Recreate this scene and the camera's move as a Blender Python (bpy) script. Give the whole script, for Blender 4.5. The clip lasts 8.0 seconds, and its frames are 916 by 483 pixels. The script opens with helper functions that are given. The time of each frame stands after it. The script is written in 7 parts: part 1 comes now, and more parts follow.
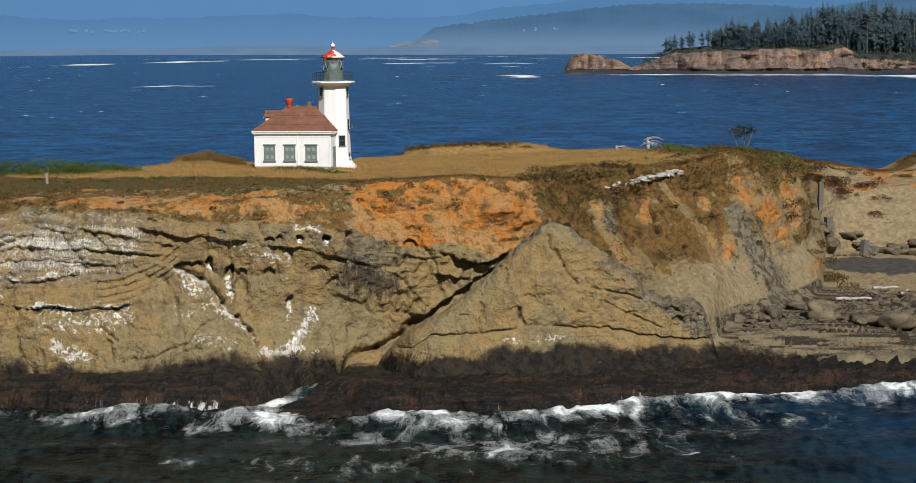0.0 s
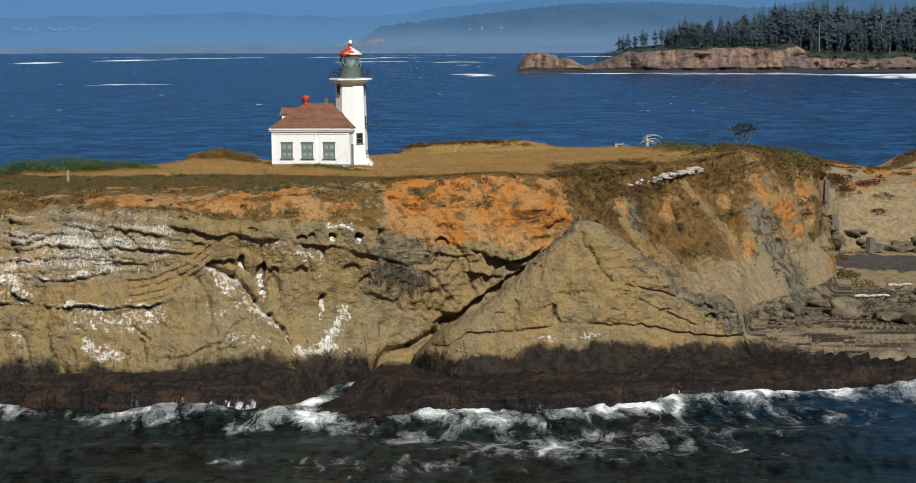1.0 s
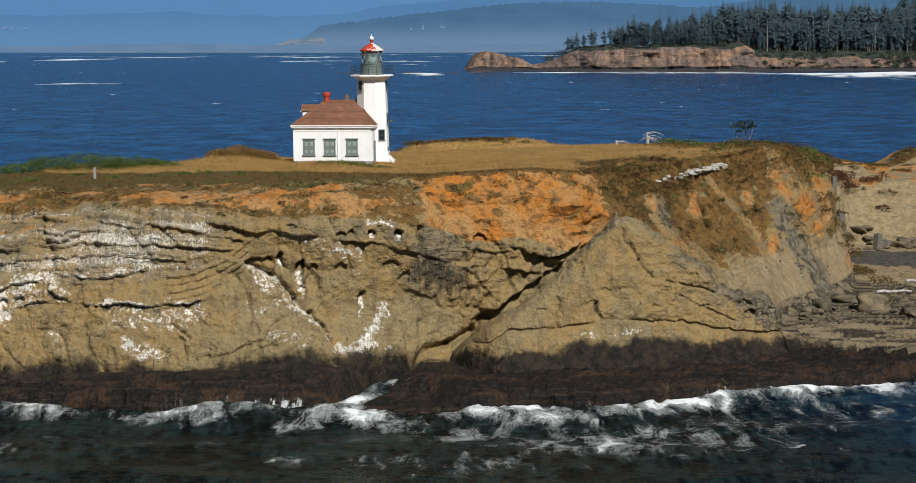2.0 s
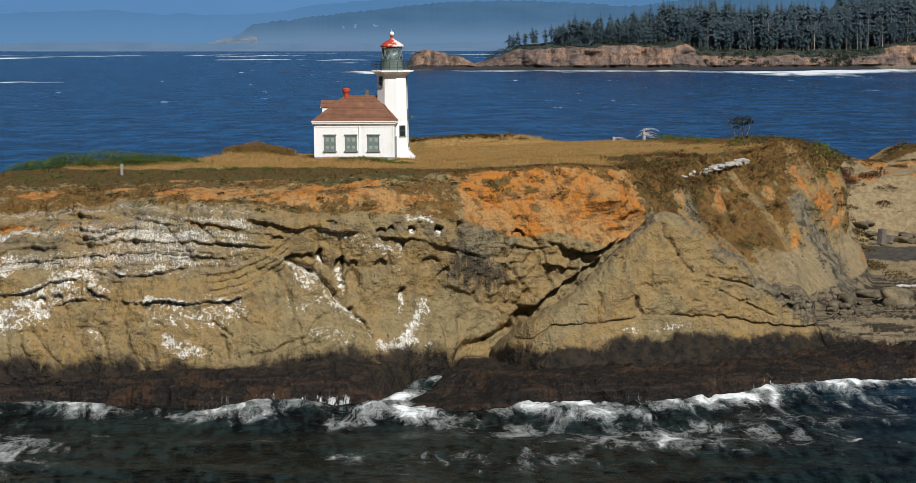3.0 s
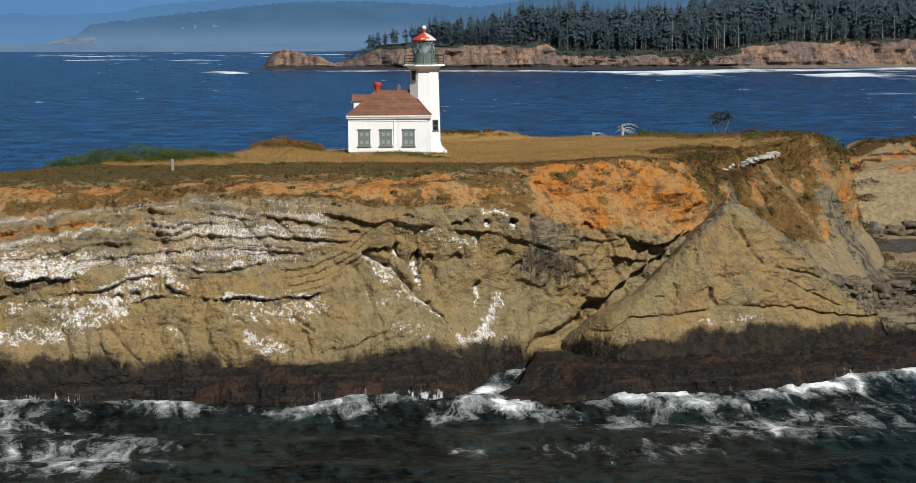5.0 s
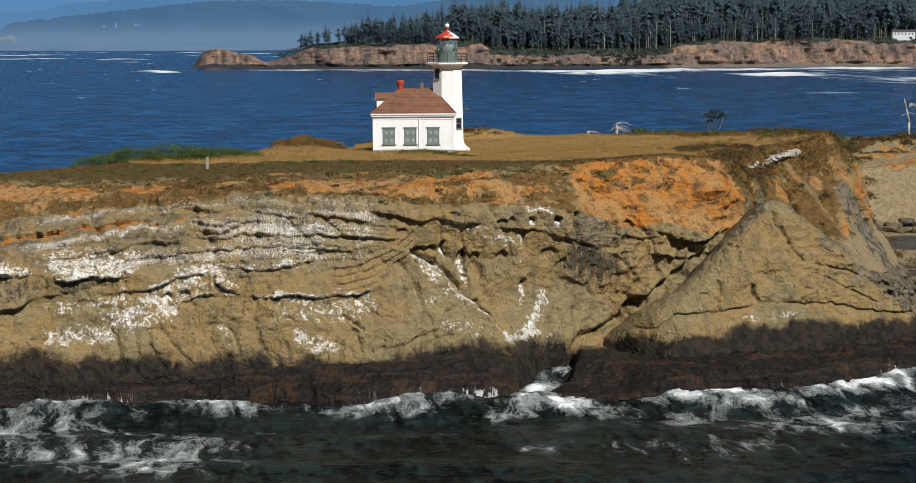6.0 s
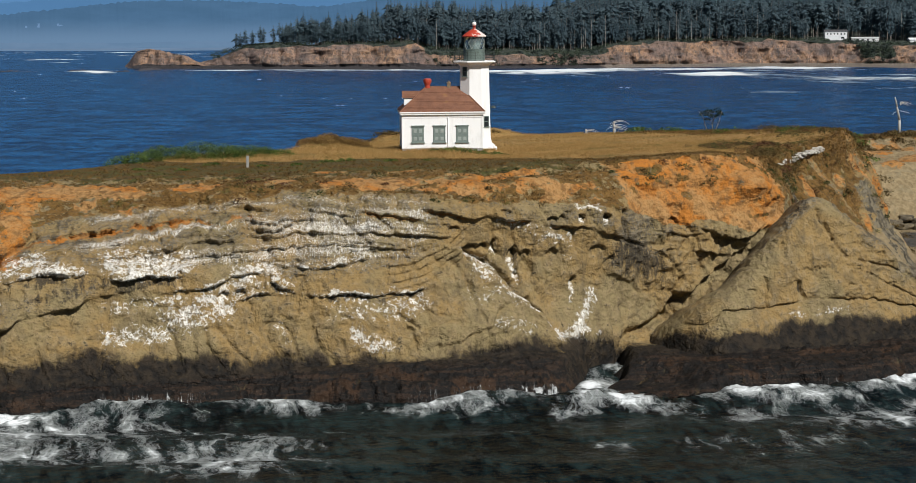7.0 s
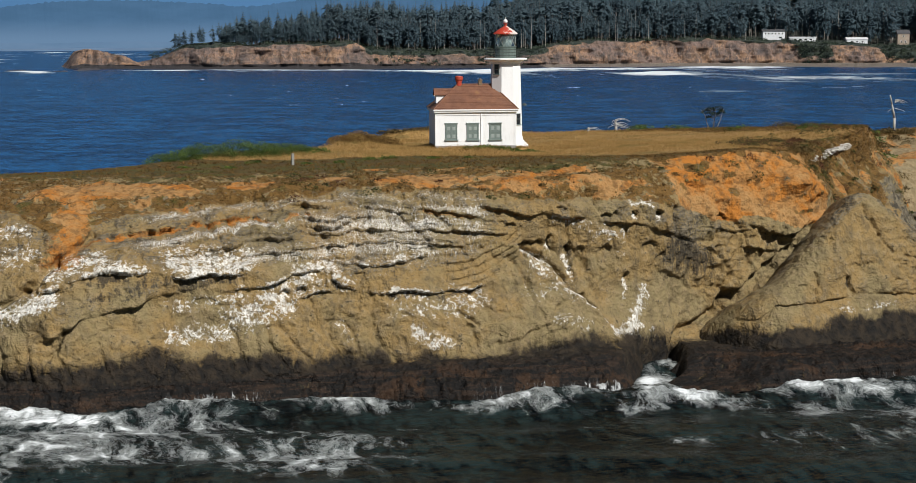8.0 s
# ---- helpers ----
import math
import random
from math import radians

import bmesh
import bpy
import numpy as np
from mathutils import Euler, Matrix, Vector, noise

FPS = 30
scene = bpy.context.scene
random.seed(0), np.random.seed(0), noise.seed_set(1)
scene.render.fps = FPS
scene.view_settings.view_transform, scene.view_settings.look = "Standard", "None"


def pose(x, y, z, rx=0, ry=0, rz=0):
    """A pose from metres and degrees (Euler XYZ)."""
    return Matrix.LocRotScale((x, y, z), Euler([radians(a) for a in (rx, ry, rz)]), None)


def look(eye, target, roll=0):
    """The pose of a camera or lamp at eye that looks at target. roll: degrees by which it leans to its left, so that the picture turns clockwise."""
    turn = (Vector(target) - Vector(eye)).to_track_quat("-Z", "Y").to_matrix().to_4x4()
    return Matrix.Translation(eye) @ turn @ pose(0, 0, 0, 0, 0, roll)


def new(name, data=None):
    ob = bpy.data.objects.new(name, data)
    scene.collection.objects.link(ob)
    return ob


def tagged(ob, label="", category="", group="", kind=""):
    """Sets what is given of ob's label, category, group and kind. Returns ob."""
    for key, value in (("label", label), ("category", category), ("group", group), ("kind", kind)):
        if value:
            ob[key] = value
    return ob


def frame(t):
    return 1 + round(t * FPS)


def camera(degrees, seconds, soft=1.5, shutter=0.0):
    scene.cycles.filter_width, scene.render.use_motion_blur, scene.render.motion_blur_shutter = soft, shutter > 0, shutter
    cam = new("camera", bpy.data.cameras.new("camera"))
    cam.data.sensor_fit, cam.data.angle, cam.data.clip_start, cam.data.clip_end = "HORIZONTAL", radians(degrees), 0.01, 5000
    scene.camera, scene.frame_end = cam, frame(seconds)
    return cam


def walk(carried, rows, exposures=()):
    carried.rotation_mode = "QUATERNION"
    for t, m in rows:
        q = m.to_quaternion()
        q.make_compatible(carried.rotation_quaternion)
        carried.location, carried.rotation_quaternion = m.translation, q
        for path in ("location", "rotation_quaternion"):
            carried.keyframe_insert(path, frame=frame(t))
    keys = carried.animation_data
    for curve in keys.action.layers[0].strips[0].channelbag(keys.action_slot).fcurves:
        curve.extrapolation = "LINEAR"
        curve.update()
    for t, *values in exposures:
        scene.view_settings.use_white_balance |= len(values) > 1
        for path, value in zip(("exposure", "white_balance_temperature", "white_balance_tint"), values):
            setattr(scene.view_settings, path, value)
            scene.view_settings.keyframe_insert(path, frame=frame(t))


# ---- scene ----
cam = camera(26.0, 8.0, soft=0.45)
PATH = [
    (0, (-14.996, -0.377, 34.633), (-18.754, 198.474, 13.555), -0.64),
    (0.5, (-19.223, 0.065, 34.525), (-20.079, 198.947, 13.420), -0.58),
    (1, (-23.502, 0.471, 34.506), (-21.513, 199.330, 13.264), -0.55),
    (1.5, (-28.177, 1.045, 34.375), (-23.097, 199.843, 13.081), -0.53),
    (3, (-43.353, 3.074, 33.905), (-27.858, 201.309, 12.395), -0.49),
    (3.5, (-48.738, 3.955, 33.776), (-29.161, 201.819, 12.179), -0.45),
    (4, (-54.189, 4.729, 33.525), (-30.417, 202.142, 12.003), -0.42),
    (5.5, (-71.161, 7.403, 33.279), (-34.845, 202.887, 11.666), -0.39),
    (6, (-76.901, 8.606, 33.235), (-36.594, 203.301, 11.575), -0.33),
    (6.5, (-82.686, 9.844, 33.156), (-38.440, 203.682, 11.502), -0.32),
    (7, (-88.460, 11.244, 33.075), (-40.378, 204.164, 11.397), -0.33),
    (7.5, (-94.204, 12.749, 32.953), (-42.420, 204.709, 11.278), -0.31),
    (8, (-99.837, 14.359, 32.837), (-44.522, 205.329, 11.141), -0.33),
]
walk(cam, [(t, look(eye, target, roll)) for t, eye, target, roll in PATH])

# ---- light ----
world = bpy.data.worlds.new("world")
scene.world = world
world.use_nodes = True
wn = world.node_tree.nodes
sky = wn.new("ShaderNodeTexSky")
sky.sky_type, sky.sun_disc = "NISHITA", False
SUN_EL, SUN_AZ = 43.0, 160.0   # elevation; bearing clockwise from +y
sky.sun_elevation, sky.sun_rotation = radians(SUN_EL), radians(SUN_AZ)
sky.air_density, sky.dust_density, sky.ozone_density = 1.0, 0.2, 2.5
wn["Background"].inputs["Strength"].default_value = 0.028
world.node_tree.links.new(sky.outputs[0], wn["Background"].inputs["Color"])
sun = new("sun", bpy.data.lights.new("sun", "SUN"))
sun.data.energy, sun.data.angle, sun.data.color = 5.0, radians(0.55), (1.0, 0.98, 0.94)
_az, _el = radians(SUN_AZ), radians(SUN_EL)
sun_way = Vector((math.sin(_az) * math.cos(_el), math.cos(_az) * math.cos(_el), math.sin(_el)))
sun.matrix_world = look(sun_way * 300, (0, 0, 0))
scene.view_settings.exposure = 0.0


# ---- noise and small maths ----
def hash3(ix, iy, iz, seed):
    h = (ix.astype(np.int64) * 374761393 + iy.astype(np.int64) * 668265263 + iz.astype(np.int64) * 2147483647 + seed * 1274126177) & 0xFFFFFFFF
    h = ((h ^ (h >> 13)) * 1274126177) & 0xFFFFFFFF
    h = ((h ^ (h >> 16)) * 2246822519) & 0xFFFFFFFF
    return ((h ^ (h >> 15)) & 0xFFFFFF) / float(0xFFFFFF)


def vnoise(x, y, z, seed=0):
    """Value noise in -1..1."""
    x, y, z = np.broadcast_arrays(np.asarray(x, float), np.asarray(y, float), np.asarray(z, float))
    ix, iy, iz = np.floor(x), np.floor(y), np.floor(z)
    fx, fy, fz = x - ix, y - iy, z - iz
    fx, fy, fz = (f * f * f * (f * (f * 6 - 15) + 10) for f in (fx, fy, fz))
    out = 0
    for a in (0, 1):
        for b in (0, 1):
            for c in (0, 1):
                w = (fx if a else 1 - fx) * (fy if b else 1 - fy) * (fz if c else 1 - fz)
                out = out + w * hash3(ix + a, iy + b, iz + c, seed)
    return out * 2 - 1


def fbm(x, y, z, octaves=4, seed=0, gain=0.5, ridged=False):
    total, amp, norm = 0, 1.0, 0.0
    for o in range(octaves):
        n = vnoise(x * 2**o + 17.3 * o, y * 2**o + 5.1 * o, z * 2**o + 9.7 * o, seed + o)
        total = total + amp * ((1 - 2 * np.abs(n)) if ridged else n)
        norm += amp
        amp *= gain
    return total / norm


def step(a, b, x):
    s = np.clip((x - a) / (b - a), 0, 1)
    return s * s * (3 - 2 * s)


def curve(xs, *keys, soft=1.2):
    """A smooth line through (x, value) keys, read at the even stations xs."""
    k = np.array(keys, float)
    v = np.interp(xs, k[:, 0], k[:, 1])
    if soft:
        d = float(np.median(np.diff(xs)))
        n = max(1, int(2.5 * soft / d))
        w = np.exp(-0.5 * (np.arange(-n, n + 1) * d / soft) ** 2)
        v = np.convolve(np.pad(v, n, mode="edge"), w / w.sum(), mode="valid")
    return v


def segment_distance(px, pz, ax, az, bx, bz):
    dx, dz = bx - ax, bz - az
    s = np.clip(((px - ax) * dx + (pz - az) * dz) / (dx * dx + dz * dz), 0, 1)
    return np.hypot(px - ax - s * dx, pz - az - s * dz), s


# ---- mesh helpers ----
def mesh_of(name, verts, faces, material=None, smooth=True):
    me = bpy.data.meshes.new(name)
    verts = np.asarray(verts, np.float32).reshape(-1, 3)
    if isinstance(faces, np.ndarray):
        n, k = faces.shape
        me.vertices.add(len(verts))
        me.vertices.foreach_set("co", verts.ravel())
        me.loops.add(n * k)
        me.loops.foreach_set("vertex_index", faces.astype(np.int32).ravel())
        me.polygons.add(n)
        me.polygons.foreach_set("loop_start", np.arange(0, n * k, k, dtype=np.int32))
        me.polygons.foreach_set("loop_total", np.full(n, k, dtype=np.int32))
        me.update(calc_edges=True)
    else:
        me.from_pydata([tuple(map(float, v)) for v in verts], [], faces)
        me.update()
    me.polygons.foreach_set("use_smooth", np.full(len(me.polygons), smooth))
    if material:
        me.materials.append(material)
    return me


def grid_faces(rows, cols):
    i = np.arange(rows * cols).reshape(rows, cols)
    return np.stack([i[:-1, :-1], i[:-1, 1:], i[1:, 1:], i[1:, :-1]], -1).reshape(-1, 4)


def colour_layer(me, name, rgb):
    """A per-point mask of three channels for the materials."""
    layer = me.color_attributes.new(name, "FLOAT_COLOR", "POINT")
    rgba = np.ones((len(me.vertices), 4), np.float32)
    rgba[:, :3] = np.asarray(rgb, np.float32).reshape(-1, 3)
    layer.data.foreach_set("color", rgba.ravel())


def part(name, bm, material, parent=None, label="", smooth=False, m=None):
    me = bpy.data.meshes.new(name)
    bm.to_mesh(me)
    bm.free()
    me.polygons.foreach_set("use_smooth", np.full(len(me.polygons), smooth))
    me.materials.append(material)
    ob = new(name, me)
    if m is not None:
        ob.matrix_basis = m
    if parent:
        ob.parent = parent
    return tagged(ob, label)


def box(bm, x0, x1, y0, y1, z0, z1, bevel=0.0):
    made = bmesh.ops.create_cube(bm, size=1, matrix=Matrix.Translation(((x0 + x1) / 2, (y0 + y1) / 2, (z0 + z1) / 2)) @ Matrix.Diagonal((x1 - x0, y1 - y0, z1 - z0, 1)))
    if bevel:
        edges = list({e for v in made["verts"] for e in v.link_edges})
        bmesh.ops.bevel(bm, geom=edges, offset=bevel, segments=2, affect="EDGES", profile=0.6)
    return bm


def lathe(bm, profile, sides=16, turn=0.0, centre=(0, 0)):
    """Rings of (radius, z) joined into a closed turned body."""
    rings = []
    for r, z in profile:
        rings.append([bm.verts.new((centre[0] + r * math.cos(turn + 2 * math.pi * k / sides), centre[1] + r * math.sin(turn + 2 * math.pi * k / sides), z)) for k in range(sides)])
    for a, b in zip(rings, rings[1:]):
        for k in range(sides):
            bm.faces.new((a[k], a[(k + 1) % sides], b[(k + 1) % sides], b[k]))
    bm.faces.new(list(reversed(rings[0])))
    bm.faces.new(rings[-1])
    return bm


def rod(bm, a, b, r0, r1=None, sides=6):
    a, b = Vector(a), Vector(b)
    m = Matrix.Translation((a + b) / 2) @ (b - a).to_track_quat("Z", "Y").to_matrix().to_4x4()
    bmesh.ops.create_cone(bm, cap_ends=True, segments=sides, radius1=r0, radius2=r0 if r1 is None else r1, depth=(b - a).length, matrix=m)
    return bm


# ---- materials ----
class Nodes:
    """Short hand for building node materials."""

    def __init__(self, name, roughness=0.8, metallic=0.0):
        self.mat = bpy.data.materials.new(name)
        self.mat.use_nodes = True
        self.tree = self.mat.node_tree
        self.bsdf = self.tree.nodes["Principled BSDF"]
        self.bsdf.inputs["Roughness"].default_value = roughness
        self.bsdf.inputs["Metallic"].default_value = metallic

    def node(self, kind, operation=None, data_type=None, attribute_name=None, feature=None):
        n = self.tree.nodes.new(kind)
        if operation:
            n.operation = operation
        if data_type:
            n.data_type = data_type
        if attribute_name:
            n.attribute_name = attribute_name
        if feature:
            n.feature = feature
        return n

    def put(self, socket, value):
        if isinstance(value, bpy.types.NodeSocket):
            self.tree.links.new(value, socket)
        elif isinstance(value, (tuple, list)) and len(value) == 3 and socket.type == "RGBA":
            socket.default_value = (*value, 1)
        else:
            socket.default_value = value

    def place(self, scale=(1, 1, 1), turn=(0, 0, 0)):
        c = self.node("ShaderNodeTexCoord")
        m = self.node("ShaderNodeMapping")
        self.put(m.inputs["Vector"], c.outputs["Object"])
        m.inputs["Scale"].default_value = scale
        m.inputs["Rotation"].default_value = [radians(a) for a in turn]
        return m.outputs["Vector"]

    def noise(self, where, scale, detail=4.0, rough=0.55, warp=0.0):
        n = self.node("ShaderNodeTexNoise")
        self.put(n.inputs["Vector"], where)
        n.inputs["Scale"].default_value, n.inputs["Detail"].default_value = scale, detail
        n.inputs["Roughness"].default_value, n.inputs["Distortion"].default_value = rough, warp
        return n.outputs["Fac"]

    def voronoi(self, where, scale, feature="F1"):
        n = self.node("ShaderNodeTexVoronoi", feature=feature)
        self.put(n.inputs["Vector"], where)
        n.inputs["Scale"].default_value = scale
        return n.outputs["Distance"]

    def math(self, op, a, b=0.0, clamp=False):
        n = self.node("ShaderNodeMath", operation=op)
        n.use_clamp = clamp
        self.put(n.inputs[0], a)
        self.put(n.inputs[1], b)
        return n.outputs[0]

    def ramp(self, fac, lo, hi, a=0.0, b=1.0):
        n = self.node("ShaderNodeMapRange")
        n.interpolation_type = "SMOOTHSTEP"
        self.put(n.inputs["Value"], fac)
        for key, v in zip(("From Min", "From Max", "To Min", "To Max"), (lo, hi, a, b)):
            n.inputs[key].default_value = v
        return n.outputs["Result"]

    def mix(self, fac, a, b):
        n = self.node("ShaderNodeMix", data_type="RGBA")
        self.put(n.inputs["Factor"], fac)
        self.put(n.inputs[6], a)
        self.put(n.inputs[7], b)
        return n.outputs[2]

    def mask(self, name):
        n = self.node("ShaderNodeAttribute", attribute_name=name)
        s = self.node("ShaderNodeSeparateColor")
        self.put(s.inputs[0], n.outputs["Color"])
        return s.outputs

    def done(self, colour=None, rough=None, height=None, strength=0.5, reach=0.1):
        if colour is not None:
            self.put(self.bsdf.inputs["Base Color"], colour)
        if rough is not None:
            self.put(self.bsdf.inputs["Roughness"], rough)
        if height is not None:
            b = self.node("ShaderNodeBump")
            b.inputs["Strength"].default_value, b.inputs["Distance"].default_value = strength, reach
            self.put(b.inputs["Height"], height)
            self.put(self.bsdf.inputs["Normal"], b.outputs[0])
        return self.mat


def plain(name, colour, roughness=0.6, metallic=0.0, grain=8.0, vary=0.25, bump=0.15, reach=0.01):
    """Paint, wood or metal: one colour with two scales of wear and a slight relief."""
    s = Nodes(name, roughness, metallic)
    w = s.place()
    fine, broad = s.noise(w, grain, 5), s.noise(w, grain * 0.13, 3)
    dark = tuple(c * (1 - vary) for c in colour)
    light = tuple(min(1, c * (1 + vary * 0.4)) for c in colour)
    c = s.mix(s.ramp(fine, 0.3, 0.7), dark, colour)
    c = s.mix(s.ramp(broad, 0.45, 0.75), c, light)
    return s.done(c, s.ramp(fine, 0.2, 0.8, roughness * 0.85, min(1, roughness * 1.15)), fine, bump, reach)


def rock_material():
    """Sandstone cliff with soil, dry plants, droppings and a wet foot, chosen by the masks of the ground."""
    s = Nodes("cliff_ground", 0.9)
    s.bsdf.inputs["Specular IOR Level"].default_value = 0.25
    w = s.place()
    m1, m2, m3, mk, tf = s.mask("cover"), s.mask("rock"), s.mask("sand"), s.mask("mark"), s.mask("turf")
    fine, mid, broad = s.noise(w, 5.0, 3, 0.5), s.noise(w, 1.3, 4, 0.55), s.noise(w, 0.16, 4)
    blotch = s.noise(w, 0.5, 5, 0.62, 0.8)
    speck = s.noise(w, 11.0, 2, 0.5)
    run = s.noise(s.place((1.3, 1.3, 0.14)), 1.0, 6, 0.65, 0.3)
    beds = s.noise(s.place((0.35, 0.35, 2.4), (0, 4, 0)), 1.3, 5, 0.6, 0.4)
    # bare sandstone, buff to olive, in soft broad tones with small dark pits
    tan = s.mix(s.ramp(broad, 0.42, 0.58), (0.252, 0.168, 0.068), (0.222, 0.172, 0.085))
    tan = s.mix(s.ramp(blotch, 0.47, 0.62, 0.0, 0.6), tan, (0.136, 0.103, 0.055))
    tan = s.mix(s.ramp(mid, 0.50, 0.62, 0.0, 0.45), tan, (0.295, 0.220, 0.118))
    tan = s.mix(s.ramp(fine, 0.42, 0.32, 0.0, 0.45), tan, (0.114, 0.084, 0.043))
    tan = s.mix(s.ramp(s.noise(s.place((1, 1, 1.4)), 2.4, 4, 0.6, 0.5), 0.57, 0.66, 0.0, 0.6), tan, (0.115, 0.085, 0.046))
    tan = s.mix(s.ramp(speck, 0.62, 0.74, 0.0, 0.4), tan, (0.11, 0.082, 0.046))
    tan = s.mix(s.ramp(run, 0.55, 0.66, 0.0, 0.5), tan, (0.11, 0.085, 0.05))
    # grey weathered beds
    grey = s.mix(s.ramp(beds, 0.40, 0.60), (0.086, 0.071, 0.049), (0.180, 0.149, 0.102))
    grey = s.mix(s.ramp(mid, 0.50, 0.62, 0.0, 0.5), grey, (0.246, 0.209, 0.148))
    grey = s.mix(s.ramp(fine, 0.44, 0.34, 0.0, 0.4), grey, (0.085, 0.07, 0.05))
    grey = s.mix(s.ramp(run, 0.56, 0.70, 0.0, 0.45), grey, (0.07, 0.06, 0.045))
    loose = s.math("ADD", s.math("MULTIPLY", s.math("SUBTRACT", blotch, 0.5), 1.4), s.math("MULTIPLY", s.math("SUBTRACT", fine, 0.5), 1.4))
    tan = s.mix(s.ramp(s.math("ADD", m2[1], loose), 0.30, 0.70), tan, grey)
    sand = s.mix(s.ramp(mid, 0.35, 0.65), (0.201, 0.149, 0.080), (0.295, 0.226, 0.127))
    sand = s.mix(s.ramp(blotch, 0.52, 0.66, 0.0, 0.5), sand, (0.193, 0.164, 0.102))
    tan = s.mix(s.ramp(s.math("ADD", m3[0], s.math("MULTIPLY", s.math("SUBTRACT", mid, 0.5), 0.8)), 0.4, 0.6), tan, sand)
    plates = s.noise(s.place((0.10, 0.75, 2.0), (0, 0, 5)), 1.0, 6, 0.66, 0.5)
    flat = s.mix(s.ramp(plates, 0.42, 0.58), (0.030, 0.024, 0.017), (0.185, 0.145, 0.090))
    tan = s.mix(s.ramp(m3[1], 0.35, 0.65), tan, flat)
    mud = s.mix(s.ramp(mid, 0.4, 0.6), (0.05, 0.045, 0.04), (0.085, 0.075, 0.062))
    tan = s.mix(s.ramp(m3[2], 0.4, 0.6), tan, mud)
    # soil
    orange = s.mix(s.ramp(broad, 0.44, 0.56), (0.40, 0.150, 0.025), (0.37, 0.205, 0.078))
    orange = s.mix(s.ramp(blotch, 0.42, 0.56, 0.6, 0.0), orange, (0.33, 0.195, 0.078))
    orange = s.mix(s.ramp(fine, 0.34, 0.50, 0.5, 0.0), orange, (0.22, 0.09, 0.022))
    orange = s.mix(s.ramp(mid, 0.51, 0.62, 0.0, 0.7), orange, (0.17, 0.085, 0.028))
    orange = s.mix(s.ramp(speck, 0.60, 0.72, 0.0, 0.5), orange, (0.12, 0.07, 0.026))
    ragged = s.math("ADD", s.math("MULTIPLY", s.math("SUBTRACT", mid, 0.5), 2.0), s.math("MULTIPLY", s.math("SUBTRACT", fine, 0.5), 0.9))
    c = s.mix(s.ramp(s.math("ADD", m1[0], ragged), 0.38, 0.64), tan, orange)
    # low brown and olive plants
    scrub = s.mix(s.ramp(mid, 0.35, 0.62), (0.070, 0.040, 0.012), (0.155, 0.086, 0.024))
    scrub = s.mix(s.ramp(s.noise(w, 0.5, 4), 0.55, 0.72, 0.0, 0.8), scrub, (0.07, 0.07, 0.02))
    scrub = s.mix(s.ramp(fine, 0.52, 0.68, 0.0, 0.7), scrub, (0.200, 0.109, 0.034))
    c = s.mix(s.ramp(s.math("ADD", m2[2], ragged), 0.42, 0.58), c, scrub)
    # grey rib of hard rock, seamed from top to bottom
    rib = s.mix(s.ramp(s.noise(s.place((1.6, 1.6, 0.28), (0, 14, 0)), 1.0, 5, 0.65, 0.3), 0.42, 0.58), (0.055, 0.047, 0.034), (0.165, 0.140, 0.096))
    c = s.mix(s.ramp(s.math("ADD", tf[2], s.math("MULTIPLY", ragged, 1.2)), 0.34, 0.64), c, rib)
    # close-cropped mat of turf, brown and olive
    mat = s.mix(s.ramp(s.noise(s.place((0.25, 0.7, 1)), 0.8, 5, 0.65, 0.4), 0.42, 0.58), (0.086, 0.052, 0.017), (0.066, 0.066, 0.017))
    mat = s.mix(s.ramp(fine, 0.50, 0.66, 0.0, 0.6), mat, (0.15, 0.098, 0.034))
    mat = s.mix(s.ramp(mid, 0.53, 0.63, 0.0, 0.7), mat, (0.045, 0.038, 0.014))
    c = s.mix(s.ramp(s.math("ADD", tf[0], ragged), 0.42, 0.58), c, mat)
    # dry grass
    straw = s.mix(s.ramp(s.noise(w, 2.5, 6, 0.7), 0.3, 0.7), (0.22, 0.12, 0.036), (0.39, 0.245, 0.088))
    straw = s.mix(s.ramp(s.noise(w, 0.22, 4), 0.50, 0.62, 0.0, 0.6), straw, (0.15, 0.105, 0.032))
    c = s.mix(s.ramp(s.math("ADD", m1[1], s.math("MULTIPLY", ragged, 0.7)), 0.4, 0.6), c, straw)
    # near-black broken runs: lichen and seepage, bands below ledges, cracks, hill and cove
    black_runs = s.math("ADD", s.math("MULTIPLY", s.math("SUBTRACT", s.noise(s.place((1.6, 1.6, 0.3)), 1.0, 6, 0.7, 0.3), 0.5), 2.0), s.math("MULTIPLY", s.math("SUBTRACT", fine, 0.5), 0.8))
    black = s.ramp(s.math("ADD", mk[1], black_runs), 0.45, 0.85, 0.0, 0.85)
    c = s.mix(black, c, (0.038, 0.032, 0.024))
    # droppings: lumpy broken patches that run down, and a fine rain of short dashes
    streak = s.math("ADD", s.math("MULTIPLY", s.noise(s.place((2.6, 2.6, 2.2)), 1.2, 5, 0.66, 0.7), 0.65), s.math("MULTIPLY", s.noise(s.place((0.8, 0.8, 1.9), (0, 14, 0)), 1.1, 4, 0.6, 0.8), 0.35))
    g = s.ramp(s.math("ADD", m1[2], s.math("MULTIPLY", s.math("SUBTRACT", streak, 0.5), 4.2)), 0.36, 0.74, 0.0, 0.92)
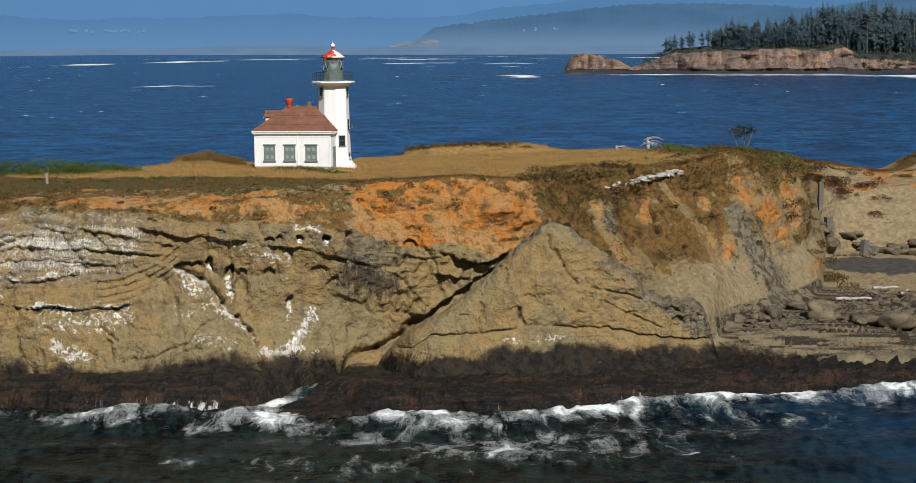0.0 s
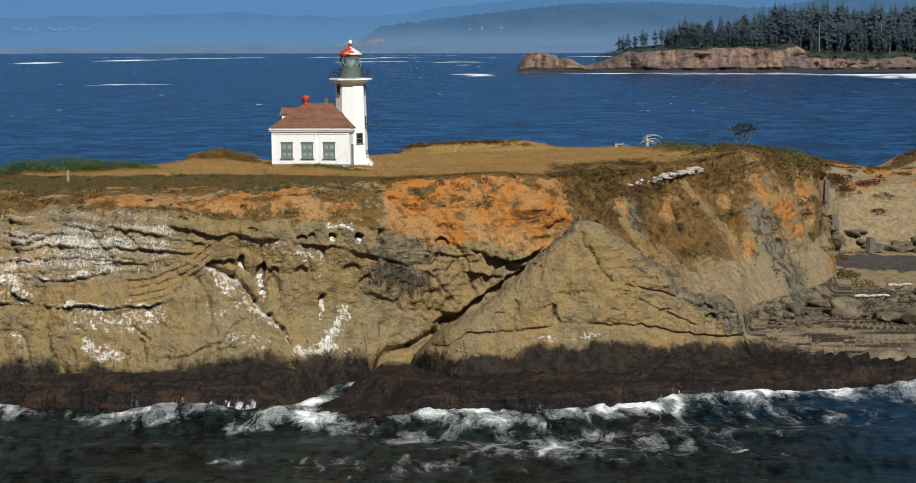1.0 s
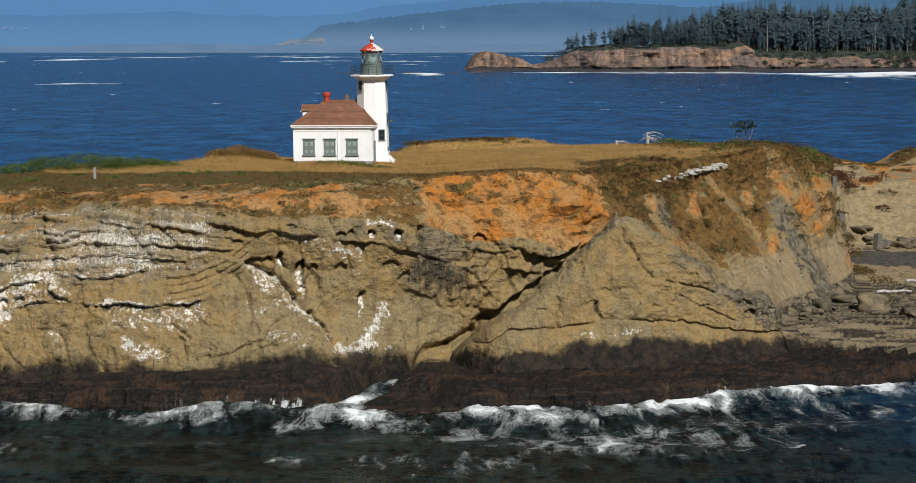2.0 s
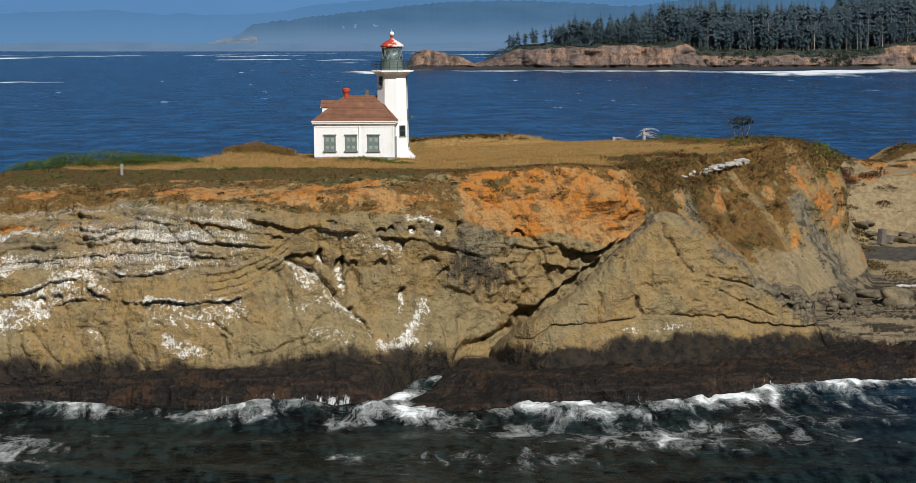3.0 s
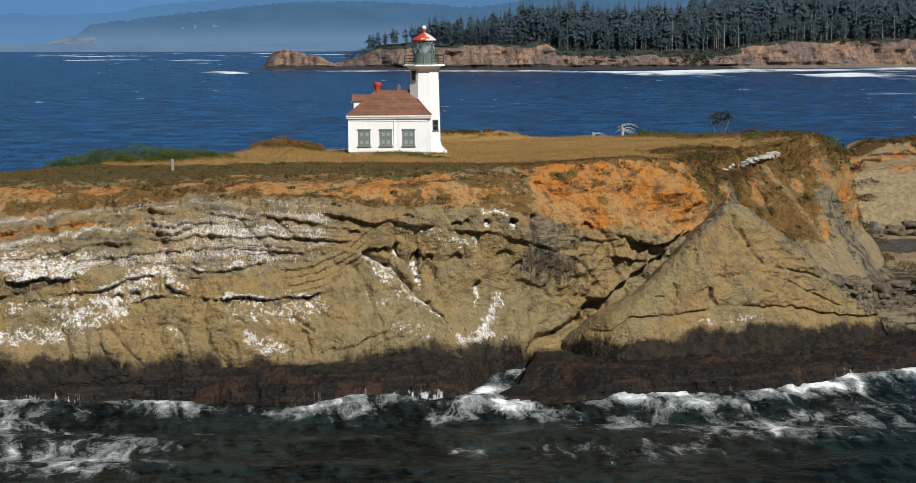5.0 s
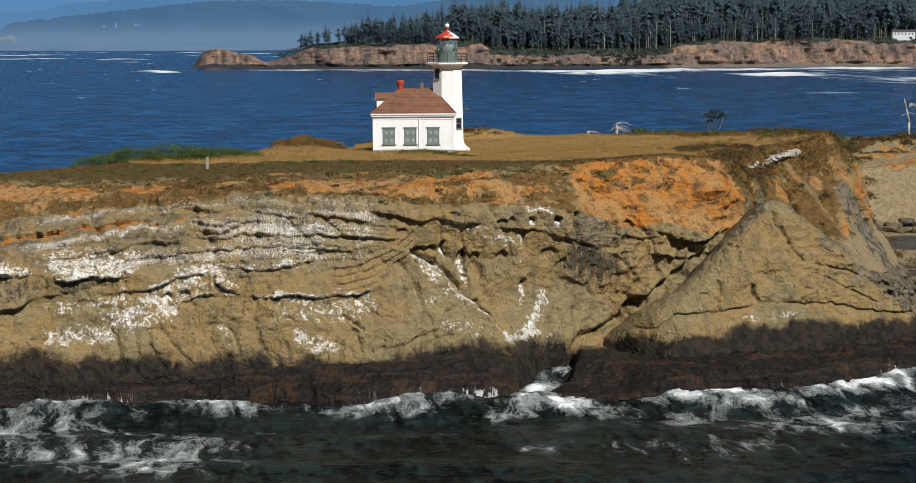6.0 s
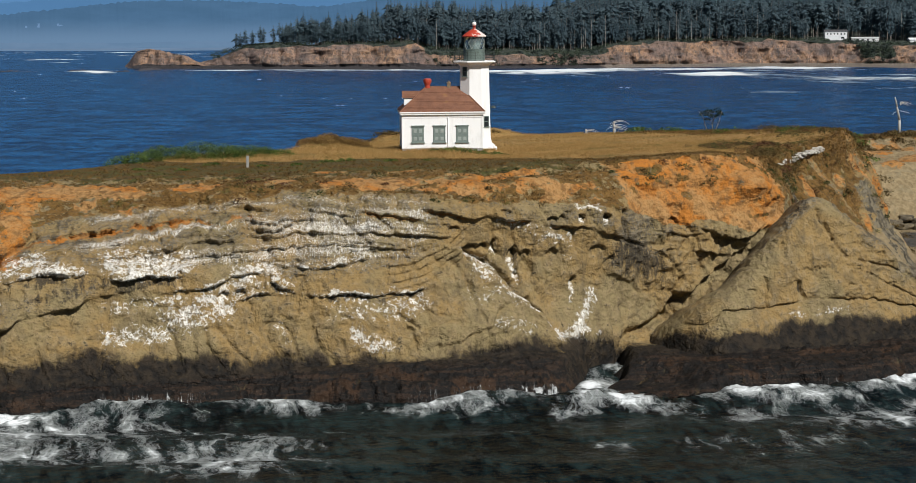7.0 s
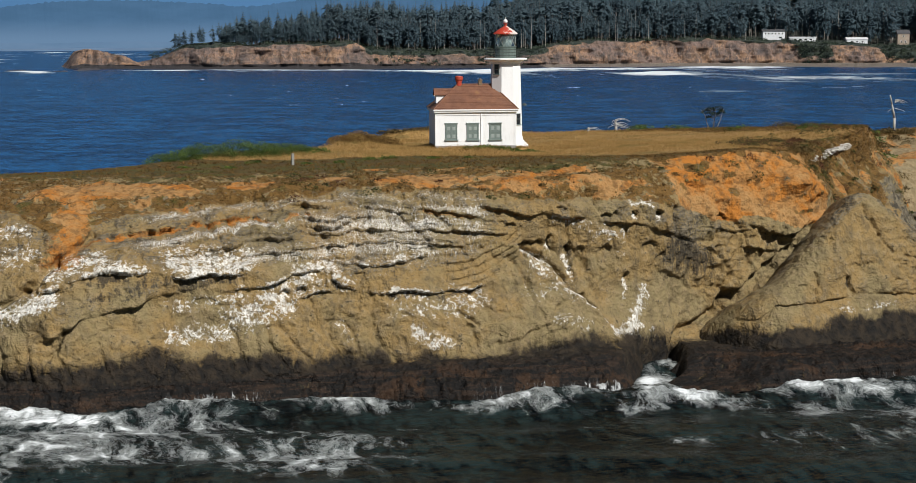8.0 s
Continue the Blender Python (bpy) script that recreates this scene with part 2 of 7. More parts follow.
    g = s.math("MULTIPLY", g, s.ramp(m1[2], 0.03, 0.28))
    g = s.math("MULTIPLY", g, s.ramp(s.noise(s.place((1.0, 1.0, 0.35)), 5.0, 4, 0.65), 0.38, 0.54, 0.25, 1.0))
    dash = s.noise(s.place((8.5, 8.5, 2.0)), 1.0, 4, 0.7, 0.15)
    g2 = s.ramp(s.math("ADD", s.math("MULTIPLY", mk[0], 0.27), dash), 0.695, 0.80, 0.0, 0.72)
    g2 = s.math("MULTIPLY", g2, s.ramp(mk[0], 0.02, 0.25))
    c = s.mix(s.math("MAXIMUM", g, g2), c, s.mix(s.ramp(mid, 0.40, 0.58), (0.52, 0.50, 0.45), (0.78, 0.76, 0.71)))
    # wet foot of the cliff and the weed-grown shelf
    strips = s.noise(s.place((0.16, 0.9, 2.2), (0, 0, 4)), 1.2, 6, 0.68, 0.6)
    shelf = s.mix(s.ramp(strips, 0.45, 0.62), (0.005, 0.0045, 0.004), (0.027, 0.016, 0.010))
    shelf = s.mix(s.ramp(s.noise(w, 0.28, 5, 0.65, 0.5), 0.52, 0.64, 0.0, 0.6), shelf, (0.052, 0.026, 0.012))
    shelf = s.mix(s.ramp(fine, 0.60, 0.74, 0.0, 0.5), shelf, (0.085, 0.060, 0.043))
    shelf = s.mix(s.ramp(s.math("ADD", mid, s.math("MULTIPLY", fine, 0.5)), 0.70, 0.58), shelf, (0.0045, 0.0042, 0.004))
    stain = s.mix(s.ramp(s.math("ADD", s.math("MULTIPLY", mid, 0.5), s.math("MULTIPLY", blotch, 0.5)), 0.40, 0.6), (0.006, 0.005, 0.004), (0.028, 0.020, 0.012))
    shelf = s.mix(mk[2], shelf, stain)
    drip = s.math("SUBTRACT", s.noise(s.place((0.8, 0.8, 0.3)), 1.0, 6, 0.68, 0.4), 0.5)
    wet = s.ramp(s.math("ADD", m2[0], s.math("ADD", s.math("MULTIPLY", ragged, 0.35), s.math("MULTIPLY", drip, 1.6))), 0.18, 0.85)
    c = s.mix(wet, c, shelf)
    falls = s.noise(s.place((2.2, 0.8, 0.25)), 1.2, 6, 0.72)
    spill = s.ramp(s.math("ADD", tf[1], s.math("MULTIPLY", s.math("SUBTRACT", falls, 0.5), 2.6)), 0.42, 0.85, 0.0, 0.7)
    c = s.mix(s.math("MULTIPLY", spill, s.ramp(tf[1], 0.05, 0.3)), c, (0.74, 0.77, 0.77))
    h = s.math("ADD", s.math("ADD", s.math("MULTIPLY", mid, 0.9), s.math("MULTIPLY", fine, 0.22)), s.math("MULTIPLY", blotch, 0.9))
    h = s.math("ADD", h, s.math("MULTIPLY", beds, s.math("MULTIPLY", m2[1], 0.8)))
    return s.done(c, s.math("SUBTRACT", 0.95, s.math("MULTIPLY", wet, 0.18)), h, 1.0, 0.55)


MAT_GROUND = rock_material()

# ---- the headland ----
XS = np.concatenate([np.arange(-150, -96, 1.0), np.arange(-96, 6, 0.135), np.arange(6, 24, 0.22), np.arange(24, 75, 0.6)])
EVEN = np.arange(-150, 75.01, 0.5)


def along(*keys, soft=1.0):
    return np.interp(XS, EVEN, curve(EVEN, *keys, soft=soft))


# lines along the headland: y of each level of the cliff, from the sea bed to the turf
front = along((-150, 192), (-110, 188), (-92, 184), (-83, 181), (-76, 179.5), (-69, 177.5), (-60, 174.5), (-52, 172.5), (-42, 172.3), (-35, 170.5), (-27, 169.2), (-18, 169.5),
              (-12, 169), (-6, 172), (2, 175.5), (9, 178), (20, 181), (30, 185), (75, 200))
foot = along((-150, 194), (-110, 190), (-100, 184.5), (-85, 178.9), (-70, 178.8), (-60, 179.7), (-49, 178.9), (-42, 179), (-39.5, 179.6), (-34, 182.2), (-28.5, 186), (-24, 187), (-10, 188), (2, 190), (6.5, 194), (9, 203), (12, 209), (16, 213), (20, 219), (23, 229), (26, 245), (28.5, 264), (33, 269), (45, 271), (75, 275), soft=0.7)
low = along((-150, 196), (-110, 192), (-100, 186), (-86, 179.8), (-76, 180.6), (-68, 180.4), (-60, 180.6), (-49, 180), (-43, 179.4), (-39, 181.5), (-34, 183.3), (-29, 186.6), (-26, 187.8), (-20, 188.6), (-8, 189.5), (2, 191.5), (6, 195), (9, 207), (14.6, 216), (18, 222), (23, 232), (26.5, 248), (29, 266), (33, 271.5), (45, 273), (75, 277), soft=0.4)
mid = along((-150, 197), (-110, 193), (-100, 187), (-86, 180.6), (-78, 181.7), (-68, 181.4), (-54.5, 181), (-47, 181.4), (-42, 182.2), (-34, 184.1), (-29, 187.2), (-21, 188.8), (-10, 190), (0, 194), (5, 202), (8, 208), (12, 216), (17, 223.5), (22, 233), (26, 250), (29, 269), (33, 275), (45, 277), (75, 281), soft=0.4)
high = along((-150, 198), (-110, 195), (-100, 188.5), (-86, 182.9), (-80, 181.8), (-68.5, 182.3), (-60, 182.2), (-50, 182.4), (-41.8, 184.2), (-34, 184.5), (-28, 187), (-22, 188.6), (-12, 189.8), (-6, 194), (-2, 201), (2, 208), (8, 215), (13, 221), (18.5, 229), (22.5, 238), (26, 254), (29, 272), (34, 279), (45, 281.5), (75, 286), soft=0.4)
upper = along((-150, 200), (-110, 197), (-100, 190.5), (-86, 185.5), (-82, 186.4), (-78, 184.8), (-68, 184.6), (-60, 184), (-50, 183.3), (-42, 184), (-30.4, 184.7), (-26, 188), (-20, 188.8), (-14, 189.4), (-9, 193), (-5, 202), (-2, 208.5), (4, 213), (8, 217.3), (13, 222.5), (19, 231), (23, 241), (26.5, 257), (30, 276), (35, 283), (45, 285), (75, 290), soft=0.4)
brow = along((-150, 203), (-110, 199), (-100, 193), (-86, 187.4), (-82, 189.7), (-77, 187.6), (-68, 188.2), (-61, 185.6), (-53, 184.2), (-44.5, 183.9), (-37, 184.6), (-30, 185.3), (-27, 188), (-20, 189.3), (-13, 189.6), (-9.8, 192), (-8, 196), (-5, 205.5), (1, 214), (6, 217), (12.3, 224.4), (18, 232), (23, 243), (26.5, 259), (30, 280), (35, 287), (45, 289), (75, 294), soft=0.6)
bank = along((-150, 206), (-110, 202), (-100, 196), (-86, 190.7), (-80, 192), (-72, 190.6), (-61, 188), (-53, 185.6), (-44.5, 185.5), (-37, 185.9), (-30, 187.3), (-27, 188.5), (-20, 190.4), (-13, 188), (-13, 189.9), (-10, 193), (-7, 201), (-4, 208.5), (2, 215.5), (7, 218.2), (12, 225), (18, 234), (24, 246), (28, 264), (32, 286), (38, 290), (75, 298))
slope = along((-150, 210), (-110, 206), (-100, 201), (-86, 195), (-80, 195), (-72, 193.6), (-61, 190), (-53, 188.6), (-46, 188.5), (-38, 187.4), (-28, 188.9), (-20, 190.9), (-14, 189.8),
              (-11, 195), (-7, 204), (-3, 211.5), (3, 217), (8, 219.5), (12, 225.6), (18, 236), (24, 249), (28, 267), (33, 290), (40, 294), (75, 301))
turf = along((-150, 216), (-110, 211), (-100, 206), (-86, 203), (-72, 200), (-60, 198), (-50, 196), (-40, 193.3), (-28, 191.5), (-18, 192), (-14, 193.2), (-10, 198.8), (-6, 206),
             (-1.5, 213.7), (3, 217.8), (8, 220.7), (12, 226.2), (18, 239), (24, 254), (28, 272), (33, 295), (40, 298), (75, 304))
rim = along((-150, 219), (-110, 213), (-92, 211), (-83, 210), (-76, 212), (-72, 216), (-66, 221), (-57, 225.5), (-52, 229), (-45, 237), (-40, 247), (-36, 272), (-33, 298), (-28, 305), (0, 309), (30, 309), (45, 310), (75, 322), soft=1.2)
rim = np.maximum(rim, turf + 3)
front = np.minimum(front, foot - 2.4)
# heights of the levels that are not even
z_ledge = along((-150, 2.4), (-60, 2.5), (-40, 2.5), (-18, 2.9), (-8, 2.6), (4, 2.3), (20, 2.2), (75, 2.2))
z_foot = along((-150, 3.8), (-85, 3.5), (-63, 3.5), (-49, 4), (-40, 4.2), (-28, 3.3), (-24, 3), (-8, 3.2), (4, 3.4), (10, 4), (24, 4.2), (75, 4.5))
z_upper = along((-150, 14.5), (22, 14.5), (30, 12.6), (45, 11.5), (75, 13.0))
z_brow = along((-150, 16.3), (22, 16.3), (30, 13.4), (45, 12.0), (75, 13.8))
z_bank = along((-150, 16.5), (-100, 17), (-60, 17.4), (-10, 17.4), (12, 17.6), (25, 16.4), (31, 13.9), (45, 12.4), (75, 14.5))
z_slope = along((-150, 17.5), (-100, 18), (-60, 18.5), (-10, 18.7), (3, 19), (12, 19.2), (25, 17.2), (31, 14.4), (45, 12.7), (75, 15))
z_turf = along((-150, 18), (-100, 18.6), (-86, 19.0), (-66, 19.1), (-45, 19.5), (-28, 20.2), (-18, 20.7), (-10, 20.0), (-1.5, 19.6), (5, 20.1), (11, 20.9), (16, 19.9), (22, 18.4), (25, 17.6), (31, 14.9), (37, 13.9), (43, 12.9), (46, 12.9), (49, 14.7), (58, 15.2), (75, 15.5))
z_rim = along((-150, 17.6), (-92, 18.6), (-76, 19.1), (-60, 19.4), (-46, 19.4), (-40, 18.4), (-36, 16.8), (-32, 15.7), (-20, 15.7), (0, 16.1), (15, 16.1), (24, 15.2), (30, 14.5), (37, 13.8), (43, 12.6), (46, 12.6), (49, 14.4), (57, 14.6), (75, 15))
one = np.ones_like(XS)
LEVELS = [(front - 9, -4.5 * one, 6), (front - 0.3, -0.6 * one, 14), (front + 1.0, z_ledge * 0.85, 6), (front + 2.2, z_ledge, 34), (foot, z_foot, 22), (low, 6.5 * one, 22), (mid, 9 * one, 27),
          (high, 12 * one, 24), (upper, z_upper, 20), (brow, z_brow, 18), (bank, z_bank, 18), (slope, z_slope, 26), (turf, z_turf, 60), (rim, z_rim, 8), (rim + 6, -4 * one, 0)]


def swept(levels):
    ys, zs, vs = [], [], []
    for n, ((ya, za, count), (yb, zb, _)) in enumerate(zip(levels, levels[1:])):
        for k in range(count):
            f = k / count
            ys.append(ya + (yb - ya) * f)
            zs.append(za + (zb - za) * f)
            vs.append(n + f)
    ys.append(levels[-1][0])
    zs.append(levels[-1][1])
    vs.append(float(len(levels) - 1))
    return np.array(ys), np.array(zs), np.array(vs)


GY, GZ, GV = swept(LEVELS)
# round the profile off a little
for _ in range(2):
    GY[1:-1] = 0.25 * GY[:-2] + 0.5 * GY[1:-1] + 0.25 * GY[2:]
    GZ[1:-1] = 0.25 * GZ[:-2] + 0.5 * GZ[1:-1] + 0.25 * GZ[2:]
GX = np.broadcast_to(XS, GY.shape).copy()
GV = np.broadcast_to(GV[:, None], GY.shape)


# ---- what the weather and the birds have drawn on the rock face, along lines in x and z ----
LEDGES, CRACKS, NICHES, SPLASHES, STAINS = [], [], [], [], []


def ledge(*points, proud=0.4, fade=1.2, under=0.25, white=0.0, rim=0.35, dark=0.0, drop=0.8, soil=0.0):
    """Rock that stands proud above a line and is undercut below it, with what lies on its rim and how dark it is below.
    """
    LEDGES.append((np.array(points, float), proud, fade, under, white, rim, dark, drop, soil))


def crack(*points, width=0.16, depth=0.5):
    CRACKS.append((np.array(points, float), width, depth))


def niche(x, z, w, h, d, white=0.0):
    """A hood of rock over a hollow; the arch's crown is at x, z."""
    NICHES.append((x, z, w, h, d, white))


def splash(half, strength, *points):
    SPLASHES.append((half, strength, points))


def stain(x, z, rx, rz, k, lean=0.0):
    STAINS.append((x, z, rx, rz, k, lean))


# the beds at the top
ledge((-84, 14.3), (-80.2, 14.7), (-78.1, 15.2), (-74, 15.7), (-70.6, 15.8), (-66.4, 15.8), (-63.5, 16.1), proud=0.55, fade=0.9, under=0.35, soil=1.0)
ledge((-70, 14.4), (-68.5, 14.6), (-64.8, 15.0), (-62.2, 15.2), (-60, 15.5), proud=0.55, fade=0.8, under=0.4, white=0.25)
ledge((-60.3, 15.4), (-57.8, 14.4), (-55.4, 14.0), (-53, 13.9), (-51, 13.6), proud=0.3, fade=0.7, under=0.15)
ledge((-59.5, 16.7), (-57, 16.5), (-55.4, 16.4), proud=0.5, fade=0.6, under=0.3, white=0.3)
ledge((-64.5, 16.7), (-62, 16.9), (-59.5, 17.1), (-57, 17.1), proud=0.4, fade=0.6, under=0.2)
ledge((-54.5, 16.3), (-51.2, 15.9), (-48.6, 15.5), proud=0.45, fade=1.4, under=0.22, soil=1.0)
ledge((-48.6, 16.4), (-45, 16.0), (-42.2, 15.6), (-38.4, 15.0), (-34, 14.4), (-32.6, 14.2), proud=0.42, fade=1.6, under=0.2, soil=0.55)
ledge((-32.6, 14.2), (-30.3, 13.6), (-28.7, 13.0), (-25.8, 12.0), (-23.5, 10.6), (-21.7, 8.7), proud=0.36, fade=2.0, under=0.2)
ledge((-81, 13.6), (-76, 14.4), (-71, 14.7), (-66, 14.2), (-62, 14.4), proud=0.22, fade=0.6, under=0.12)
ledge((-76, 13.6), (-73.4, 13.4), (-70.2, 13.5), (-67.4, 13.2), (-64.4, 13.0), proud=0.4, fade=0.8, under=0.2, white=0.55, rim=0.3, dark=0.3, drop=0.9)
ledge((-64, 12.7), (-61, 12.0), (-58.8, 11.7), (-56.9, 11.9), (-55.4, 12.1), (-53.6, 12.7), proud=0.4, fade=0.9, under=0.3, white=0.7, rim=0.5, dark=0.35, drop=1.6)
ledge((-57, 13.2), (-53, 13.3), (-49.5, 13.9), proud=0.25, fade=0.6, under=0.15, white=0.45, rim=0.4)
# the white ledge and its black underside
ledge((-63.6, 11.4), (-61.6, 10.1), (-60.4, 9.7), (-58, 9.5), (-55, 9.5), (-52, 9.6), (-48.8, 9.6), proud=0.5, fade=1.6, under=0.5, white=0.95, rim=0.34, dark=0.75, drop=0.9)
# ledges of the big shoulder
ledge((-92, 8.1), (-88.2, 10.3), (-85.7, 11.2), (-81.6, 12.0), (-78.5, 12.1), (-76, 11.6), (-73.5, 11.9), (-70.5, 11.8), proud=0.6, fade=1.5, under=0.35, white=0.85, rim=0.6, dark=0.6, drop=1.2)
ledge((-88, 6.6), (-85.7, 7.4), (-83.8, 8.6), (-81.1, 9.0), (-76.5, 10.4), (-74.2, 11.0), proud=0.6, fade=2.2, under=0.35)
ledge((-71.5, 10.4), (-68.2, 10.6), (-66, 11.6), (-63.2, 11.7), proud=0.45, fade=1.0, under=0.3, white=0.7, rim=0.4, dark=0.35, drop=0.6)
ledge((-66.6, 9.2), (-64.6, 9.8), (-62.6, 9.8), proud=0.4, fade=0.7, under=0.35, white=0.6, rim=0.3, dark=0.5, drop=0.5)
# the long slanting block left of the bowl, and the bulge at its foot
ledge((-47.5, 14.1), (-45, 12.9), (-42.7, 11.7), (-40.6, 9.7), (-39, 8.3), (-38, 6.8), (-37.2, 5.6), (-36.4, 4.2), proud=-0.9, fade=3.0, under=0.0)
crack((-45, 12.9), (-42.7, 11.7), (-40.6, 9.7), (-39, 8.3), (-38, 6.8), (-37.2, 5.7), width=0.15, depth=0.7)
ledge((-45.5, 5.6), (-43.2, 6.3), (-41.6, 6.9), (-39.6, 6.9), (-37.8, 6.1), proud=-0.5, fade=1.2, under=0.0)
crack((-48.5, 4.7), (-45.5, 5.5), (-43.2, 6.3), (-42, 7.6), width=0.16, depth=0.3)
crack((-51.5, 7.5), (-50, 6.5), width=0.14, depth=0.3)
crack((-91, 9.6), (-89.1, 10.7), (-86.1, 12.9), (-82.7, 14.7), width=0.28, depth=0.9)
crack((-85.7, 7.4), (-87, 5.4), width=0.2, depth=0.5)
crack((-28.7, 15.8), (-28.7, 13.1), width=0.2, depth=0.9)
crack((-34.2, 14.2), (-34.1, 12.4), width=0.12, depth=0.3)
crack((-46.8, 16.2), (-47.2, 15.4), width=0.15, depth=0.4)
crack((-29.5, 4.0), (-26.2, 4.6), (-23.9, 5.6), (-22.4, 7.2), width=0.3, depth=0.9)
# the cleft behind the spur
ledge((-22.6, 7.3), (-20.9, 8.2), (-18.8, 9.4), (-16.6, 11.0), (-14.8, 12.4), proud=1.0, fade=1.4, under=1.1)
# blocks in the rough corner under the orange soil
ledge((-20.4, 13.6), (-18.6, 12.8), (-17.2, 12.4), (-15.4, 12.8), (-13.6, 13.6), proud=0.9, fade=1.3, under=0.8)
ledge((-21, 11.4), (-19, 10.9), (-17.4, 10.8), (-15.8, 11.6), proud=0.7, fade=1.0, under=0.6)
ledge((-25.5, 13.6), (-23, 13.4), (-20.5, 13.0), proud=0.3, fade=0.7, under=0.3, dark=0.4, drop=0.8)
ledge((-21, 18.0), (-17.5, 18.2), (-14.5, 18.3), (-11.4, 18.4), proud=0.55, fade=0.5, under=0.4)
niche(-23.2, 15.0, 0.8, 0.6, 0.7)
niche(-44.3, 13.5, 0.75, 0.55, 0.8)
niche(-43.1, 13.3, 0.5, 0.5, 0.7)
niche(-42.0, 13.6, 0.42, 0.9, 1.0, 0.9)
niche(-40.1, 13.2, 0.5, 1.3, 1.1)
niche(-38.8, 12.8, 0.4, 0.9, 0.6)
niche(-39.9, 10.9, 0.35, 0.5, 0.7, 0.6)
niche(-34.3, 9.8, 0.32, 0.45, 0.9, 0.9)
niche(-36.2, 15.6, 0.5, 0.6, 0.5)
niche(-35.3, 15.7, 0.42, 0.4, 0.8)
niche(-33.5, 15.5, 0.38, 0.5, 0.9, 0.9)
niche(-30.7, 15.6, 0.42, 0.6, 1.2, 1.0)
niche(-36.4, 12.6, 0.6, 0.9, 0.4)
niche(-31.6, 12.9, 0.7, 0.8, 0.35)
niche(-30.5, 11.8, 0.5, 1.0, 0.4)
niche(-40.6, 16.4, 0.4, 0.4, 0.5)
niche(-45.6, 15.2, 0.6, 0.4, 0.3)
niche(-66.9, 10.4, 0.5, 0.6, 0.5)
niche(-65.2, 10.6, 0.6, 0.7, 0.6)
niche(-70.6, 12.4, 0.3, 0.6, 0.5)
niche(-49.6, 7.9, 0.6, 0.5, 0.25)
niche(-47.4, 7.4, 0.5, 0.5, 0.25)
niche(-51, 6.6, 0.5, 0.4, 0.25)
# droppings away from the ledges
splash(0.55, 0.62, (-76.9, 6.6), (-74.6, 6.9), (-71.9, 7.1), (-69.1, 8.1), (-67, 8.8))
splash(0.75, 0.68, (-71.9, 8.0), (-69, 9.0), (-66.6, 10.0), (-64.6, 11.2))
splash(0.4, 0.5, (-77, 9.1), (-73.6, 9.6), (-70.5, 9.6))
splash(0.5, 0.6, (-65.5, 11.7), (-62.9, 12.0), (-61.5, 10.6))
splash(0.7, 0.62, (-76.4, 12.9), (-73, 12.8), (-70.4, 12.7))
splash(0.55, 0.8, (-91, 8.4), (-88.4, 9.6), (-86.8, 10.2))
splash(0.5, 0.5, (-87, 11.6), (-84.5, 12.6), (-82.5, 12.9))
splash(0.6, 0.42, (-57.5, 8.6), (-53, 8.3), (-49.6, 8.6))
splash(0.4, 0.36, (-56.5, 7.6), (-53.6, 8.0), (-50.6, 7.7))
splash(0.55, 0.72, (-55.8, 6.2), (-54.8, 5.6), (-53.6, 5.0))
splash(0.3, 0.4, (-62.2, 7.2), (-61.6, 5.9))
splash(0.32, 0.66, (-45, 12.7), (-43.2, 11.8), (-42, 10.9))
splash(0.75, 0.5, (-43.6, 11.0), (-42, 9.9), (-40.6, 9.2))
splash(0.22, 0.66, (-40.6, 9.5), (-39.2, 8.2), (-38.2, 6.8), (-37.4, 5.8))
splash(0.5, 0.34, (-44.6, 9.4), (-43.4, 8.6))
splash(0.45, 0.45, (-42.4, 6.5), (-40.8, 6.4), (-39.6, 6.0))
splash(0.16, 1.0, (-34.3, 9.3), (-34.3, 7.9))
splash(0.5, 0.85, (-32.4, 8.2), (-32.6, 7.2), (-33.4, 6.0), (-34.4, 5.0))
splash(0.3, 0.7, (-33.8, 5.4), (-35.4, 4.9), (-37, 5.2))
splash(0.28, 0.6, (-32.4, 4.9), (-31, 4.4), (-30, 4.1))
splash(0.26, 0.75, (-41.4, 15.2), (-40, 15.0), (-38.6, 14.5), (-36.8, 14.0))
splash(0.55, 0.7, (-37, 13.7), (-35.6, 13.5), (-34.5, 13.3))
splash(0.25, 0.55, (-35.2, 12.2), (-34.2, 10.6))
splash(0.3, 0.6, (-33.6, 16.1), (-31.6, 16.0))
splash(0.3, 0.9, (-40.1, 11.6), (-39.9, 10.4))
splash(0.5, 0.4, (-94, 13), (-88, 13.6))
splash(0.35, 0.4, (-91, 15.6), (-88.6, 15.2))
# dark lichen and seepage: x, z, half widths, strength, lean
stain(-27.0, 11.0, 4.0, 2.2, 0.85, -0.28)
stain(-29.4, 14.6, 1.0, 1.2, 0.3)
stain(-26.6, 14.6, 1.9, 0.9, 0.55, -0.3)
stain(-18.5, 12.0, 3.2, 1.4, 0.4, -0.2)
stain(-80.5, 10.6, 5.5, 0.9, 0.6, 0.25)
stain(-72, 11.4, 2.5, 0.5, 0.45)
stain(-57.5, 11.0, 4.0, 0.7, 0.3)
stain(-49, 11.2, 2.6, 0.8, 0.32, 0.35)
stain(-40.8, 12.3, 2.6, 0.9, 0.45)
stain(-36.6, 13.0, 1.2, 0.9, 0.4)
